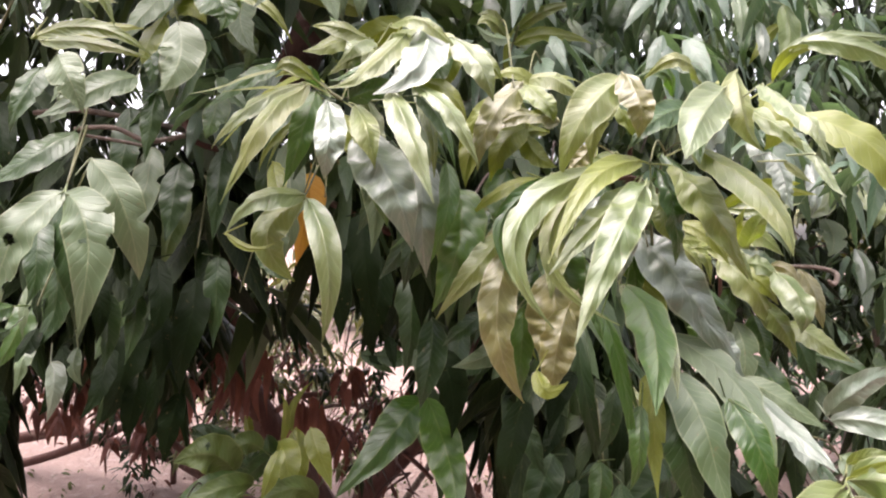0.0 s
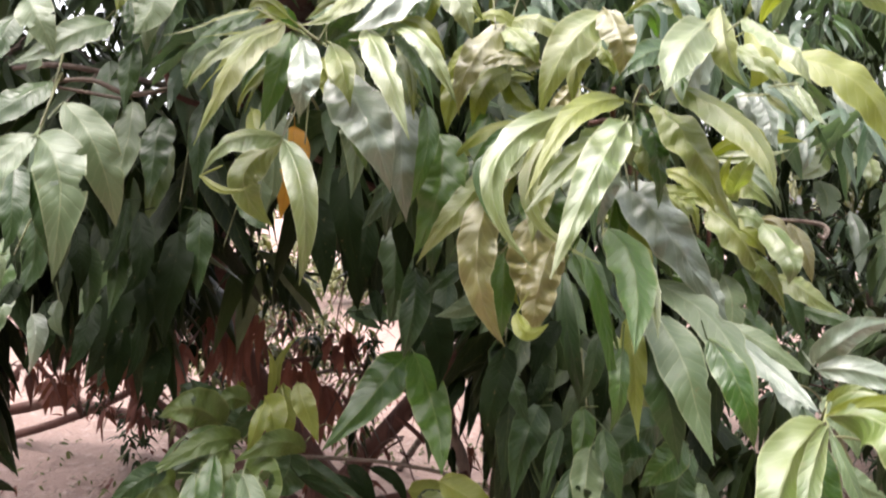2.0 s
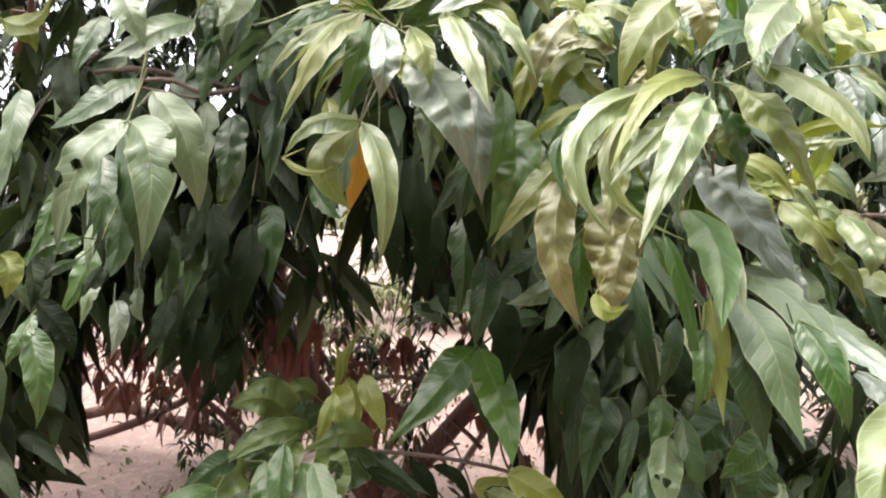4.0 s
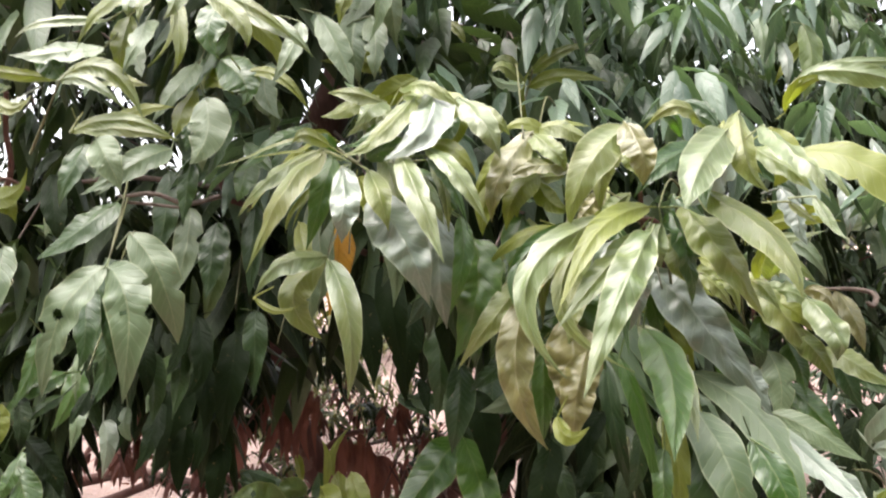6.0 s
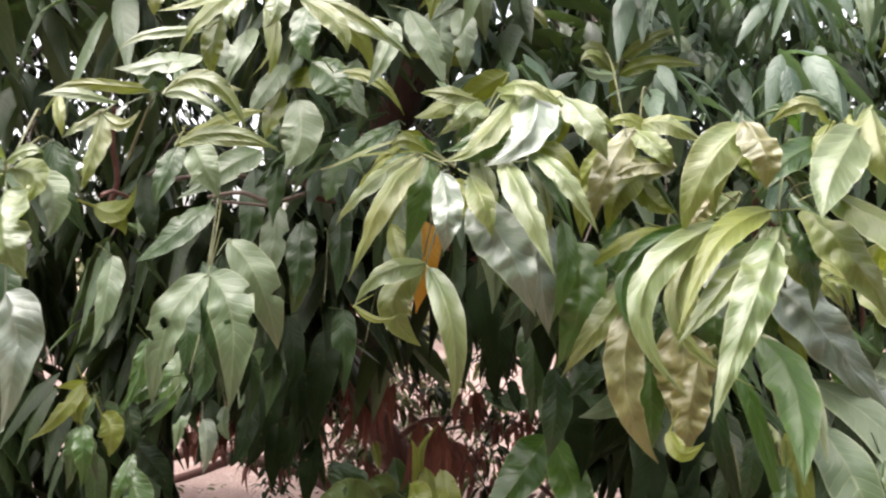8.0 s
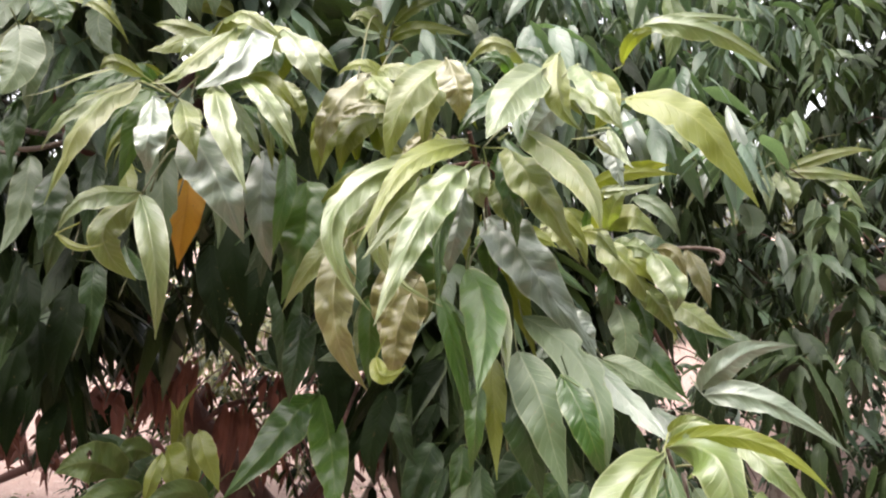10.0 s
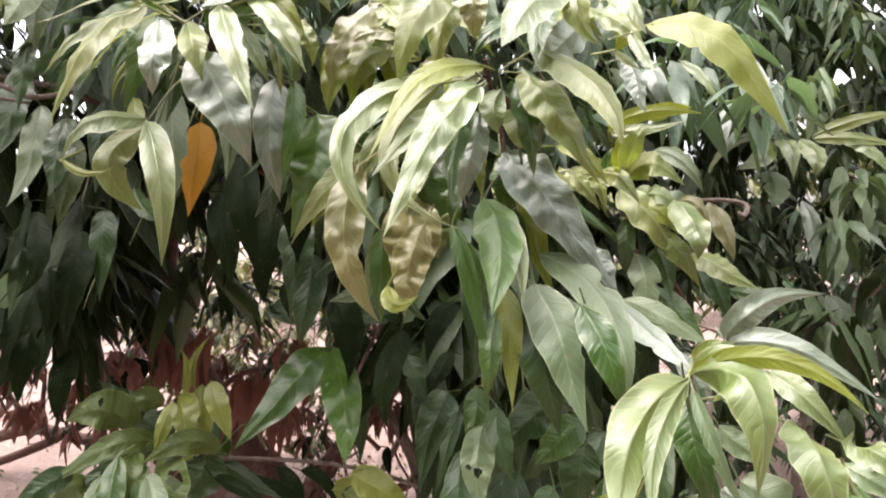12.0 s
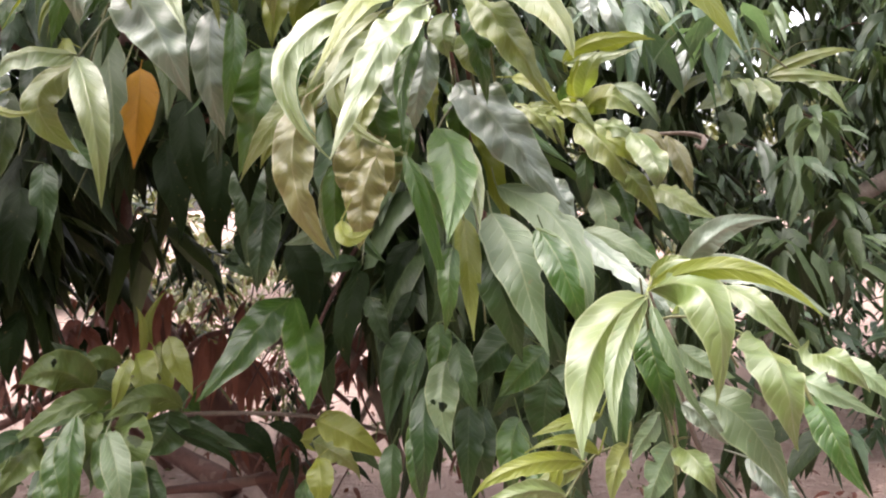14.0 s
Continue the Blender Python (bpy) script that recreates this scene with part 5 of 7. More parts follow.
shoot((0.150, 1.242, 1.964), (0.212, 1.503, 2.049))
leaf((0.135, 1.201, 1.949), (0.075, 1.120, 1.865), (0.057, 1.138, 1.788), 0.058, 10, 30.45, p, 10, 1.8)
leaf((0.198, 1.179, 1.878), (0.123, 1.120, 1.877), (0.071, 1.139, 1.835), 0.037, 15, 32.9, p, 10, 1.5)
leaf((0.142, 1.221, 1.957), (0.191, 1.181, 1.951), (0.242, 1.200, 1.913), 0.043, -15, 28, y, 0, 0.45)
leaf((0.135, 1.201, 1.946), (0.168, 1.150, 1.906), (0.195, 1.169, 1.870), 0.050, -10, 30.45, y, 0, 0.75)
leaf((0.147, 1.199, 1.870), (0.100, 1.159, 1.834), (0.082, 1.177, 1.767), 0.050, 10, 20, l, 0, 0.3)
leaf((0.145, 1.219, 1.858), (0.163, 1.198, 1.821), (0.202, 1.198, 1.801), 0.042, 0, 20, l, 0, 0.2)
leaf((0.163, 1.221, 1.949), (0.115, 1.202, 1.966), (0.080, 1.222, 1.949), 0.030, 10, 20, l, 0, 0.2)
leaf((0.135, 1.268, 1.948), (0.061, 1.195, 1.889), (0.027, 1.212, 1.826), 0.041, 10, 33.5, l, 8, 1.8)
leaf((0.135, 1.317, 1.947), (0.105, 1.244, 1.861), (0.107, 1.260, 1.790), 0.040, -1, 33.5, l, 10, 1.8)
leaf((0.198, 1.251, 1.876), (0.139, 1.202, 1.896), (0.089, 1.218, 1.876), 0.030, 20, 36.2, y, 17, 1.5)
leaf((0.198, 1.290, 1.876), (0.132, 1.235, 1.861), (0.093, 1.253, 1.814), 0.028, 5, 36.2, l, 7, 1.5)
leaf((0.142, 1.262, 1.956), (0.186, 1.225, 1.970), (0.245, 1.243, 1.957), 0.031, -39, 30.8, l, 2, 0.45)
leaf((0.143, 1.350, 1.954), (0.184, 1.313, 1.936), (0.219, 1.330, 1.889), 0.027, 10, 30.8, g, 8, 0.45)
leaf((0.135, 1.247, 1.945), (0.169, 1.204, 1.916), (0.196, 1.220, 1.890), 0.031, -25, 33.5, g, -3, 0.75)
leaf((0.136, 1.338, 1.943), (0.148, 1.292, 1.898), (0.156, 1.309, 1.858), 0.040, -26, 33.5, l, 1, 0.75)

shoot((0.320, 1.057, 1.796), (0.453, 1.347, 1.818))
leaf((0.271, 1.030, 1.920), (0.204, 0.979, 1.862), (0.168, 0.997, 1.761), 0.068, 12, 28.98, y, 8, 0.75)
leaf((0.262, 1.020, 1.926), (0.276, 0.969, 1.874), (0.281, 0.988, 1.824), 0.053, 0, 31.92, p, 0, 1.35)
leaf((0.296, 1.017, 1.795), (0.200, 0.926, 1.753), (0.150, 0.894, 1.641), 0.043, 18, 23.5, l, 8, 0.2)
leaf((0.232, 1.017, 1.781), (0.104, 0.925, 1.692), (0.148, 0.912, 1.555), 0.048, 5, 33.88, v, 10, 0.75)
leaf((0.108, 1.054, 1.659), (0.086, 1.012, 1.545), (0.134, 1.029, 1.420), 0.063, 0, 32.9, p, 10, 2.1)
leaf((0.284, 0.956, 1.755), (0.221, 0.854, 1.677), (0.165, 0.822, 1.549), 0.056, 8, 32.9, v, 10, 1.35)
leaf((0.203, 1.072, 1.567), (0.180, 1.031, 1.506), (0.172, 1.039, 1.433), 0.060, 0, 30.45, p, 8, 1.95)
leaf((0.149, 1.020, 1.477), (0.160, 0.989, 1.453), (0.192, 1.009, 1.462), 0.028, 0, 23.5, l, 0, 0.3)
leaf((0.136, 1.112, 1.561), (0.133, 1.090, 1.485), (0.132, 1.098, 1.410), 0.042, 0, 20, lush, 0, 0.75)
leaf((0.294, 1.072, 1.605), (0.311, 0.971, 1.536), (0.287, 0.909, 1.440), 0.070, -5, 21.75, lush, 5, 0.6)
leaf((0.327, 1.055, 1.469), (0.326, 1.009, 1.393), (0.325, 1.002, 1.301), 0.041, 0, 20.7, l, 5, 0.2)
leaf((0.245, 1.022, 1.565), (0.269, 0.990, 1.482), (0.300, 0.986, 1.326), 0.028, -10, 21.75, lush, 5, 0.3)
leaf((0.341, 1.213, 1.692), (0.412, 1.139, 1.599), (0.509, 1.143, 1.447), 0.096, -10, 19.6, w, 5, 1.9)
leaf((0.465, 1.216, 1.518), (0.501, 1.175, 1.492), (0.519, 1.172, 1.434), 0.056, -10, 22.4, w, 0, 1.5)
leaf((0.397, 1.185, 1.514), (0.477, 1.042, 1.436), (0.490, 0.966, 1.305), 0.068, -8, 12, s, 5, 0.2)
leaf((0.505, 1.133, 1.448), (0.532, 1.030, 1.402), (0.576, 0.958, 1.356), 0.049, -15, 16.8, w, 0, 0.2)
leaf((0.557, 1.252, 1.424), (0.621, 1.211, 1.397), (0.687, 1.209, 1.348), 0.048, -10, 12, s, 0, 0.2)
leaf((0.370, 1.063, 1.473), (0.400, 0.989, 1.388), (0.420, 0.974, 1.278), 0.076, -5, 14, s, 4, 0.2)
leaf((0.409, 0.999, 1.904), (0.346, 0.918, 1.847), (0.314, 0.886, 1.777), 0.066, 8, 22.4, v, 5, 0.45)
leaf((0.437, 1.030, 1.937), (0.421, 0.968, 1.870), (0.445, 0.977, 1.812), 0.048, 0, 37.8, y, 0, 0.45)
leaf((0.451, 0.979, 1.905), (0.456, 0.878, 1.851), (0.478, 0.846, 1.788), 0.048, -15, 30.45, v, 0, 1.2)
leaf((0.460, 0.846, 1.791), (0.466, 0.825, 1.763), (0.478, 0.815, 1.734), 0.017, 0, 30.45, v, 0, 0)
leaf((0.503, 1.079, 1.919), (0.513, 1.048, 1.866), (0.497, 1.057, 1.823), 0.052, 0, 20, l, 0, 0.2)
leaf((0.610, 1.273, 1.979), (0.622, 1.233, 2.020), (0.678, 1.234, 2.031), 0.027, 20, 21.75, l, 0, 0)
leaf((0.641, 1.243, 2.043), (0.730, 1.196, 2.024), (0.887, 1.233, 1.954), 0.044, 10, 25.2, v, 5, 0.3)
leaf((0.572, 1.144, 1.888), (0.667, 1.058, 1.831), (0.748, 1.083, 1.702), 0.077, -10, 8, l, 4, 0.1)
leaf((0.356, 1.068, 1.796), (0.396, 0.991, 1.723), (0.455, 1.015, 1.621), 0.066, -8, 28, y, 5, 2.2)
leaf((0.369, 1.028, 1.821), (0.431, 0.931, 1.753), (0.459, 0.874, 1.664), 0.059, -12, 25.2, y, 5, 0.3)
leaf((0.390, 1.047, 1.918), (0.336, 0.984, 1.941), (0.289, 1.014, 1.912), 0.033, 10, 35.35, y, 0, 0.75)
leaf((0.326, 1.068, 1.771), (0.309, 1.028, 1.735), (0.318, 1.039, 1.699), 0.043, 0, 37.8, v, 0, 0.3)
leaf((0.219, 1.163, 1.687), (0.206, 1.119, 1.618), (0.247, 1.135, 1.527), 0.082, 0, 20.7, lush, 0, 0.75)
leaf((0.290, 1.065, 1.733), (0.274, 1.022, 1.667), (0.258, 1.028, 1.597), 0.051, 0, 25.2, w, 5, 1.8)
leaf((0.332, 1.222, 1.663), (0.339, 1.190, 1.627), (0.347, 1.197, 1.551), 0.045, 0, 18, lush, 0, 0.45)
leaf((0.272, 1.087, 1.918), (0.236, 1.050, 1.866), (0.230, 1.062, 1.790), 0.052, 5, 31.9, y, 7, 0.75)
leaf((0.262, 1.149, 1.923), (0.289, 1.102, 1.881), (0.307, 1.119, 1.839), 0.038, -19, 35.1, l, -0, 1.35)
leaf((0.232, 1.065, 1.780), (0.155, 0.979, 1.659), (0.241, 0.967, 1.557), 0.034, -4, 37.3, y, 18, 0.75)
leaf((0.233, 1.146, 1.778), (0.101, 1.061, 1.716), (0.120, 1.048, 1.583), 0.035, -15, 37.3, g, 4, 0.75)
leaf((0.284, 1.000, 1.754), (0.217, 0.920, 1.710), (0.145, 0.895, 1.626), 0.044, 7, 36.2, v, 12, 1.35)
leaf((0.284, 1.062, 1.752), (0.255, 0.986, 1.684), (0.242, 0.961, 1.580), 0.034, -16, 36.2, g, 7, 1.35)
leaf((0.203, 1.194, 1.564), (0.165, 1.155, 1.515), (0.138, 1.163, 1.451), 0.038, 23, 33.5, l, 7, 1.95)
leaf((0.136, 1.154, 1.560), (0.119, 1.138, 1.507), (0.105, 1.144, 1.454), 0.037, 13, 22, v, 8, 0.75)
leaf((0.136, 1.229, 1.558), (0.153, 1.213, 1.507), (0.172, 1.219, 1.458), 0.028, -12, 22, l, -3, 0.75)
leaf((0.294, 1.115, 1.604), (0.331, 1.018, 1.547), (0.339, 0.958, 1.452), 0.043, 5, 23.9, v, 11, 0.6)
leaf((0.245, 1.093, 1.563), (0.276, 1.070, 1.507), (0.323, 1.067, 1.399), 0.024, 11, 23.9, g, -1, 0.3)
leaf((0.245, 1.131, 1.562), (0.296, 1.102, 1.503), (0.380, 1.099, 1.386), 0.023, -29, 23.9, g, 7, 0.3)
leaf((0.340, 1.253, 1.690), (0.415, 1.196, 1.636), (0.521, 1.200, 1.542), 0.082, -27, 21.6, g, 5, 1.9)
leaf((0.340, 1.335, 1.686), (0.382, 1.266, 1.586), (0.433, 1.268, 1.426), 0.078, 14, 21.6, l, -1, 1.9)
leaf((0.465, 1.273, 1.515), (0.495, 1.243, 1.502), (0.517, 1.241, 1.464), 0.048, 5, 24.6, g, -3, 1.5)
leaf((0.505, 1.180, 1.446), (0.509, 1.103, 1.407), (0.526, 1.048, 1.363), 0.031, -37, 18.5, g, -9, 0.2)
leaf((0.505, 1.243, 1.443), (0.540, 1.160, 1.416), (0.589, 1.102, 1.396), 0.033, 5, 18.5, s, 6, 0.2)
leaf((0.409, 1.068, 1.903), (0.376, 1.005, 1.847), (0.368, 0.980, 1.787), 0.040, 25, 24.6, g, -0, 0.45)
leaf((0.409, 1.137, 1.901), (0.331, 1.057, 1.868), (0.277, 1.026, 1.813), 0.048, 5, 24.6, g, 12, 0.45)
leaf((0.437, 1.100, 1.935), (0.448, 1.049, 1.880), (0.487, 1.056, 1.844), 0.033, -10, 41.6, l, 3, 0.45)
leaf((0.437, 1.154, 1.934), (0.400, 1.102, 1.889), (0.397, 1.109, 1.835), 0.041, 18, 41.6, l, 9, 0.45)
leaf((0.451, 1.093, 1.903), (0.476, 0.997, 1.857), (0.518, 0.967, 1.809), 0.041, -5, 33.5, y, 2, 1.2)
leaf((0.460, 0.920, 1.790), (0.473, 0.905, 1.773), (0.488, 0.898, 1.758), 0.012, 13, 33.5, y, -8, 0)
leaf((0.639, 1.289, 2.044), (0.715, 1.249, 2.059), (0.862, 1.279, 2.060), 0.030, 3, 27.7, v, 9, 0.3)
leaf((0.354, 1.131, 1.798), (0.363, 1.066, 1.730), (0.377, 1.085, 1.634), 0.048, -23, 30.8, g, 7, 2.2)
leaf((0.365, 1.144, 1.823), (0.397, 1.066, 1.757), (0.398, 1.020, 1.683), 0.045, -28, 27.7, g, 14, 0.3)
leaf((0.387, 1.157, 1.920), (0.354, 1.110, 1.951), (0.314, 1.132, 1.941), 0.028, -6, 38.9, g, 6, 0.75)
leaf((0.324, 1.133, 1.773), (0.322, 1.104, 1.743), (0.339, 1.112, 1.721), 0.033, 18, 41.6, v, -7, 0.3)
leaf((0.219, 1.205, 1.685), (0.195, 1.166, 1.626), (0.214, 1.180, 1.537), 0.059, 7, 22.8, g, 9, 0.75)
leaf((0.290, 1.171, 1.728), (0.293, 1.135, 1.671), (0.298, 1.141, 1.611), 0.033, -11, 27.7, l, -4, 1.8)

shoot((0.659, 1.622, 1.634), (0.720, 1.816, 1.501))
leaf((0.661, 1.603, 1.653), (0.590, 1.544, 1.695), (0.538, 1.545, 1.721), 0.045, 15, 20, l, 0, 0.2)
leaf((0.665, 1.603, 1.666), (0.700, 1.525, 1.701), (0.765, 1.543, 1.649), 0.075, -15, 30.45, y, 0, 0.6)
leaf((0.661, 1.580, 1.594), (0.702, 1.502, 1.631), (0.759, 1.520, 1.581), 0.059, -15, 32.9, v, 0, 0.45)
leaf((0.739, 1.501, 1.614), (0.757, 1.419, 1.558), (0.762, 1.415, 1.486), 0.077, -5, 31.92, v, 0, 0.75)
leaf((0.803, 1.576, 1.495), (0.843, 1.515, 1.469), (0.918, 1.513, 1.412), 0.067, -15, 21, y, 0, 0.45)
leaf((0.657, 1.541, 1.605), (0.698, 1.490, 1.596), (0.749, 1.498, 1.539), 0.054, -5, 20.7, l, 0, 0.2)
leaf((0.887, 1.682, 1.617), (0.911, 1.639, 1.548), (0.932, 1.645, 1.470), 0.054, 0, 30.45, p, 0, 0.6)
leaf((0.814, 1.682, 1.618), (0.851, 1.641, 1.603), (0.877, 1.648, 1.526), 0.040, 0, 30.45, p, 0, 0.6)
leaf((0.790, 1.788, 1.755), (0.844, 1.727, 1.719), (0.896, 1.723, 1.637), 0.048, 0, 15, s, 0, 0.2)
leaf((0.564, 1.367, 1.746), (0.631, 1.328, 1.778), (0.736, 1.328, 1.773), 0.032, 15, 20, l, 0, 0.1)
leaf((0.569, 1.366, 1.745), (0.619, 1.327, 1.744), (0.695, 1.327, 1.753), 0.028, 0, 30.45, v, 0, 0.1)
leaf((0.657, 1.516, 1.499), (0.669, 1.473, 1.428), (0.652, 1.469, 1.341), 0.068, 0, 15, s, 0, 0.2)
leaf((0.711, 1.537, 1.512), (0.726, 1.514, 1.460), (0.734, 1.511, 1.395), 0.057, 0, 15, g, 0, 0.3)
leaf((0.790, 1.368, 1.331), (0.859, 1.352, 1.399), (1.001, 1.433, 1.412), 0.062, 12, 25.2, w, 5, 0.3)
leaf((0.798, 1.368, 1.322), (0.908, 1.308, 1.318), (1.040, 1.304, 1.221), 0.060, -5, 25.2, w, 5, 0.3)

shoot((0.543, 0.889, 1.366), (0.603, 0.980, 1.171))
leaf((0.547, 0.889, 1.370), (0.623, 0.810, 1.398), (0.701, 0.788, 1.348), 0.029, 10, 22.8, l, 5, 0.1)
leaf((0.547, 0.889, 1.367), (0.582, 0.799, 1.369), (0.584, 0.773, 1.245), 0.080, -8, 30.45, v, 6, 0.45)
leaf((0.663, 0.929, 1.360), (0.690, 0.878, 1.334), (0.747, 0.875, 1.269), 0.042, -8, 30.45, v, 0, 0.3)
leaf((0.536, 0.879, 1.363), (0.443, 0.796, 1.315), (0.422, 0.771, 1.214), 0.068, 10, 30.45, v, 6, 0.45)
leaf((0.536, 0.869, 1.362), (0.469, 0.786, 1.314), (0.456, 0.762, 1.233), 0.032, 8, 32.9, v, 5, 0.1)
leaf((0.565, 0.957, 1.325), (0.561, 0.914, 1.260), (0.584, 0.910, 1.176), 0.056, 0, 20, g, 0, 0.3)
leaf((0.540, 0.868, 1.353), (0.554, 0.825, 1.282), (0.585, 0.822, 1.212), 0.022, -10, 20, s, 0, 0.1)
leaf((0.683, 0.886, 1.295), (0.669, 0.805, 1.272), (0.691, 0.800, 1.172), 0.074, -5, 31.92, v, 5, 0.6)
leaf((0.750, 0.885, 1.271), (0.759, 0.835, 1.273), (0.804, 0.833, 1.231), 0.048, -8, 28, v, 0, 0.2)
leaf((0.556, 0.909, 1.381), (0.580, 0.881, 1.403), (0.625, 0.890, 1.387), 0.022, 0, 28, y, 0, 0.1)
leaf((0.572, 0.876, 1.164), (0.578, 0.826, 1.160), (0.598, 0.821, 1.116), 0.043, -8, 28.98, v, 0, 0.3)
leaf((0.572, 0.896, 1.157), (0.534, 0.847, 1.142), (0.515, 0.844, 1.098), 0.042, 5, 20, s, 0, 0.2)
leaf((0.613, 0.899, 1.221), (0.659, 0.853, 1.188), (0.703, 0.844, 1.096), 0.070, -8, 15, s, 0, 0.2)
leaf((0.690, 0.880, 1.287), (0.685, 0.827, 1.251), (0.689, 0.821, 1.176), 0.058, 0, 28.98, y, 0, 0.45)
leaf((0.635, 1.021, 1.261), (0.666, 0.997, 1.232), (0.708, 0.993, 1.213), 0.038, 0, 15, s, 0, 0.2)
leaf((0.619, 1.030, 1.355), (0.645, 1.006, 1.323), (0.660, 1.001, 1.271), 0.051, 0, 15, s, 0, 0.2)
leaf((0.480, 0.905, 1.203), (0.431, 0.868, 1.210), (0.384, 0.869, 1.195), 0.020, 15, 21.75, l, 0, 0.1)
leaf((0.470, 0.882, 1.161), (0.419, 0.847, 1.196), (0.369, 0.849, 1.182), 0.017, 15, 21.75, l, 0, 0.1)
leaf((0.520, 0.919, 1.153), (0.492, 0.879, 1.140), (0.480, 0.876, 1.097), 0.034, 0, 28.98, y, 0, 0.3)
leaf((0.820, 0.985, 1.180), (0.819, 0.931, 1.132), (0.853, 0.922, 1.051), 0.055, -8, 18, g, 0, 0.3)
leaf((0.845, 1.084, 1.186), (0.867, 1.031, 1.172), (0.951, 1.023, 1.123), 0.052, -8, 18, s, 0, 0.2)

shoot((0.381, 1.218, 1.287), (0.421, 1.420, 1.319))
leaf((0.284, 1.174, 1.290), (0.281, 1.141, 1.251), (0.267, 1.136, 1.185), 0.043, 0, 18, g, 0, 0.3)
leaf((0.293, 1.138, 1.232), (0.278, 1.094, 1.171), (0.291, 1.088, 1.106), 0.057, 0, 18, s, 0, 0.3, [(0.5, -0.1, 0.06, 0.3), (0.45, 0.5, 0.03, 0.2)])
leaf((0.463, 1.260, 1.232), (0.387, 1.213, 1.229), (0.321, 1.210, 1.145), 0.087, 10, 15, o, 5, 0.3)
leaf((0.465, 1.159, 1.235), (0.421, 1.130, 1.210), (0.376, 1.129, 1.169), 0.059, 5, 14, g, 0, 0.2)
leaf((0.483, 1.224, 1.176), (0.465, 1.201, 1.123), (0.456, 1.195, 1.052), 0.076, 0, 18, o, 0, 0.3)
leaf((0.039, 1.381, 1.070), (0.100, 1.336, 1.057), (0.173, 1.328, 1.002), 0.066, -5, 18, l, 0, 0.2)
leaf((0.038, 1.355, 1.003), (0.049, 1.312, 0.976), (0.044, 1.308, 0.918), 0.054, 0, 18, l, 0, 0.2)
leaf((0.241, 1.373, 1.235), (0.204, 1.319, 1.172), (0.186, 1.312, 1.065), 0.075, 5, 15, o, 0, 0.3)
leaf((0.361, 1.207, 1.129), (0.342, 1.154, 1.079), (0.357, 1.147, 1.011), 0.067, 0, 18, o, 0, 0.3)
leaf((0.412, 1.153, 1.122), (0.387, 1.101, 1.085), (0.387, 1.096, 1.013), 0.058, 0, 18, g, 0, 0.45)

shoot((-0.279, 1.553, 1.072), (-0.185, 1.613, 1.050))
leaf((-0.443, 1.496, 1.140), (-0.480, 1.438, 1.195), (-0.560, 1.447, 1.170), 0.091, 10, 18, olive, 0, 0.45, [(0.55, 0.4, 0.03, 0.2)])
leaf((-0.451, 1.516, 1.146), (-0.470, 1.498, 1.197), (-0.523, 1.501, 1.245), 0.062, 0, 15, o, 0, 0.3)
leaf((-0.354, 1.519, 1.201), (-0.321, 1.458, 1.172), (-0.311, 1.455, 1.103), 0.068, 0, 20, l, 0, 0.2)
leaf((-0.282, 1.521, 1.234), (-0.253, 1.479, 1.183), (-0.225, 1.476, 1.119), 0.051, -5, 20, l, 0, 0.2)
leaf((-0.258, 1.494, 1.084), (-0.307, 1.416, 1.133), (-0.388, 1.414, 1.088), 0.059, 15, 20, olive, 0, 0.45)
leaf((-0.401, 1.495, 1.110), (-0.460, 1.415, 1.125), (-0.574, 1.411, 1.042), 0.054, 15, 20.7, olive, 5, 0.45)
leaf((-0.420, 1.454, 1.103), (-0.424, 1.393, 1.071), (-0.437, 1.389, 0.988), 0.072, 0, 23.5, olive, 0, 0.6)
leaf((-0.374, 1.433, 1.072), (-0.326, 1.372, 1.052), (-0.331, 1.368, 0.967), 0.098, 0, 15, olive, 0, 0.2, [(0.42, -0.35, 0.13, 0.3), (0.25, 0.8, 0.06, 0.45)])
leaf((-0.294, 1.513, 1.073), (-0.301, 1.491, 1.030), (-0.342, 1.490, 0.992), 0.099, 0, 18, o, 0, 0.3)
leaf((-0.523, 1.441, 1.037), (-0.546, 1.390, 1.028), (-0.606, 1.387, 0.954), 0.083, 8, 14, olive, 0, 0.2)
leaf((-0.287, 1.558, 1.046), (-0.215, 1.531, 1.014), (-0.125, 1.522, 0.966), 0.042, -5, 15, o, 0, 0.2)
leaf((-0.329, 1.550, 1.215), (-0.330, 1.542, 1.271), (-0.285, 1.555, 1.332), 0.020, 0, 21.75, l, 0, 0)
leaf((-0.353, 1.549, 1.190), (-0.342, 1.541, 1.253), (-0.355, 1.553, 1.298), 0.020, 0, 21.75, l, 0, 0)
leaf((-0.392, 1.528, 1.180), (-0.423, 1.499, 1.201), (-0.451, 1.497, 1.171), 0.062, 0, 20, olive, 0, 0.45)

shoot((-0.037, 1.664, 1.294), (-0.030, 1.807, 1.344))
leaf((-0.033, 1.624, 1.287), (-0.096, 1.501, 1.233), (-0.208, 1.465, 1.102), 0.102, 12, 18, g, 6, 0.5)
leaf((-0.025, 1.604, 1.290), (0.028, 1.400, 1.208), (0.044, 1.276, 1.117), 0.086, -3, 21.75, g, 4, 0.7)

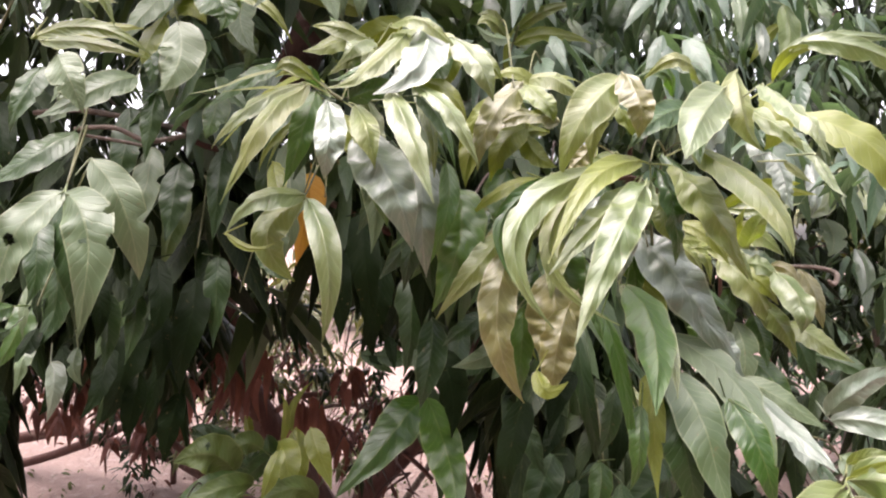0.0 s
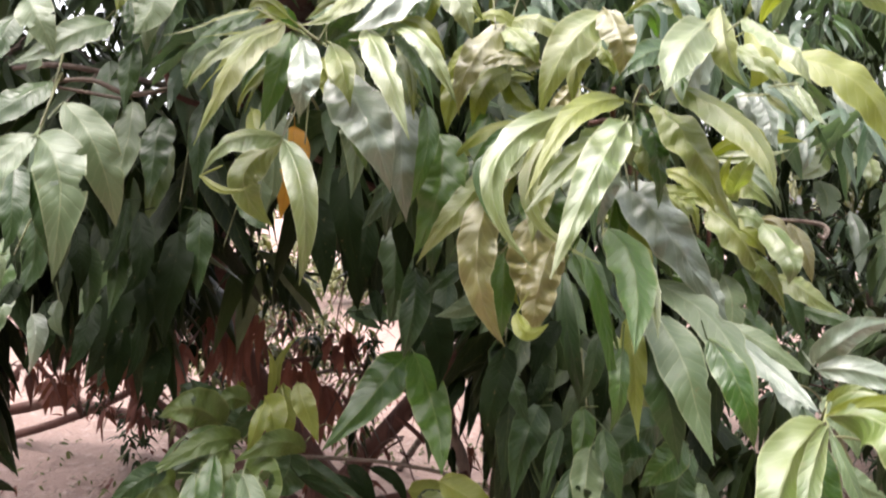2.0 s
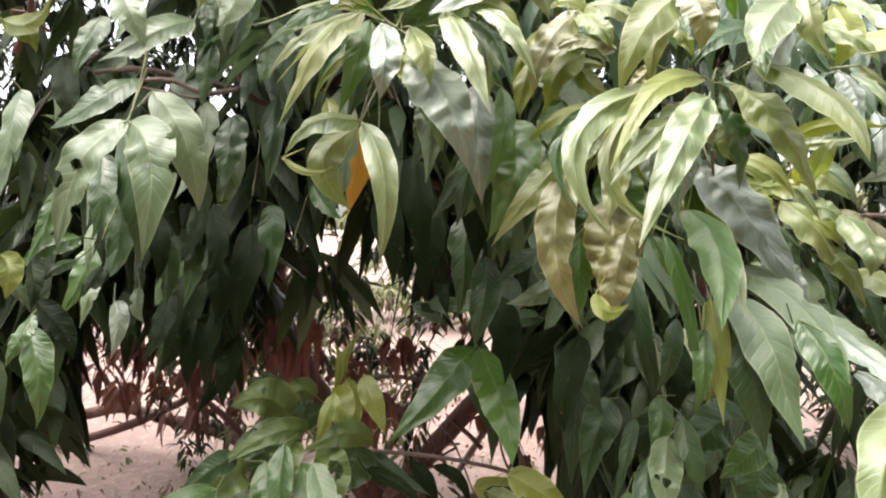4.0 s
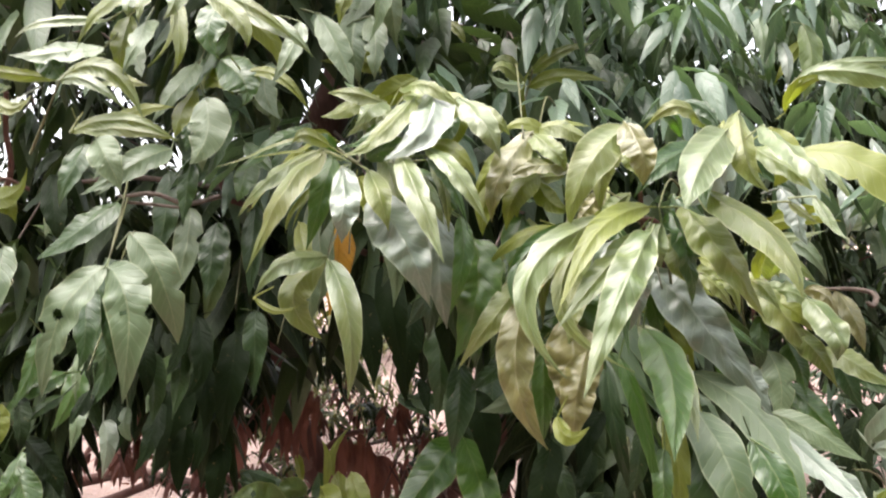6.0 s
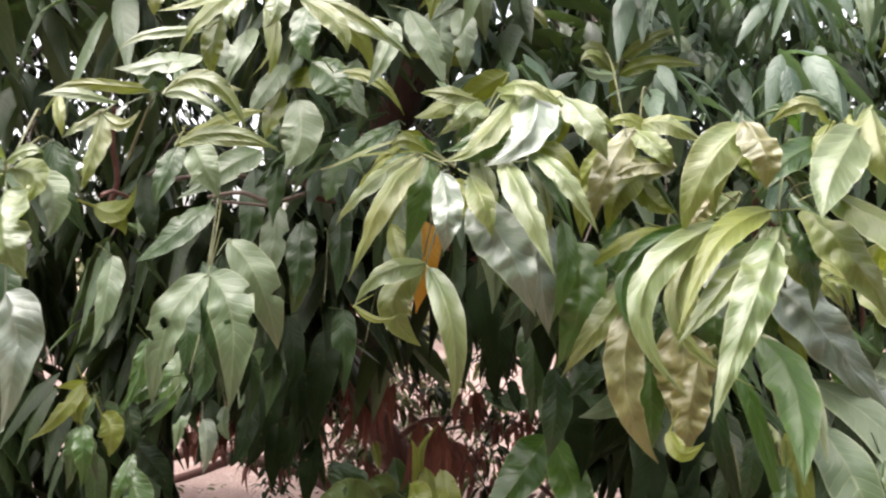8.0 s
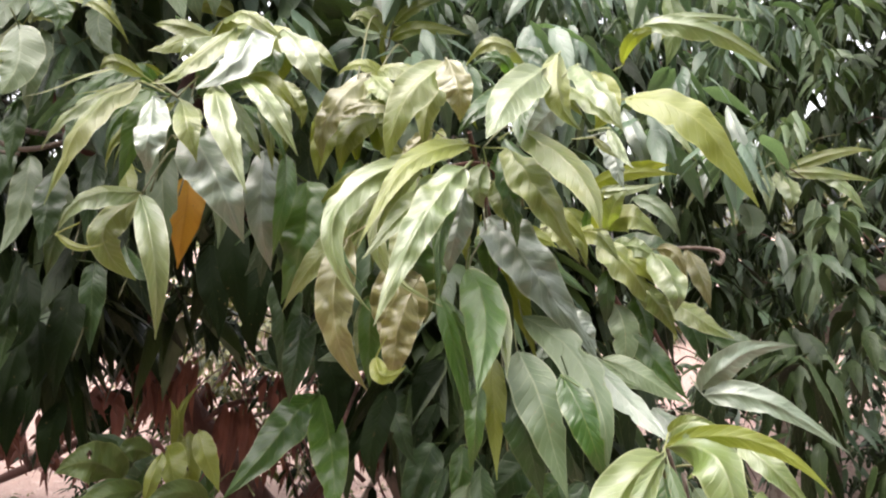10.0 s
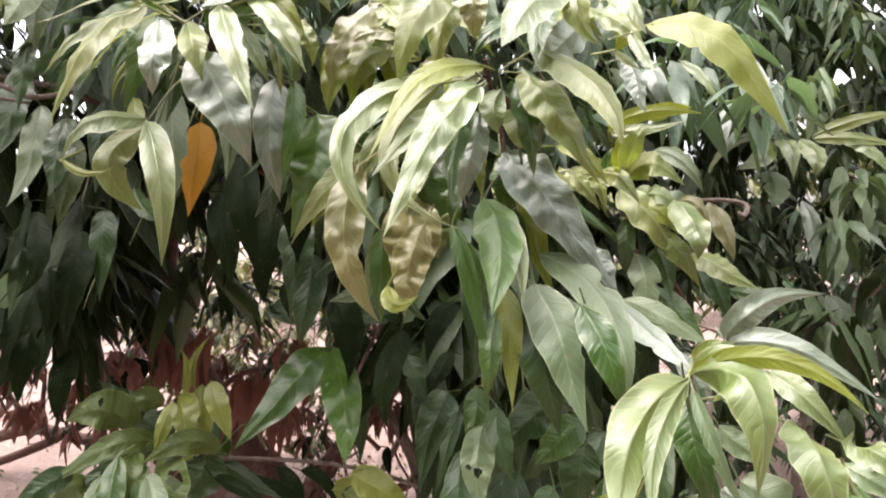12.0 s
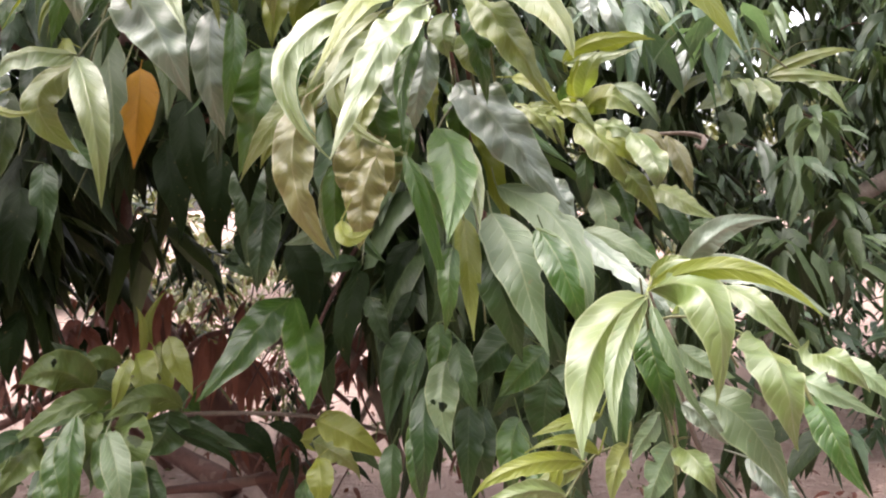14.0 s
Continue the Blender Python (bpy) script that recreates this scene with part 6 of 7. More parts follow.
shoot((-0.756, 0.825, 1.886), (-0.893, 1.062, 2.013))
leaf((-0.727, 0.790, 1.860), (-0.683, 0.728, 1.805), (-0.657, 0.734, 1.742), 0.073, 0, 30.45, v, 0, 1.35)
leaf((-0.831, 0.771, 1.873), (-0.760, 0.713, 1.822), (-0.757, 0.715, 1.751), 0.073, -5, 30.45, v, 0, 1.2)
leaf((-0.737, 0.758, 1.845), (-0.725, 0.701, 1.734), (-0.737, 0.701, 1.621), 0.033, 8, 30.45, y, 8, 0.3)
leaf((-0.759, 0.817, 1.723), (-0.714, 0.776, 1.652), (-0.743, 0.773, 1.537), 0.074, 0, 25.2, w, 5, 0.5)
leaf((-0.849, 0.843, 1.609), (-0.823, 0.829, 1.570), (-0.825, 0.829, 1.517), 0.043, 0, 15, s, 0, 0.2)
leaf((-0.715, 0.988, 1.764), (-0.705, 0.950, 1.690), (-0.724, 0.948, 1.617), 0.049, 5, 14, s, 0, 0.2)
leaf((-0.748, 0.816, 1.901), (-0.747, 0.775, 1.920), (-0.782, 0.778, 1.946), 0.028, 20, 30.45, v, 0, 0.3)
leaf((-0.757, 0.824, 1.900), (-0.700, 0.794, 1.911), (-0.679, 0.808, 1.910), 0.025, -10, 30.45, v, 0, 0.3)
leaf((-0.748, 0.826, 1.892), (-0.690, 0.797, 1.875), (-0.710, 0.794, 1.836), 0.046, 0, 28, y, 0, 0.3)
leaf((-0.726, 0.881, 1.937), (-0.703, 0.866, 1.866), (-0.666, 0.874, 1.791), 0.042, -5, 18, o, 0, 0.4)
leaf((-0.718, 0.842, 1.886), (-0.679, 0.820, 1.838), (-0.696, 0.818, 1.790), 0.048, 0, 18, s, 0, 0.3)
leaf((-0.750, 0.806, 1.890), (-0.770, 0.751, 1.902), (-0.832, 0.750, 1.886), 0.037, 15, 16, s, 0, 0.2)
leaf((-0.755, 0.815, 1.883), (-0.790, 0.778, 1.878), (-0.844, 0.768, 1.877), 0.016, 15, 30.45, y, 0, 0.1)
leaf((-0.620, 0.879, 1.984), (-0.649, 0.833, 1.991), (-0.709, 0.832, 1.994), 0.021, 15, 30.45, v, 0, 0.1)
leaf((-0.628, 0.857, 1.970), (-0.627, 0.828, 1.908), (-0.650, 0.825, 1.858), 0.034, 5, 32.9, y, 0, 0.45)
leaf((-0.648, 0.874, 1.966), (-0.663, 0.851, 1.950), (-0.685, 0.848, 1.933), 0.025, 15, 28, y, 0, 0.3)
leaf((-0.680, 0.901, 1.841), (-0.628, 0.880, 1.830), (-0.593, 0.886, 1.864), 0.035, 0, 15, l, 0, 0.1)
leaf((-0.677, 0.912, 1.835), (-0.635, 0.889, 1.820), (-0.626, 0.892, 1.794), 0.032, 0, 15, l, 0, 0.1)
leaf((-0.708, 0.872, 2.002), (-0.687, 0.847, 1.964), (-0.683, 0.848, 1.935), 0.020, 0, 20, l, 0, 0.1)
leaf((-0.631, 0.857, 1.970), (-0.595, 0.844, 1.946), (-0.567, 0.848, 1.965), 0.021, 0, 32.9, y, 0, 0.3)
leaf((-0.857, 0.799, 1.730), (-0.837, 0.763, 1.678), (-0.842, 0.763, 1.606), 0.039, 5, 15, s, 0, 0.2)
leaf((-0.839, 0.866, 1.601), (-0.855, 0.822, 1.580), (-0.901, 0.815, 1.527), 0.050, 8, 15, s, 0, 0.2)
leaf((-0.744, 0.945, 1.568), (-0.762, 0.912, 1.528), (-0.800, 0.906, 1.490), 0.032, 8, 20, l, 0, 0.2)
leaf((-0.739, 0.946, 1.552), (-0.745, 0.925, 1.532), (-0.734, 0.928, 1.509), 0.036, 0, 20, l, 0, 0.2)
leaf((-0.720, 0.950, 1.517), (-0.695, 0.935, 1.494), (-0.702, 0.935, 1.455), 0.047, 0, 20, l, 0, 0.2)
leaf((-0.713, 1.072, 1.618), (-0.719, 1.052, 1.561), (-0.746, 1.048, 1.491), 0.040, 5, 15, g, 0, 0.3)
leaf((-0.882, 0.916, 1.759), (-0.873, 0.879, 1.655), (-0.912, 0.874, 1.533), 0.053, 0, 15, o, 0, 0.2)

shoot((-0.591, 1.072, 1.741), (-0.711, 1.353, 1.863))
leaf((-0.582, 1.044, 1.727), (-0.627, 0.986, 1.646), (-0.653, 0.983, 1.522), 0.072, 8, 10, s, 3, 0.1, [(0.6, 0.9, 0.05, 0.35), (0.47, 0.15, 0.04, 0.25), (0.75, -1, 0.04, 0.4)])
leaf((-0.578, 1.044, 1.725), (-0.514, 0.986, 1.656), (-0.531, 0.986, 1.512), 0.077, -4, 10, s, 3, 0.1, [(0.5, 0.25, 0.022, 0.2), (0.33, -1, 0.03, 0.3), (0.53, -1, 0.04, 0.35)])
leaf((-0.568, 1.096, 1.783), (-0.499, 1.070, 1.700), (-0.485, 1.095, 1.587), 0.070, -10, 12, s, 3, 0.1)

shoot((-0.438, 0.991, 2.169), (-0.513, 1.278, 2.363))
leaf((-0.448, 0.969, 2.171), (-0.486, 0.922, 2.141), (-0.563, 0.918, 2.112), 0.036, 15, 20.7, l, 5, 0.2)
leaf((-0.451, 0.988, 2.172), (-0.512, 0.947, 2.125), (-0.567, 0.949, 2.058), 0.041, 12, 20.7, l, 5, 0.2)
leaf((-0.453, 1.008, 2.190), (-0.501, 0.959, 2.184), (-0.571, 0.966, 2.150), 0.036, 15, 20.7, l, 0, 0.2)
leaf((-0.413, 0.975, 2.161), (-0.439, 0.930, 2.154), (-0.506, 0.927, 2.165), 0.022, 15, 30.45, v, 0, 0.3)
leaf((-0.447, 0.929, 2.139), (-0.446, 0.889, 2.105), (-0.451, 0.889, 2.075), 0.028, 0, 31.92, v, 0, 0.45)
leaf((-0.443, 0.930, 2.088), (-0.438, 0.891, 2.047), (-0.464, 0.888, 1.994), 0.040, 5, 21.75, s, 5, 0.3)
leaf((-0.400, 0.937, 2.153), (-0.379, 0.891, 2.108), (-0.396, 0.899, 2.077), 0.041, 0, 32.9, v, 0, 0.45)
leaf((-0.410, 0.936, 2.134), (-0.390, 0.900, 2.062), (-0.425, 0.895, 2.008), 0.010, 0, 23.5, l, 0, 0)
leaf((-0.528, 0.975, 2.108), (-0.582, 0.925, 2.095), (-0.657, 0.931, 2.078), 0.025, 15, 30.45, v, 5, 0.1)
leaf((-0.557, 1.011, 2.078), (-0.603, 0.962, 2.058), (-0.659, 0.952, 2.045), 0.049, 10, 15, s, 0, 0.2)
leaf((-0.565, 0.909, 2.001), (-0.482, 0.884, 2.007), (-0.437, 0.904, 1.939), 0.033, -5, 30.45, y, 5, 0.1)
leaf((-0.555, 0.891, 1.995), (-0.492, 0.862, 1.983), (-0.445, 0.872, 1.944), 0.021, -8, 31.92, v, 0, 0.1)
leaf((-0.548, 0.904, 1.923), (-0.456, 0.880, 1.932), (-0.389, 0.903, 1.903), 0.028, -5, 30.45, y, 5, 0.3)
leaf((-0.379, 0.982, 2.146), (-0.318, 0.954, 2.098), (-0.301, 0.958, 2.051), 0.034, -8, 30.45, y, 0, 0.3)
leaf((-0.336, 1.031, 2.135), (-0.263, 0.995, 2.092), (-0.219, 1.014, 2.048), 0.035, -12, 30.45, v, 5, 0.3)
leaf((-0.384, 1.001, 2.158), (-0.305, 0.976, 2.120), (-0.239, 0.999, 2.067), 0.030, -12, 30.45, y, 5, 0.3)
leaf((-0.320, 1.064, 2.168), (-0.271, 1.042, 2.175), (-0.245, 1.047, 2.191), 0.017, 0, 30.45, y, 0, 0.1)
leaf((-0.263, 1.106, 2.137), (-0.269, 1.075, 2.081), (-0.301, 1.070, 2.022), 0.040, 5, 20, s, 0, 0.2)
leaf((-0.205, 1.389, 2.253), (-0.217, 1.337, 2.167), (-0.201, 1.342, 2.083), 0.083, 0, 14, s, 4, 0.2)
leaf((-0.172, 1.423, 2.366), (-0.195, 1.380, 2.285), (-0.229, 1.375, 2.210), 0.074, 5, 14, s, 4, 0.2)
leaf((-0.379, 1.146, 2.067), (-0.299, 1.121, 2.045), (-0.258, 1.130, 1.984), 0.024, -8, 20.7, l, 0, 0.1)
leaf((-0.425, 1.158, 2.094), (-0.370, 1.128, 2.044), (-0.374, 1.128, 2.003), 0.071, 0, 18, g, 0, 0.45)
leaf((-0.468, 1.191, 2.035), (-0.452, 1.155, 1.959), (-0.482, 1.150, 1.905), 0.079, 0, 14, s, 0, 0.2)
leaf((-0.632, 0.977, 2.075), (-0.611, 0.961, 2.038), (-0.595, 0.964, 2.017), 0.053, 0, 15, g, 0, 0.3)
leaf((-0.632, 1.111, 1.953), (-0.598, 1.088, 1.907), (-0.578, 1.093, 1.854), 0.061, 0, 14, s, 0, 0.2)
leaf((-0.394, 1.101, 2.177), (-0.404, 1.059, 2.116), (-0.391, 1.063, 2.068), 0.058, 0, 20, g, 0, 0.45)

shoot((1.786, 2.837, 1.914), (2.202, 3.130, 2.115))
leaf((1.617, 2.782, 1.930), (1.398, 2.713, 1.883), (1.285, 2.699, 1.723), 0.040, 15, 25.2, y, 0, 0.1)
leaf((1.570, 2.781, 1.909), (1.510, 2.690, 1.828), (1.408, 2.702, 1.781), 0.089, 8, 28, v, 0, 0.2)
leaf((1.616, 2.780, 1.912), (1.615, 2.676, 1.849), (1.605, 2.664, 1.730), 0.088, 0, 30.8, v, 0, 0.2)
leaf((1.703, 2.778, 1.904), (1.714, 2.686, 1.829), (1.706, 2.677, 1.741), 0.102, 0, 30.8, v, 0, 0.2)
leaf((1.753, 2.776, 1.902), (1.885, 2.717, 1.897), (2.089, 2.735, 1.857), 0.058, 0, 28, y, 0, 0.1)
leaf((1.867, 2.773, 1.897), (1.945, 2.696, 1.839), (2.026, 2.696, 1.731), 0.071, -10, 28, v, 0, 0.1)
leaf((1.791, 2.847, 1.922), (1.944, 2.780, 1.981), (2.151, 2.777, 2.000), 0.059, 0, 28, y, 0, 0.1)
leaf((1.598, 2.836, 1.783), (1.593, 2.757, 1.692), (1.568, 2.751, 1.627), 0.114, 0, 15, s, 0, 0.2)
leaf((1.948, 2.900, 1.800), (1.878, 2.816, 1.651), (1.853, 2.801, 1.507), 0.080, 0, 15, s, 0, 0.2)
leaf((1.862, 2.879, 1.589), (1.879, 2.794, 1.441), (1.820, 2.777, 1.275), 0.070, 0, 15, s, 0, 0.2)
leaf((1.805, 2.958, 1.662), (1.805, 2.875, 1.538), (1.791, 2.860, 1.391), 0.082, 0, 21, w, 0, 0.2)
leaf((2.027, 2.892, 1.745), (2.005, 2.812, 1.646), (1.985, 2.798, 1.507), 0.084, 0, 15, s, 0, 0.2)
leaf((0.721, 1.640, 1.964), (0.739, 1.579, 1.873), (0.759, 1.571, 1.801), 0.051, 0, 28, w, 0, 0.3)
leaf((1.039, 1.928, 1.909), (1.026, 1.869, 1.823), (1.012, 1.862, 1.750), 0.052, 0, 28, w, 0, 0.3)
leaf((1.069, 1.837, 2.006), (1.082, 1.774, 1.890), (1.121, 1.763, 1.788), 0.043, 0, 25.2, w, 0, 0.3)
leaf((0.765, 1.534, 1.925), (0.801, 1.488, 1.874), (0.837, 1.479, 1.806), 0.029, -8, 30.8, v, 0, 0.2)
leaf((0.152, 1.612, 2.039), (0.139, 1.588, 2.114), (0.166, 1.592, 2.166), 0.013, 0, 10, l, 0, 0)
leaf((0.166, 1.612, 2.164), (0.226, 1.572, 2.197), (0.316, 1.598, 2.226), 0.031, 12, 28, y, 0, 0.1)
leaf((0.157, 1.611, 2.129), (0.237, 1.575, 2.143), (0.347, 1.606, 2.136), 0.039, 10, 22, l, 0, 0.2)
leaf((0.148, 1.610, 2.132), (0.100, 1.559, 2.166), (0.068, 1.554, 2.151), 0.047, 12, 30.8, y, 0, 0.2)
leaf((1.183, 3.257, 2.477), (1.075, 3.164, 2.623), (0.853, 3.125, 2.495), 0.088, 10, 16, o, 0, 0.3)
leaf((1.327, 3.280, 2.724), (1.149, 3.178, 2.658), (1.070, 3.166, 2.476), 0.084, 8, 16, o, 0, 0.3)
leaf((1.134, 3.382, 2.828), (1.004, 3.290, 2.718), (0.899, 3.272, 2.606), 0.082, 8, 16, s, 0, 0.3)
leaf((0.513, 2.986, 2.825), (0.360, 2.888, 2.769), (0.242, 2.867, 2.691), 0.103, 10, 16, g, 0, 0.2)
leaf((0.689, 3.158, 2.870), (0.863, 3.122, 2.765), (0.958, 3.141, 2.713), 0.098, -10, 16, g, 0, 0.2)
leaf((0.749, 3.323, 2.157), (0.774, 3.255, 2.301), (0.818, 3.260, 2.454), 0.077, 0, 15, o, 0, 0.2)

shoot((0.177, 1.163, 1.696), (0.232, 1.378, 1.796))
leaf((0.127, 1.227, 1.792), (0.094, 1.175, 1.749), (0.043, 1.183, 1.710), 0.048, 12, 18, l, 5, 0.2)
leaf((0.182, 1.119, 1.623), (0.180, 1.066, 1.542), (0.167, 1.072, 1.471), 0.097, 0, 28, p, 8, 1.8)
leaf((0.170, 1.145, 1.740), (0.128, 1.092, 1.694), (0.100, 1.099, 1.620), 0.044, 10, 30.8, y, 8, 0.8)
leaf((0.120, 1.163, 1.698), (0.087, 1.120, 1.649), (0.077, 1.116, 1.558), 0.055, 10, 30.8, p, 8, 1.2)
leaf((0.221, 1.176, 1.762), (0.198, 1.123, 1.709), (0.178, 1.120, 1.646), 0.051, 8, 30.8, y, 5, 0.8)
leaf((0.092, 1.221, 1.656), (0.038, 1.179, 1.611), (0.013, 1.176, 1.564), 0.035, 12, 20, l, 0, 0.2)
leaf((0.231, 1.181, 1.649), (0.240, 1.148, 1.590), (0.229, 1.145, 1.525), 0.056, 0, 20, lush, 0, 0.6)
leaf((0.086, 1.253, 1.920), (0.051, 1.209, 1.841), (0.039, 1.205, 1.763), 0.059, 5, 20, l, 5, 0.4)
leaf((0.139, 1.233, 1.922), (0.104, 1.180, 1.852), (0.083, 1.177, 1.795), 0.057, 5, 28, y, 5, 0.8)
leaf((0.388, 1.421, 1.626), (0.441, 1.382, 1.657), (0.497, 1.381, 1.633), 0.056, 0, 18, l, 0, 0.2)
leaf((0.114, 1.198, 1.795), (0.098, 1.156, 1.733), (0.114, 1.155, 1.676), 0.054, 0, 20, lush, 0, 0.5)
leaf((0.207, 1.145, 1.697), (0.186, 1.094, 1.642), (0.178, 1.092, 1.587), 0.046, 5, 35, y, 5, 0.6)
leaf((0.256, 1.116, 1.745), (0.235, 1.075, 1.688), (0.241, 1.073, 1.635), 0.050, 0, 30.8, w, 5, 1.2)
leaf((0.367, 1.116, 1.757), (0.351, 1.075, 1.718), (0.365, 1.074, 1.674), 0.045, 0, 33.6, y, 0, 0.8)
leaf((0.450, 1.294, 1.711), (0.489, 1.254, 1.690), (0.532, 1.252, 1.634), 0.035, -5, 22, l, 0, 0.2)
leaf((0.544, 1.393, 1.663), (0.581, 1.343, 1.654), (0.616, 1.341, 1.599), 0.049, -5, 30.8, y, 0, 0.4)
leaf((0.580, 1.293, 1.666), (0.582, 1.254, 1.709), (0.612, 1.254, 1.741), 0.042, 0, 28, y, 0, 0.4)
leaf((0.182, 1.158, 1.621), (0.209, 1.116, 1.563), (0.224, 1.121, 1.507), 0.085, 2, 30.8, y, 3, 1.8)
leaf((0.182, 1.241, 1.618), (0.161, 1.199, 1.558), (0.135, 1.205, 1.508), 0.068, 10, 30.8, g, 11, 1.8)
leaf((0.170, 1.184, 1.739), (0.144, 1.132, 1.683), (0.138, 1.138, 1.604), 0.031, -15, 33.9, y, 4, 0.8)
leaf((0.170, 1.259, 1.735), (0.122, 1.214, 1.708), (0.078, 1.220, 1.655), 0.032, 7, 33.9, l, 0, 0.8)
leaf((0.221, 1.232, 1.760), (0.191, 1.187, 1.719), (0.163, 1.184, 1.669), 0.039, 31, 33.9, y, 12, 0.8)
leaf((0.220, 1.282, 1.758), (0.215, 1.245, 1.717), (0.212, 1.242, 1.669), 0.036, -8, 33.9, g, 9, 0.8)
leaf((0.231, 1.301, 1.643), (0.226, 1.269, 1.586), (0.201, 1.266, 1.526), 0.047, -9, 22, g, -3, 0.6)
leaf((0.139, 1.360, 1.917), (0.098, 1.322, 1.877), (0.070, 1.321, 1.844), 0.035, 23, 30.8, g, -2, 0.8)
leaf((0.115, 1.262, 1.793), (0.092, 1.232, 1.752), (0.093, 1.230, 1.709), 0.047, -1, 22, g, 3, 0.5)
leaf((0.208, 1.206, 1.696), (0.210, 1.163, 1.645), (0.223, 1.161, 1.599), 0.034, 25, 38.5, y, 4, 0.6)
leaf((0.257, 1.261, 1.741), (0.252, 1.227, 1.692), (0.268, 1.226, 1.651), 0.040, 19, 33.9, l, 6, 1.2)
leaf((0.368, 1.187, 1.755), (0.360, 1.151, 1.719), (0.381, 1.150, 1.683), 0.029, -1, 37, g, -5, 0.8)
leaf((0.544, 1.457, 1.661), (0.581, 1.408, 1.664), (0.631, 1.407, 1.625), 0.041, -16, 33.9, y, -2, 0.4)
leaf((0.544, 1.499, 1.660), (0.569, 1.456, 1.640), (0.576, 1.454, 1.586), 0.042, -29, 33.9, l, 6, 0.4)
leaf((0.580, 1.345, 1.665), (0.567, 1.307, 1.704), (0.582, 1.307, 1.745), 0.027, -7, 30.8, l, 2, 0.4)
leaf((0.581, 1.437, 1.663), (0.572, 1.410, 1.691), (0.584, 1.410, 1.720), 0.025, 6, 30.8, g, 6, 0.4)

shoot((-0.707, 1.455, 1.976), (-0.687, 1.810, 2.186))
leaf((-0.533, 1.387, 2.089), (-0.537, 1.345, 2.001), (-0.551, 1.353, 1.916), 0.069, 0, 14, s, 4, 0.2)
leaf((-0.602, 1.424, 1.954), (-0.604, 1.403, 1.884), (-0.611, 1.401, 1.807), 0.049, 0, 14, o, 0, 0.2)
leaf((-0.726, 1.343, 1.860), (-0.767, 1.281, 1.804), (-0.854, 1.280, 1.742), 0.074, 12, 14, o, 4, 0.2)
leaf((-0.722, 1.405, 1.967), (-0.750, 1.364, 1.921), (-0.792, 1.363, 1.877), 0.068, 8, 14, s, 0, 0.2)
leaf((-0.808, 1.366, 1.989), (-0.816, 1.324, 1.920), (-0.851, 1.323, 1.850), 0.066, 5, 14, o, 0, 0.2)
leaf((-0.466, 1.404, 1.950), (-0.466, 1.372, 1.897), (-0.484, 1.372, 1.856), 0.057, 5, 16, g, 0, 0.3)
leaf((-0.484, 1.502, 1.853), (-0.481, 1.459, 1.760), (-0.485, 1.457, 1.651), 0.056, 0, 16, o, 0, 0.3)
leaf((-0.594, 1.551, 1.823), (-0.593, 1.499, 1.741), (-0.598, 1.497, 1.648), 0.075, 0, 16, o, 0, 0.3)
leaf((-0.555, 1.347, 2.091), (-0.567, 1.306, 2.033), (-0.577, 1.305, 1.985), 0.050, 8, 18, l, 0, 0.2)
leaf((-0.571, 1.408, 2.119), (-0.514, 1.368, 2.117), (-0.479, 1.367, 2.082), 0.056, -8, 18, l, 0, 0.2)
leaf((-0.409, 1.409, 2.158), (-0.413, 1.367, 2.088), (-0.378, 1.365, 2.021), 0.061, 5, 16, s, 4, 0.2)
leaf((-0.460, 1.427, 2.082), (-0.407, 1.406, 2.054), (-0.417, 1.405, 1.996), 0.046, 0, 16, olive, 0, 0.2)
leaf((-0.697, 1.628, 1.866), (-0.692, 1.583, 1.756), (-0.734, 1.577, 1.628), 0.078, 5, 14, s, 0, 0.2)
leaf((-0.647, 1.675, 1.798), (-0.636, 1.620, 1.685), (-0.666, 1.615, 1.580), 0.066, 0, 14, olive, 0, 0.2)
leaf((-0.760, 1.653, 1.965), (-0.751, 1.607, 1.851), (-0.781, 1.602, 1.734), 0.079, 0, 14, o, 0, 0.2)
leaf((-0.588, 1.720, 1.669), (-0.572, 1.665, 1.570), (-0.588, 1.661, 1.475), 0.060, 0, 14, o, 0, 0.2)

shoot((-0.735, 1.318, 1.673), (-0.879, 1.702, 1.814))
leaf((-0.735, 1.216, 1.566), (-0.731, 1.195, 1.523), (-0.732, 1.193, 1.471), 0.022, 0, 15, s, 0, 0.1)
leaf((-0.736, 1.233, 1.464), (-0.731, 1.192, 1.433), (-0.741, 1.191, 1.377), 0.034, 5, 15, s, 0, 0.2)
leaf((-0.687, 1.293, 1.442), (-0.685, 1.272, 1.409), (-0.666, 1.271, 1.376), 0.028, 0, 15, s, 0, 0.1)
leaf((-0.716, 1.278, 1.654), (-0.703, 1.245, 1.549), (-0.727, 1.243, 1.443), 0.075, 5, 14, o, 4, 0.2)
leaf((-0.644, 1.445, 1.535), (-0.636, 1.413, 1.465), (-0.647, 1.411, 1.392), 0.045, 0, 16, o, 0, 0.3)
leaf((-0.483, 1.476, 1.615), (-0.476, 1.444, 1.531), (-0.476, 1.441, 1.427), 0.060, 0, 16, o, 0, 0.3)
leaf((-0.709, 1.350, 1.752), (-0.723, 1.318, 1.652), (-0.786, 1.316, 1.562), 0.055, 8, 14, o, 4, 0.2)
leaf((-0.674, 1.355, 1.540), (-0.651, 1.333, 1.476), (-0.655, 1.331, 1.398), 0.051, 0, 16, o, 0, 0.2)
leaf((-0.738, 1.292, 1.414), (-0.720, 1.271, 1.366), (-0.734, 1.269, 1.302), 0.042, 0, 22.4, w, 0, 0.2)
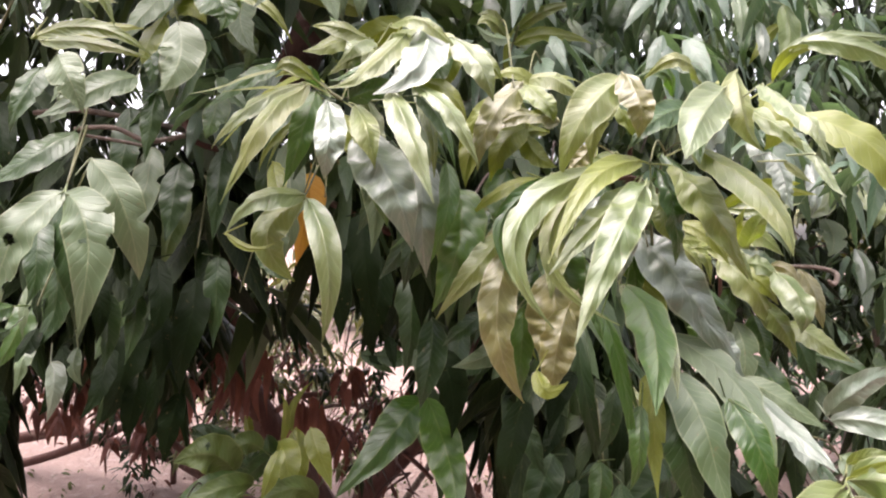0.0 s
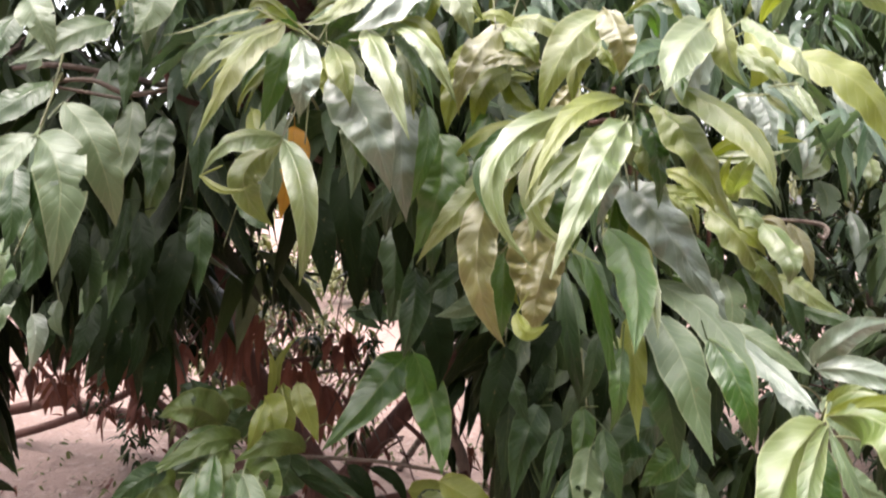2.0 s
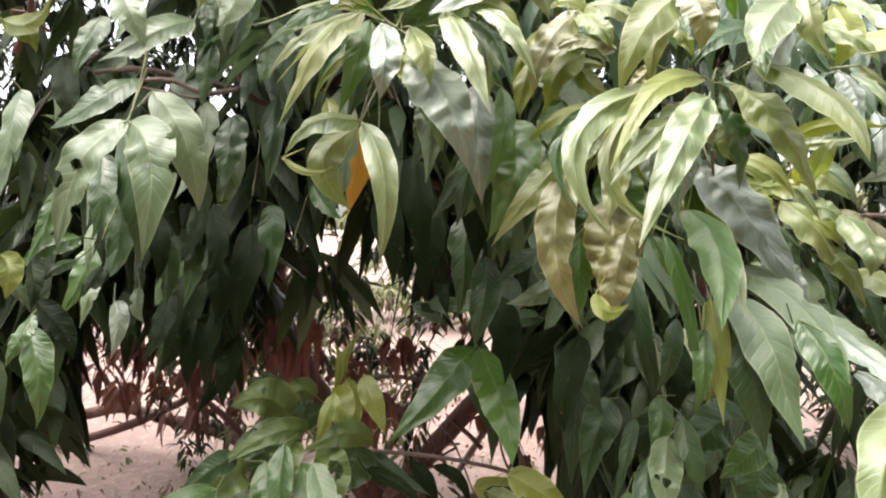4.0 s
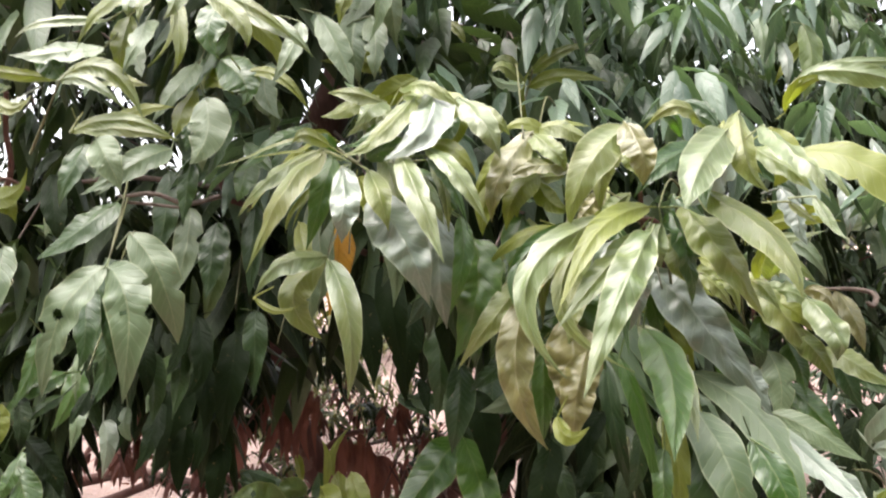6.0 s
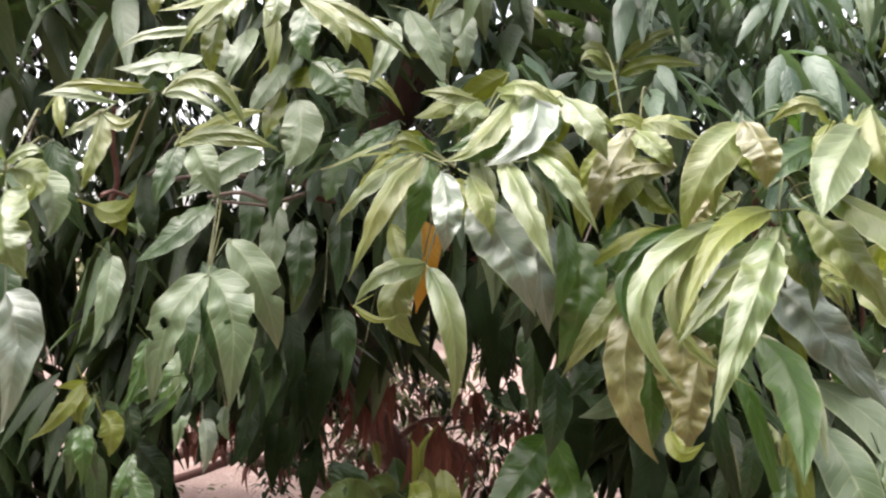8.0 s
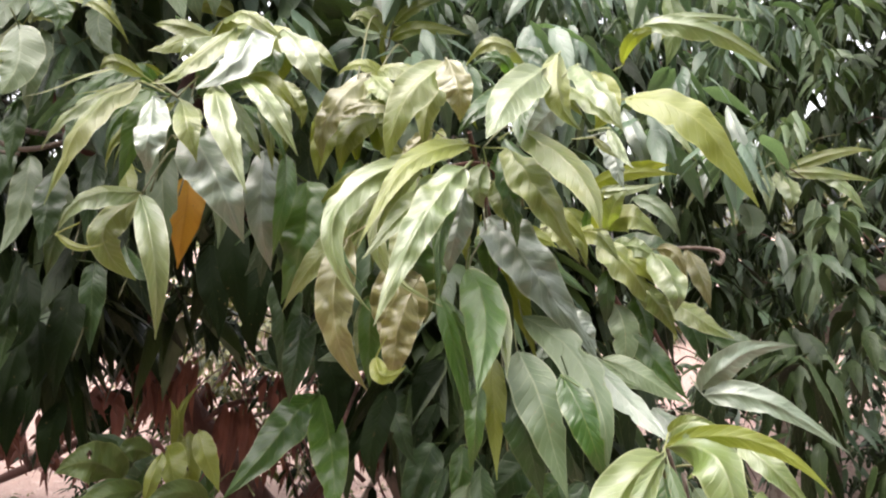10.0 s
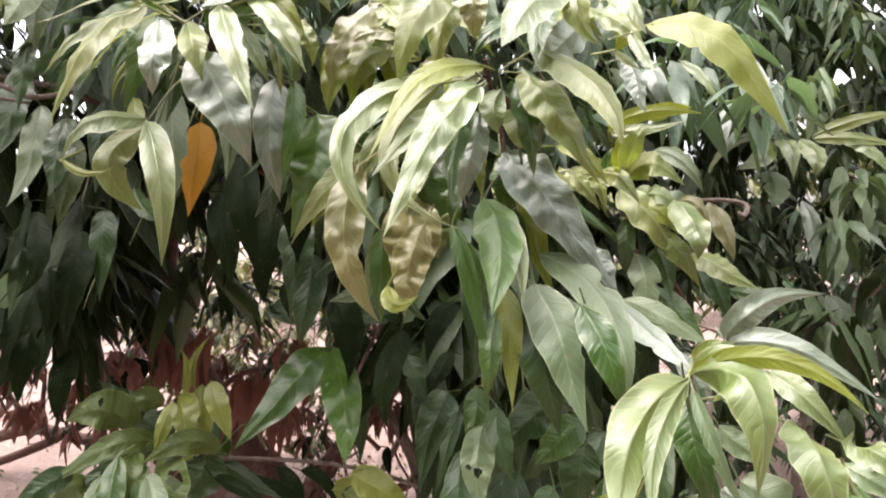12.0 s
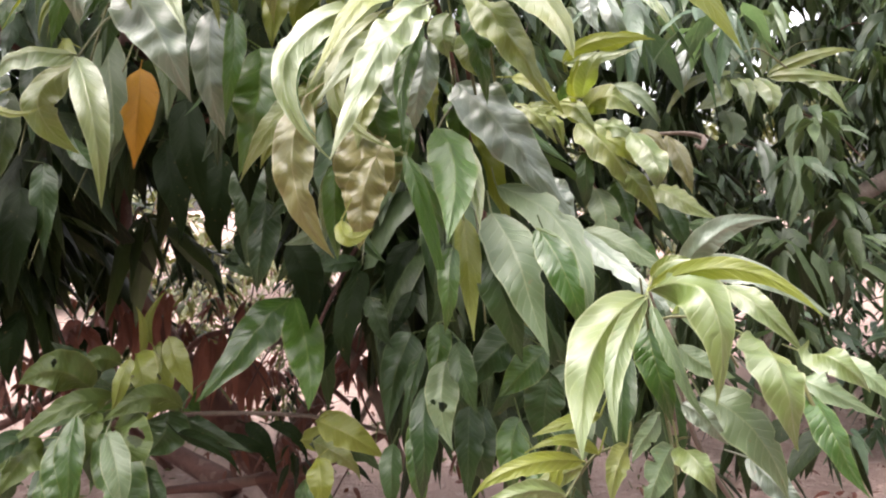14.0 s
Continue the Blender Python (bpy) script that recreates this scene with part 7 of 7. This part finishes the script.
leaf((-0.007, 1.489, 1.422), (0.031, 1.447, 1.345), (0.034, 1.445, 1.248), 0.073, 0, 14, d, 0, 0.2)
leaf((0.122, 1.290, 1.481), (0.088, 1.250, 1.455), (0.026, 1.249, 1.432), 0.046, 8, 14, s, 0, 0.2)

shoot((0.672, 2.112, 2.485), (0.885, 2.417, 2.703))
leaf((0.677, 2.061, 2.429), (0.643, 2.009, 2.339), (0.618, 2.007, 2.267), 0.056, 5, 16, o, 0, 0.2)
leaf((0.772, 2.061, 2.432), (0.775, 2.009, 2.351), (0.800, 2.007, 2.290), 0.053, -5, 16, g, 0, 0.2)
leaf((0.889, 2.111, 2.460), (0.885, 2.058, 2.353), (0.886, 2.056, 2.268), 0.048, 0, 16, s, 0, 0.2)
leaf((0.961, 2.108, 2.357), (0.955, 2.056, 2.270), (0.952, 2.054, 2.199), 0.041, 0, 22.4, w, 0, 0.2)
leaf((0.542, 2.061, 2.415), (0.504, 2.009, 2.335), (0.476, 2.008, 2.273), 0.063, 8, 16, o, 0, 0.2)
leaf((0.288, 2.009, 2.275), (0.291, 1.957, 2.208), (0.284, 1.956, 2.153), 0.065, 0, 16, g, 0, 0.2)
leaf((0.261, 2.009, 2.264), (0.229, 1.957, 2.207), (0.185, 1.957, 2.173), 0.058, 8, 16, s, 0, 0.2)
leaf((0.403, 2.008, 2.271), (0.413, 1.957, 2.212), (0.395, 1.956, 2.176), 0.045, 0, 16, o, 0, 0.2)
leaf((0.443, 2.008, 2.262), (0.457, 1.956, 2.205), (0.482, 1.955, 2.168), 0.045, 0, 16, g, 0, 0.2)
leaf((1.249, 2.311, 2.507), (1.249, 2.259, 2.449), (1.279, 2.258, 2.413), 0.060, -5, 16, s, 0, 0.2)
leaf((1.384, 2.309, 2.450), (1.399, 2.257, 2.384), (1.420, 2.255, 2.316), 0.078, -5, 16, o, 0, 0.2)
leaf((1.327, 2.308, 2.410), (1.324, 2.256, 2.335), (1.335, 2.255, 2.276), 0.060, 0, 16, g, 0, 0.2)
leaf((0.934, 1.908, 2.342), (0.935, 1.865, 2.233), (0.908, 1.863, 2.121), 0.065, 0, 16, olive, 0, 0.2)
leaf((0.149, 1.707, 2.177), (0.110, 1.668, 2.209), (0.072, 1.668, 2.213), 0.052, 8, 30.8, y, 0, 0.2)
leaf((0.589, 2.109, 2.344), (0.610, 2.058, 2.278), (0.595, 2.056, 2.209), 0.058, 0, 16, o, 0, 0.2)
leaf((0.770, 2.211, 2.452), (0.767, 2.159, 2.346), (0.748, 2.157, 2.274), 0.061, 0, 16, o, 0, 0.2)

shoot((-0.477, 2.978, 0.865), (-0.419, 3.080, 0.955))
leaf((-0.481, 2.978, 0.847), (-0.499, 2.925, 0.731), (-0.495, 2.922, 0.596), 0.051, 0, 12, r, 0, 0.8)
leaf((-0.471, 2.978, 0.842), (-0.460, 2.925, 0.720), (-0.475, 2.921, 0.568), 0.049, 0, 12, r, 0, 0.8)
leaf((-0.461, 2.978, 0.843), (-0.426, 2.925, 0.745), (-0.437, 2.922, 0.622), 0.049, 0, 12, r, 0, 0.8)
leaf((-0.451, 2.978, 0.843), (-0.397, 2.926, 0.770), (-0.385, 2.923, 0.661), 0.044, 0, 12, r, 0, 0.8)
leaf((-0.491, 2.978, 0.842), (-0.534, 2.926, 0.754), (-0.546, 2.924, 0.656), 0.044, 0, 12, r, 0, 0.8)
leaf((-0.657, 2.587, 1.214), (-0.673, 2.535, 1.117), (-0.680, 2.532, 0.990), 0.040, 0, 12, r, 0, 0.8)
leaf((-0.632, 2.587, 1.196), (-0.637, 2.535, 1.099), (-0.632, 2.531, 0.972), 0.032, 0, 12, r, 0, 0.8)
leaf((-0.677, 2.586, 1.175), (-0.703, 2.534, 1.078), (-0.720, 2.531, 0.951), 0.030, 0, 12, r, 0, 0.8)
leaf((-0.784, 2.586, 1.146), (-0.788, 2.534, 1.071), (-0.817, 2.532, 0.976), 0.042, 0, 12, r, 0, 0.8)
leaf((-0.760, 2.586, 1.127), (-0.752, 2.534, 1.053), (-0.769, 2.532, 0.958), 0.034, 0, 12, r, 0, 0.8)
leaf((-0.804, 2.585, 1.107), (-0.818, 2.534, 1.033), (-0.857, 2.532, 0.936), 0.030, 0, 12, r, 0, 0.8)
leaf((-0.720, 2.586, 1.137), (-0.714, 2.534, 1.052), (-0.701, 2.532, 0.968), 0.040, 0, 12, r, 0, 0.8)
leaf((-0.695, 2.585, 1.118), (-0.678, 2.533, 1.034), (-0.653, 2.531, 0.950), 0.032, 0, 12, r, 0, 0.8)
leaf((-0.739, 2.585, 1.098), (-0.743, 2.533, 1.014), (-0.740, 2.531, 0.929), 0.030, 0, 12, r, 0, 0.8)
leaf((-0.559, 2.691, 1.022), (-0.558, 2.636, 0.900), (-0.595, 2.630, 0.770), 0.042, 0, 12, r, 0, 0.8)
leaf((-0.534, 2.691, 1.001), (-0.522, 2.635, 0.880), (-0.546, 2.629, 0.749), 0.033, 0, 12, r, 0, 0.8)
leaf((-0.581, 2.690, 0.982), (-0.591, 2.634, 0.862), (-0.638, 2.628, 0.732), 0.031, 0, 12, r, 0, 0.8)
leaf((-0.492, 2.692, 1.020), (-0.477, 2.636, 0.898), (-0.496, 2.631, 0.778), 0.044, 0, 12, r, 0, 0.8)
leaf((-0.467, 2.691, 0.999), (-0.441, 2.635, 0.877), (-0.447, 2.630, 0.757), 0.035, 0, 12, r, 0, 0.8)
leaf((-0.514, 2.690, 0.980), (-0.510, 2.634, 0.860), (-0.539, 2.629, 0.740), 0.031, 0, 12, r, 0, 0.8)
leaf((-1.024, 2.590, 1.035), (-0.966, 2.544, 1.107), (-0.905, 2.540, 1.021), 0.059, 0, 12, r, 0, 0.8)
leaf((-1.001, 2.590, 1.015), (-0.931, 2.543, 1.087), (-0.859, 2.539, 1.001), 0.046, 0, 12, r, 0, 0.8)
leaf((-1.046, 2.589, 0.996), (-0.998, 2.542, 1.070), (-0.947, 2.538, 0.984), 0.042, 0, 12, r, 0, 0.8)


# ---- the mass of leaves behind: hanging skirt, inner crown, roof of the crown ----
def skirt(a, b, c):
    """Whether the crown's hanging lower edge reaches down to this place: high on one side, low on the other."""
    side = 1 / (1 + math.exp(-(a - 0.25 * b + 0.2) * 6))
    low_edge = 1.93 - 0.2 * b - side * (0.1 + 0.16 * b)
    return c > low_edge + 0.1 * math.sin(3.1 * a + 0.6) + 0.07 * math.sin(7.3 * a + 2 * b)


def clear(sprays):
    """Thins the sprays where the crown is open: in front of the leaning trunk, and low towards the scrub and the bare ground."""
    out = []
    for i, q in enumerate(sprays):
        a, b, c = q[0]
        trunk_gap = abs(a + 0.08 + 0.18 * b) < 0.11 and 0.12 < (c - 1.76) / b < 0.34 and b < 2.8
        low_gap = -0.35 < a / b < -0.17 and -0.25 < (c - 1.63) / b < 0.05
        sky_gap = ((a + 0.05) / b + 0.746) ** 2 + ((c - 1.757) / b - 0.334) ** 2 < 0.002 and i % 5
        ground_gap = -0.14 < (a - 0.25) / b < 0.0 and -0.34 < (c - 1.56) / b < -0.19
        if not (trunk_gap or sky_gap or (low_gap and i % 6) or (ground_gap and i % 8)):
            out.append(q)
    return out


inner = [q for q in scatter(230, 3, (-1.7, 1.6, 1.0), (2.1, 2.5, 2.9), skirt) if not (-1.3 < q[0][0] < -0.72 and 1.75 < q[0][2] < 2.3 and q[1] < 1.1)]
inner = [q for q in clear(inner) if q[0][0] < 0.3 * q[0][1] and not (q[0][0] > 0.1 * q[0][1] and q[0][2] > 2.05)]
foliage("foliage", inner, MANY, tree, 5, 0.25, 9, 0.35)
twigs("twiggery", inner, BARK_GREY, tree, 0.8, 6)
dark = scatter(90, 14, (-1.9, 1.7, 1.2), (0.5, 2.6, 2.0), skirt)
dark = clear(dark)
foliage("foliage", dark, MANY_SHADED, tree, 15, 0.28, 9, 0.7)
low = scatter(90, 16, (0.35, 1.55, 0.5), (2.3, 2.6, 1.4), lambda a, b, c: c > 0.6 + 0.25 * math.sin(4 * a + 1))
foliage("foliage", [q for q in low if q[0][0] < 0.95 and q[0][2] > 1.0], MANY_SHADED, tree, 17, 0.25, 9, 0.5)
foliage("foliage", [q for q in low if q[0][0] < 0.95 and q[0][2] <= 1.0], MANY, tree, 17, 0.22, 9, 0.5)
foliage("foliage", [q for q in low if q[0][0] >= 0.95 and q[1] > 0.95], MANY_SHADED, tree, 19, 0.2, 9, 0.5)
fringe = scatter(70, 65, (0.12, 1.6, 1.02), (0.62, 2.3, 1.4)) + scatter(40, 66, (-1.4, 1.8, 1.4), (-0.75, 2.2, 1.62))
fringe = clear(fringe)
foliage("foliage", fringe, MANY_SHADED, tree, 67, 0.23, 9, 0.7)
twigs("twiggery", [q for q in low if q[0][0] < 0.6], BARK_GREY, tree, 0.6, 18)
# leaves added overhead, mostly out of view, to keep light off the inner crown
brow = scatter(60, 26, (-1.9, 1.25, 2.45), (-0.2, 1.8, 3.0), lambda a, b, c: b > 1.2 + 0.2 * abs(a))
brow = [q for i, q in enumerate(clear(brow)) if q[0][0] > -0.72 * q[0][1] or i % 2]
foliage("foliage", brow, MANY, tree, 27, 0.25, 10, 0.2)
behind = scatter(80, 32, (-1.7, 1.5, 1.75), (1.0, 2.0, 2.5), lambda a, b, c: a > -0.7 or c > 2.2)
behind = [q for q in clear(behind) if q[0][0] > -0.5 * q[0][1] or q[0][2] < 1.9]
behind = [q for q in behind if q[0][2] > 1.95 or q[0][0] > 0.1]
foliage("foliage", behind, MANY_SKYLIT_GREY, tree, 33, 0.165, 12, 0.3)
side = scatter(420, 28, (0.2, 1.9, 1.2), (3.6, 3.9, 3.3), lambda a, b, c: a < 0.3 * b or b > 2.95)
foliage("foliage", [q for q in side if q[0][0] < 0.3 * q[0][1]], MANY_SKYLIT_GREY, tree, 29, 0.14, 10, 0.2)
far_side = [q for q in side if q[0][0] >= 0.3 * q[0][1]]
foliage("foliage", far_side[::4], MANY_SKYLIT_GREY, tree, 74, 0.16, 9, 0.6)
foliage("foliage", [q for i, q in enumerate(far_side) if i % 4], MANY_SHADED, tree, 75, 0.17, 10, 0.6)
shade = scatter(70, 82, (0.5, 2.5, 1.3), (1.6, 3.0, 2.5))
foliage("foliage", shade, MANY_SHADED, tree, 83, 0.19, 10, 0.5)
flank = scatter(34, 62, (0.9, 2.95, 1.6), (3.4, 3.5, 3.3))
foliage("foliage", flank, MANY_SKYLIT_GREY, tree, 63, 0.15, 9, 0.3)
twigs("twiggery", flank, BARK, tree, 0.6, 64)
lace = scatter(1050, 36, (-4.8, 3.0, 1.4), (-0.6, 4.3, 3.6))
lace = clear(lace)
foliage("foliage", lace[::2], MANY, tree, 37, 0.095, 9, 0.2)
foliage("foliage", lace[1::2], MANY_SHADED, tree, 38, 0.13, 9, 0.4)
veil = clear(scatter(75, 98, (-3.0, 2.7, 2.0), (-1.3, 3.3, 3.1)))
foliage("foliage", veil, MANY_SHADED, tree, 99, 0.14, 10, 0.4)
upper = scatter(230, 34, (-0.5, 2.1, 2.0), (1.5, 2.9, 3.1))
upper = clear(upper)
foliage("foliage", upper[::3], PALE_LIT, tree, 76, 0.125, 11, 0.4)
foliage("foliage", [q for i, q in enumerate(upper) if i % 3], MANY_SKYLIT_GREY, tree, 35, 0.13, 12, 0.4)
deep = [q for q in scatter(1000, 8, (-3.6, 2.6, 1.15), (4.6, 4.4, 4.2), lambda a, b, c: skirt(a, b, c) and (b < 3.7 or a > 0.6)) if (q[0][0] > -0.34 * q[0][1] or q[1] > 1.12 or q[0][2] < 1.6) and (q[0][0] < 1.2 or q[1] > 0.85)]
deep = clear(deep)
foliage("foliage", [q for q in deep if q[0][0] < 0.6], MANY_SHADED, tree, 9, 0.25, 10, 0.2)
foliage("foliage", [q for q in deep if q[0][0] >= 0.6 and q[1] > 0.9], MANY, tree, 7, 0.165, 13, 0.2)
# upper crown, mostly out of view, added to shade the leaves below
over = scatter(330, 10, (-5.0, 1.5, 3.0), (5.0, 3.3, 4.4), lambda a, b, c: b > 1.7 + 0.5 * (c - 3.0) + 0.9 * min(max(a + 0.6, 0.0), 2.2))
over = clear(over)
foliage("foliage", over, MANY_SHADED, tree, 11, 0.28, 10)
screen = scatter(170, 78, (2.2, 4.3, 1.3), (5.6, 5.6, 4.6)) + scatter(36, 80, (2.5, 4.2, 2.3), (3.9, 5.0, 3.4))
foliage("foliage", screen, MANY_SHADED, tree, 79, 0.3, 9, 0.3)
spur = clear(scatter(8, 44, (-0.7, 2.3, 0.5), (0.5, 2.9, 1.15)))
foliage("foliage", spur, MANY_SHADED, tree, 45, 0.11, 7, 0.3)
twigs("twiggery", spur, BARK, tree, 1.0, 46)
tangle = scatter(16, 88, (-0.45, 2.4, 0.35), (0.5, 3.1, 0.95))
foliage("withered_leaves", tangle, DEAD, tree, 89, 0.1, 7, 0.7)
twigs("twiggery", tangle + scatter(16, 90, (-0.6, 2.5, 0.2), (0.7, 3.2, 0.8)), BARK, tree, 0.9, 91)
wither = scatter(18, 48, (-2.5, 2.3, 0.75), (0.3, 3.3, 1.35), lambda a, b, c: abs(c - (1.62 - 0.22 * b)) < 0.14)
foliage("withered_leaves", wither, DEAD, tree, 12, 0.12, 13, 0.9)
foliage("withered_leaves", [((-2.4, 4.3, 0.5), 1.4), ((-2.3, 4.25, 0.55), 1.4), ((-2.0, 4.2, 0.6), 1.4), ((-1.8, 4.1, 0.65), 1.4)], DEAD, tree, 13, 0.16, 12, 0.9)
corner = scatter(36, 50, (-1.95, 1.5, 0.85), (-1.2, 2.1, 1.45))
foliage("foliage", corner, MANY_SHADED, tree, 51, 0.25, 9, 0.5)

# ---- undergrowth to one side, scrub at the back of the clearing, unseen added trees all round ----
bush = tagged(new("undergrowth_bush"), "leafy dark undergrowth beside the mango tree", "bush")
foliage("foliage", scatter(260, 24, (1.5, 2.8, 0.05), (5.0, 5.5, 1.5)), MANY_SKYLIT_GREY, bush, 25, 0.18, 9)
foliage("foliage", scatter(240, 84, (1.2, 3.2, 0.05), (4.6, 5.2, 1.7)), MANY_SHADED, bush, 85, 0.12, 10)
twigs("twiggery", scatter(90, 86, (1.3, 3.0, 0.2), (4.2, 4.6, 1.6)), BARK, bush, 1.1, 87)
limb("stem", BARK_GREY, [(2.6, 3.8, -0.05, 0.03), (2.5, 3.7, 0.6, 0.025), (2.3, 3.6, 1.3, 0.012)], bush)
shrub = tagged(new("thorny_shrub"), "sparse olive and brown shrub on the bare earth", "bush")
foliage("foliage", scatter(150, 52, (-2.3, 5.2, 0.1), (2.2, 6.6, 2.0), lambda a, b, c: c < 1.5 + 0.4 * math.sin(2.2 * a + 0.5) and (a < -0.9 or c > 0.85)), OLIVE, shrub, 53, 0.16, 8)
twigs("twiggery", scatter(90, 54, (-2.0, 5.3, 0.3), (2.0, 6.4, 1.6)), BARK, shrub, 1.6, 55)
thicket = tagged(new("low_bush"), "low dark leafy bush by the fallen branch", "bush")
foliage("foliage", scatter(80, 56, (-2.0, 3.9, 0.1), (-1.2, 4.8, 1.15)), MANY_SHADED, thicket, 57, 0.1, 9)
foliage("foliage", scatter(90, 58, (-1.5, 3.7, 0.25), (-0.35, 4.7, 1.3), lambda a, b, c: c < 1.15 + 0.2 * math.sin(5 * a)), OLIVE, thicket, 59, 0.12, 9)
foliage("foliage", scatter(34, 94, (-1.05, 3.35, 0.55), (-0.1, 3.9, 1.3)), MANY_SHADED, thicket, 95, 0.1, 9)
foliage("withered_leaves", scatter(16, 96, (-1.0, 3.3, 0.5), (0.0, 3.8, 1.15)), DEAD, thicket, 97, 0.1, 8, 0.7)
twigs("twiggery", scatter(60, 60, (-1.5, 3.7, 0.3), (-0.3, 4.6, 1.1)), BARK, thicket, 1.0, 61)
limb("stem", BARK, [(-1.7, 4.4, -0.05, 0.02), (-1.65, 4.35, 0.4, 0.016), (-1.5, 4.3, 0.9, 0.008)], thicket)
brush = tagged(new("dead_branches"), "dry fallen branches with withered red-brown leaves on bare earth", "branches")
limb("branch", BARK, [(-2.9, 4.5, 0.02, 0.03), (-2.3, 4.3, 0.25, 0.028), (-1.8, 4.1, 0.5, 0.022), (-1.3, 3.9, 0.85, 0.012)], brush)
limb("branch", BARK, [(-2.2, 4.25, 0.28, 0.02), (-2.1, 4.0, 0.5, 0.016), (-1.9, 3.7, 0.85, 0.009)], brush)
limb("branch", BARK, [(-1.2, 4.0, -0.02, 0.024), (-1.4, 3.8, 0.4, 0.02), (-1.75, 3.6, 0.8, 0.01)], brush)
limb("branch", BARK_GREY, [(-0.2, 4.2, -0.02, 0.022), (0.0, 3.9, 0.4, 0.018), (0.15, 3.6, 0.9, 0.01)], brush)
dry = scatter(46, 70, (-2.7, 3.5, 0.35), (-1.1, 4.4, 1.05), lambda a, b, c: c > 0.25 + 0.25 * (b - 3.4) + 0.15 * math.sin(6 * a))
foliage("withered_leaves", dry, DEAD, brush, 71, 0.13, 8, 0.8)
twigs("twiggery", dry, BARK, brush, 1.3, 72)

scrub = tagged(new("scrub_hedge"), "sunlit olive scrub at the far edge of the bare ground", "bush")
hedge = scatter(1300, 20, (-12, 10.0, 0.1), (12, 12.5, 5.0), lambda a, b, c: c < 2.5 + 0.1 * a + 0.5 * math.sin(a * 1.1) + 0.3 * math.sin(a * 2.9))
foliage("foliage", hedge, OLIVE, scrub, 21, 0.34, 9)
limb("stem", BARK_GREY, [(-1, 11, -0.05, 0.06), (-1.1, 11, 1, 0.05), (-0.8, 11.1, 2.0, 0.03)], scrub)


# trees added out of view to hold back light from the low sky
def orchard_tree(at, seed):
    ob = tagged(new("orchard_tree"), "unseen dense mango tree added to block low sky light", "tree", "orchard trees round the clearing")
    limb("trunk", BARK, [(0, 0, -0.1, 0.2), (0.1, 0, 1, 0.16), (0, 0.1, 2.6, 0.12), (0.2, 0, 4.2, 0.06)], ob)
    rs = np.random.RandomState(seed)
    q = rs.normal(size=(520, 3))
    q *= (rs.uniform(0.75, 1.0, 520) / np.linalg.norm(q, axis=1))[:, None]
    foliage("crown", [((a * 2.9, b * 2.4, 3.7 + c * 3.2), 1.0) for a, b, c in q], MANY_SHADED, ob, seed, 0.5, 9)
    ob.location = at
    return ob


first = orchard_tree((-2.7, -5.2, 0), 31)
for at, turn in (((2.7, -5.4, 0), 70), ((0.2, -8.6, 0), 25), ((-8.6, -3.6, 0), 140), ((9.4, -3.4, 0), 200), ((-9.0, 4.5, 0), 260), ((9.8, 4.2, 0), 320)):
    copy_thing(first, pose(*at, 0, 0, turn))
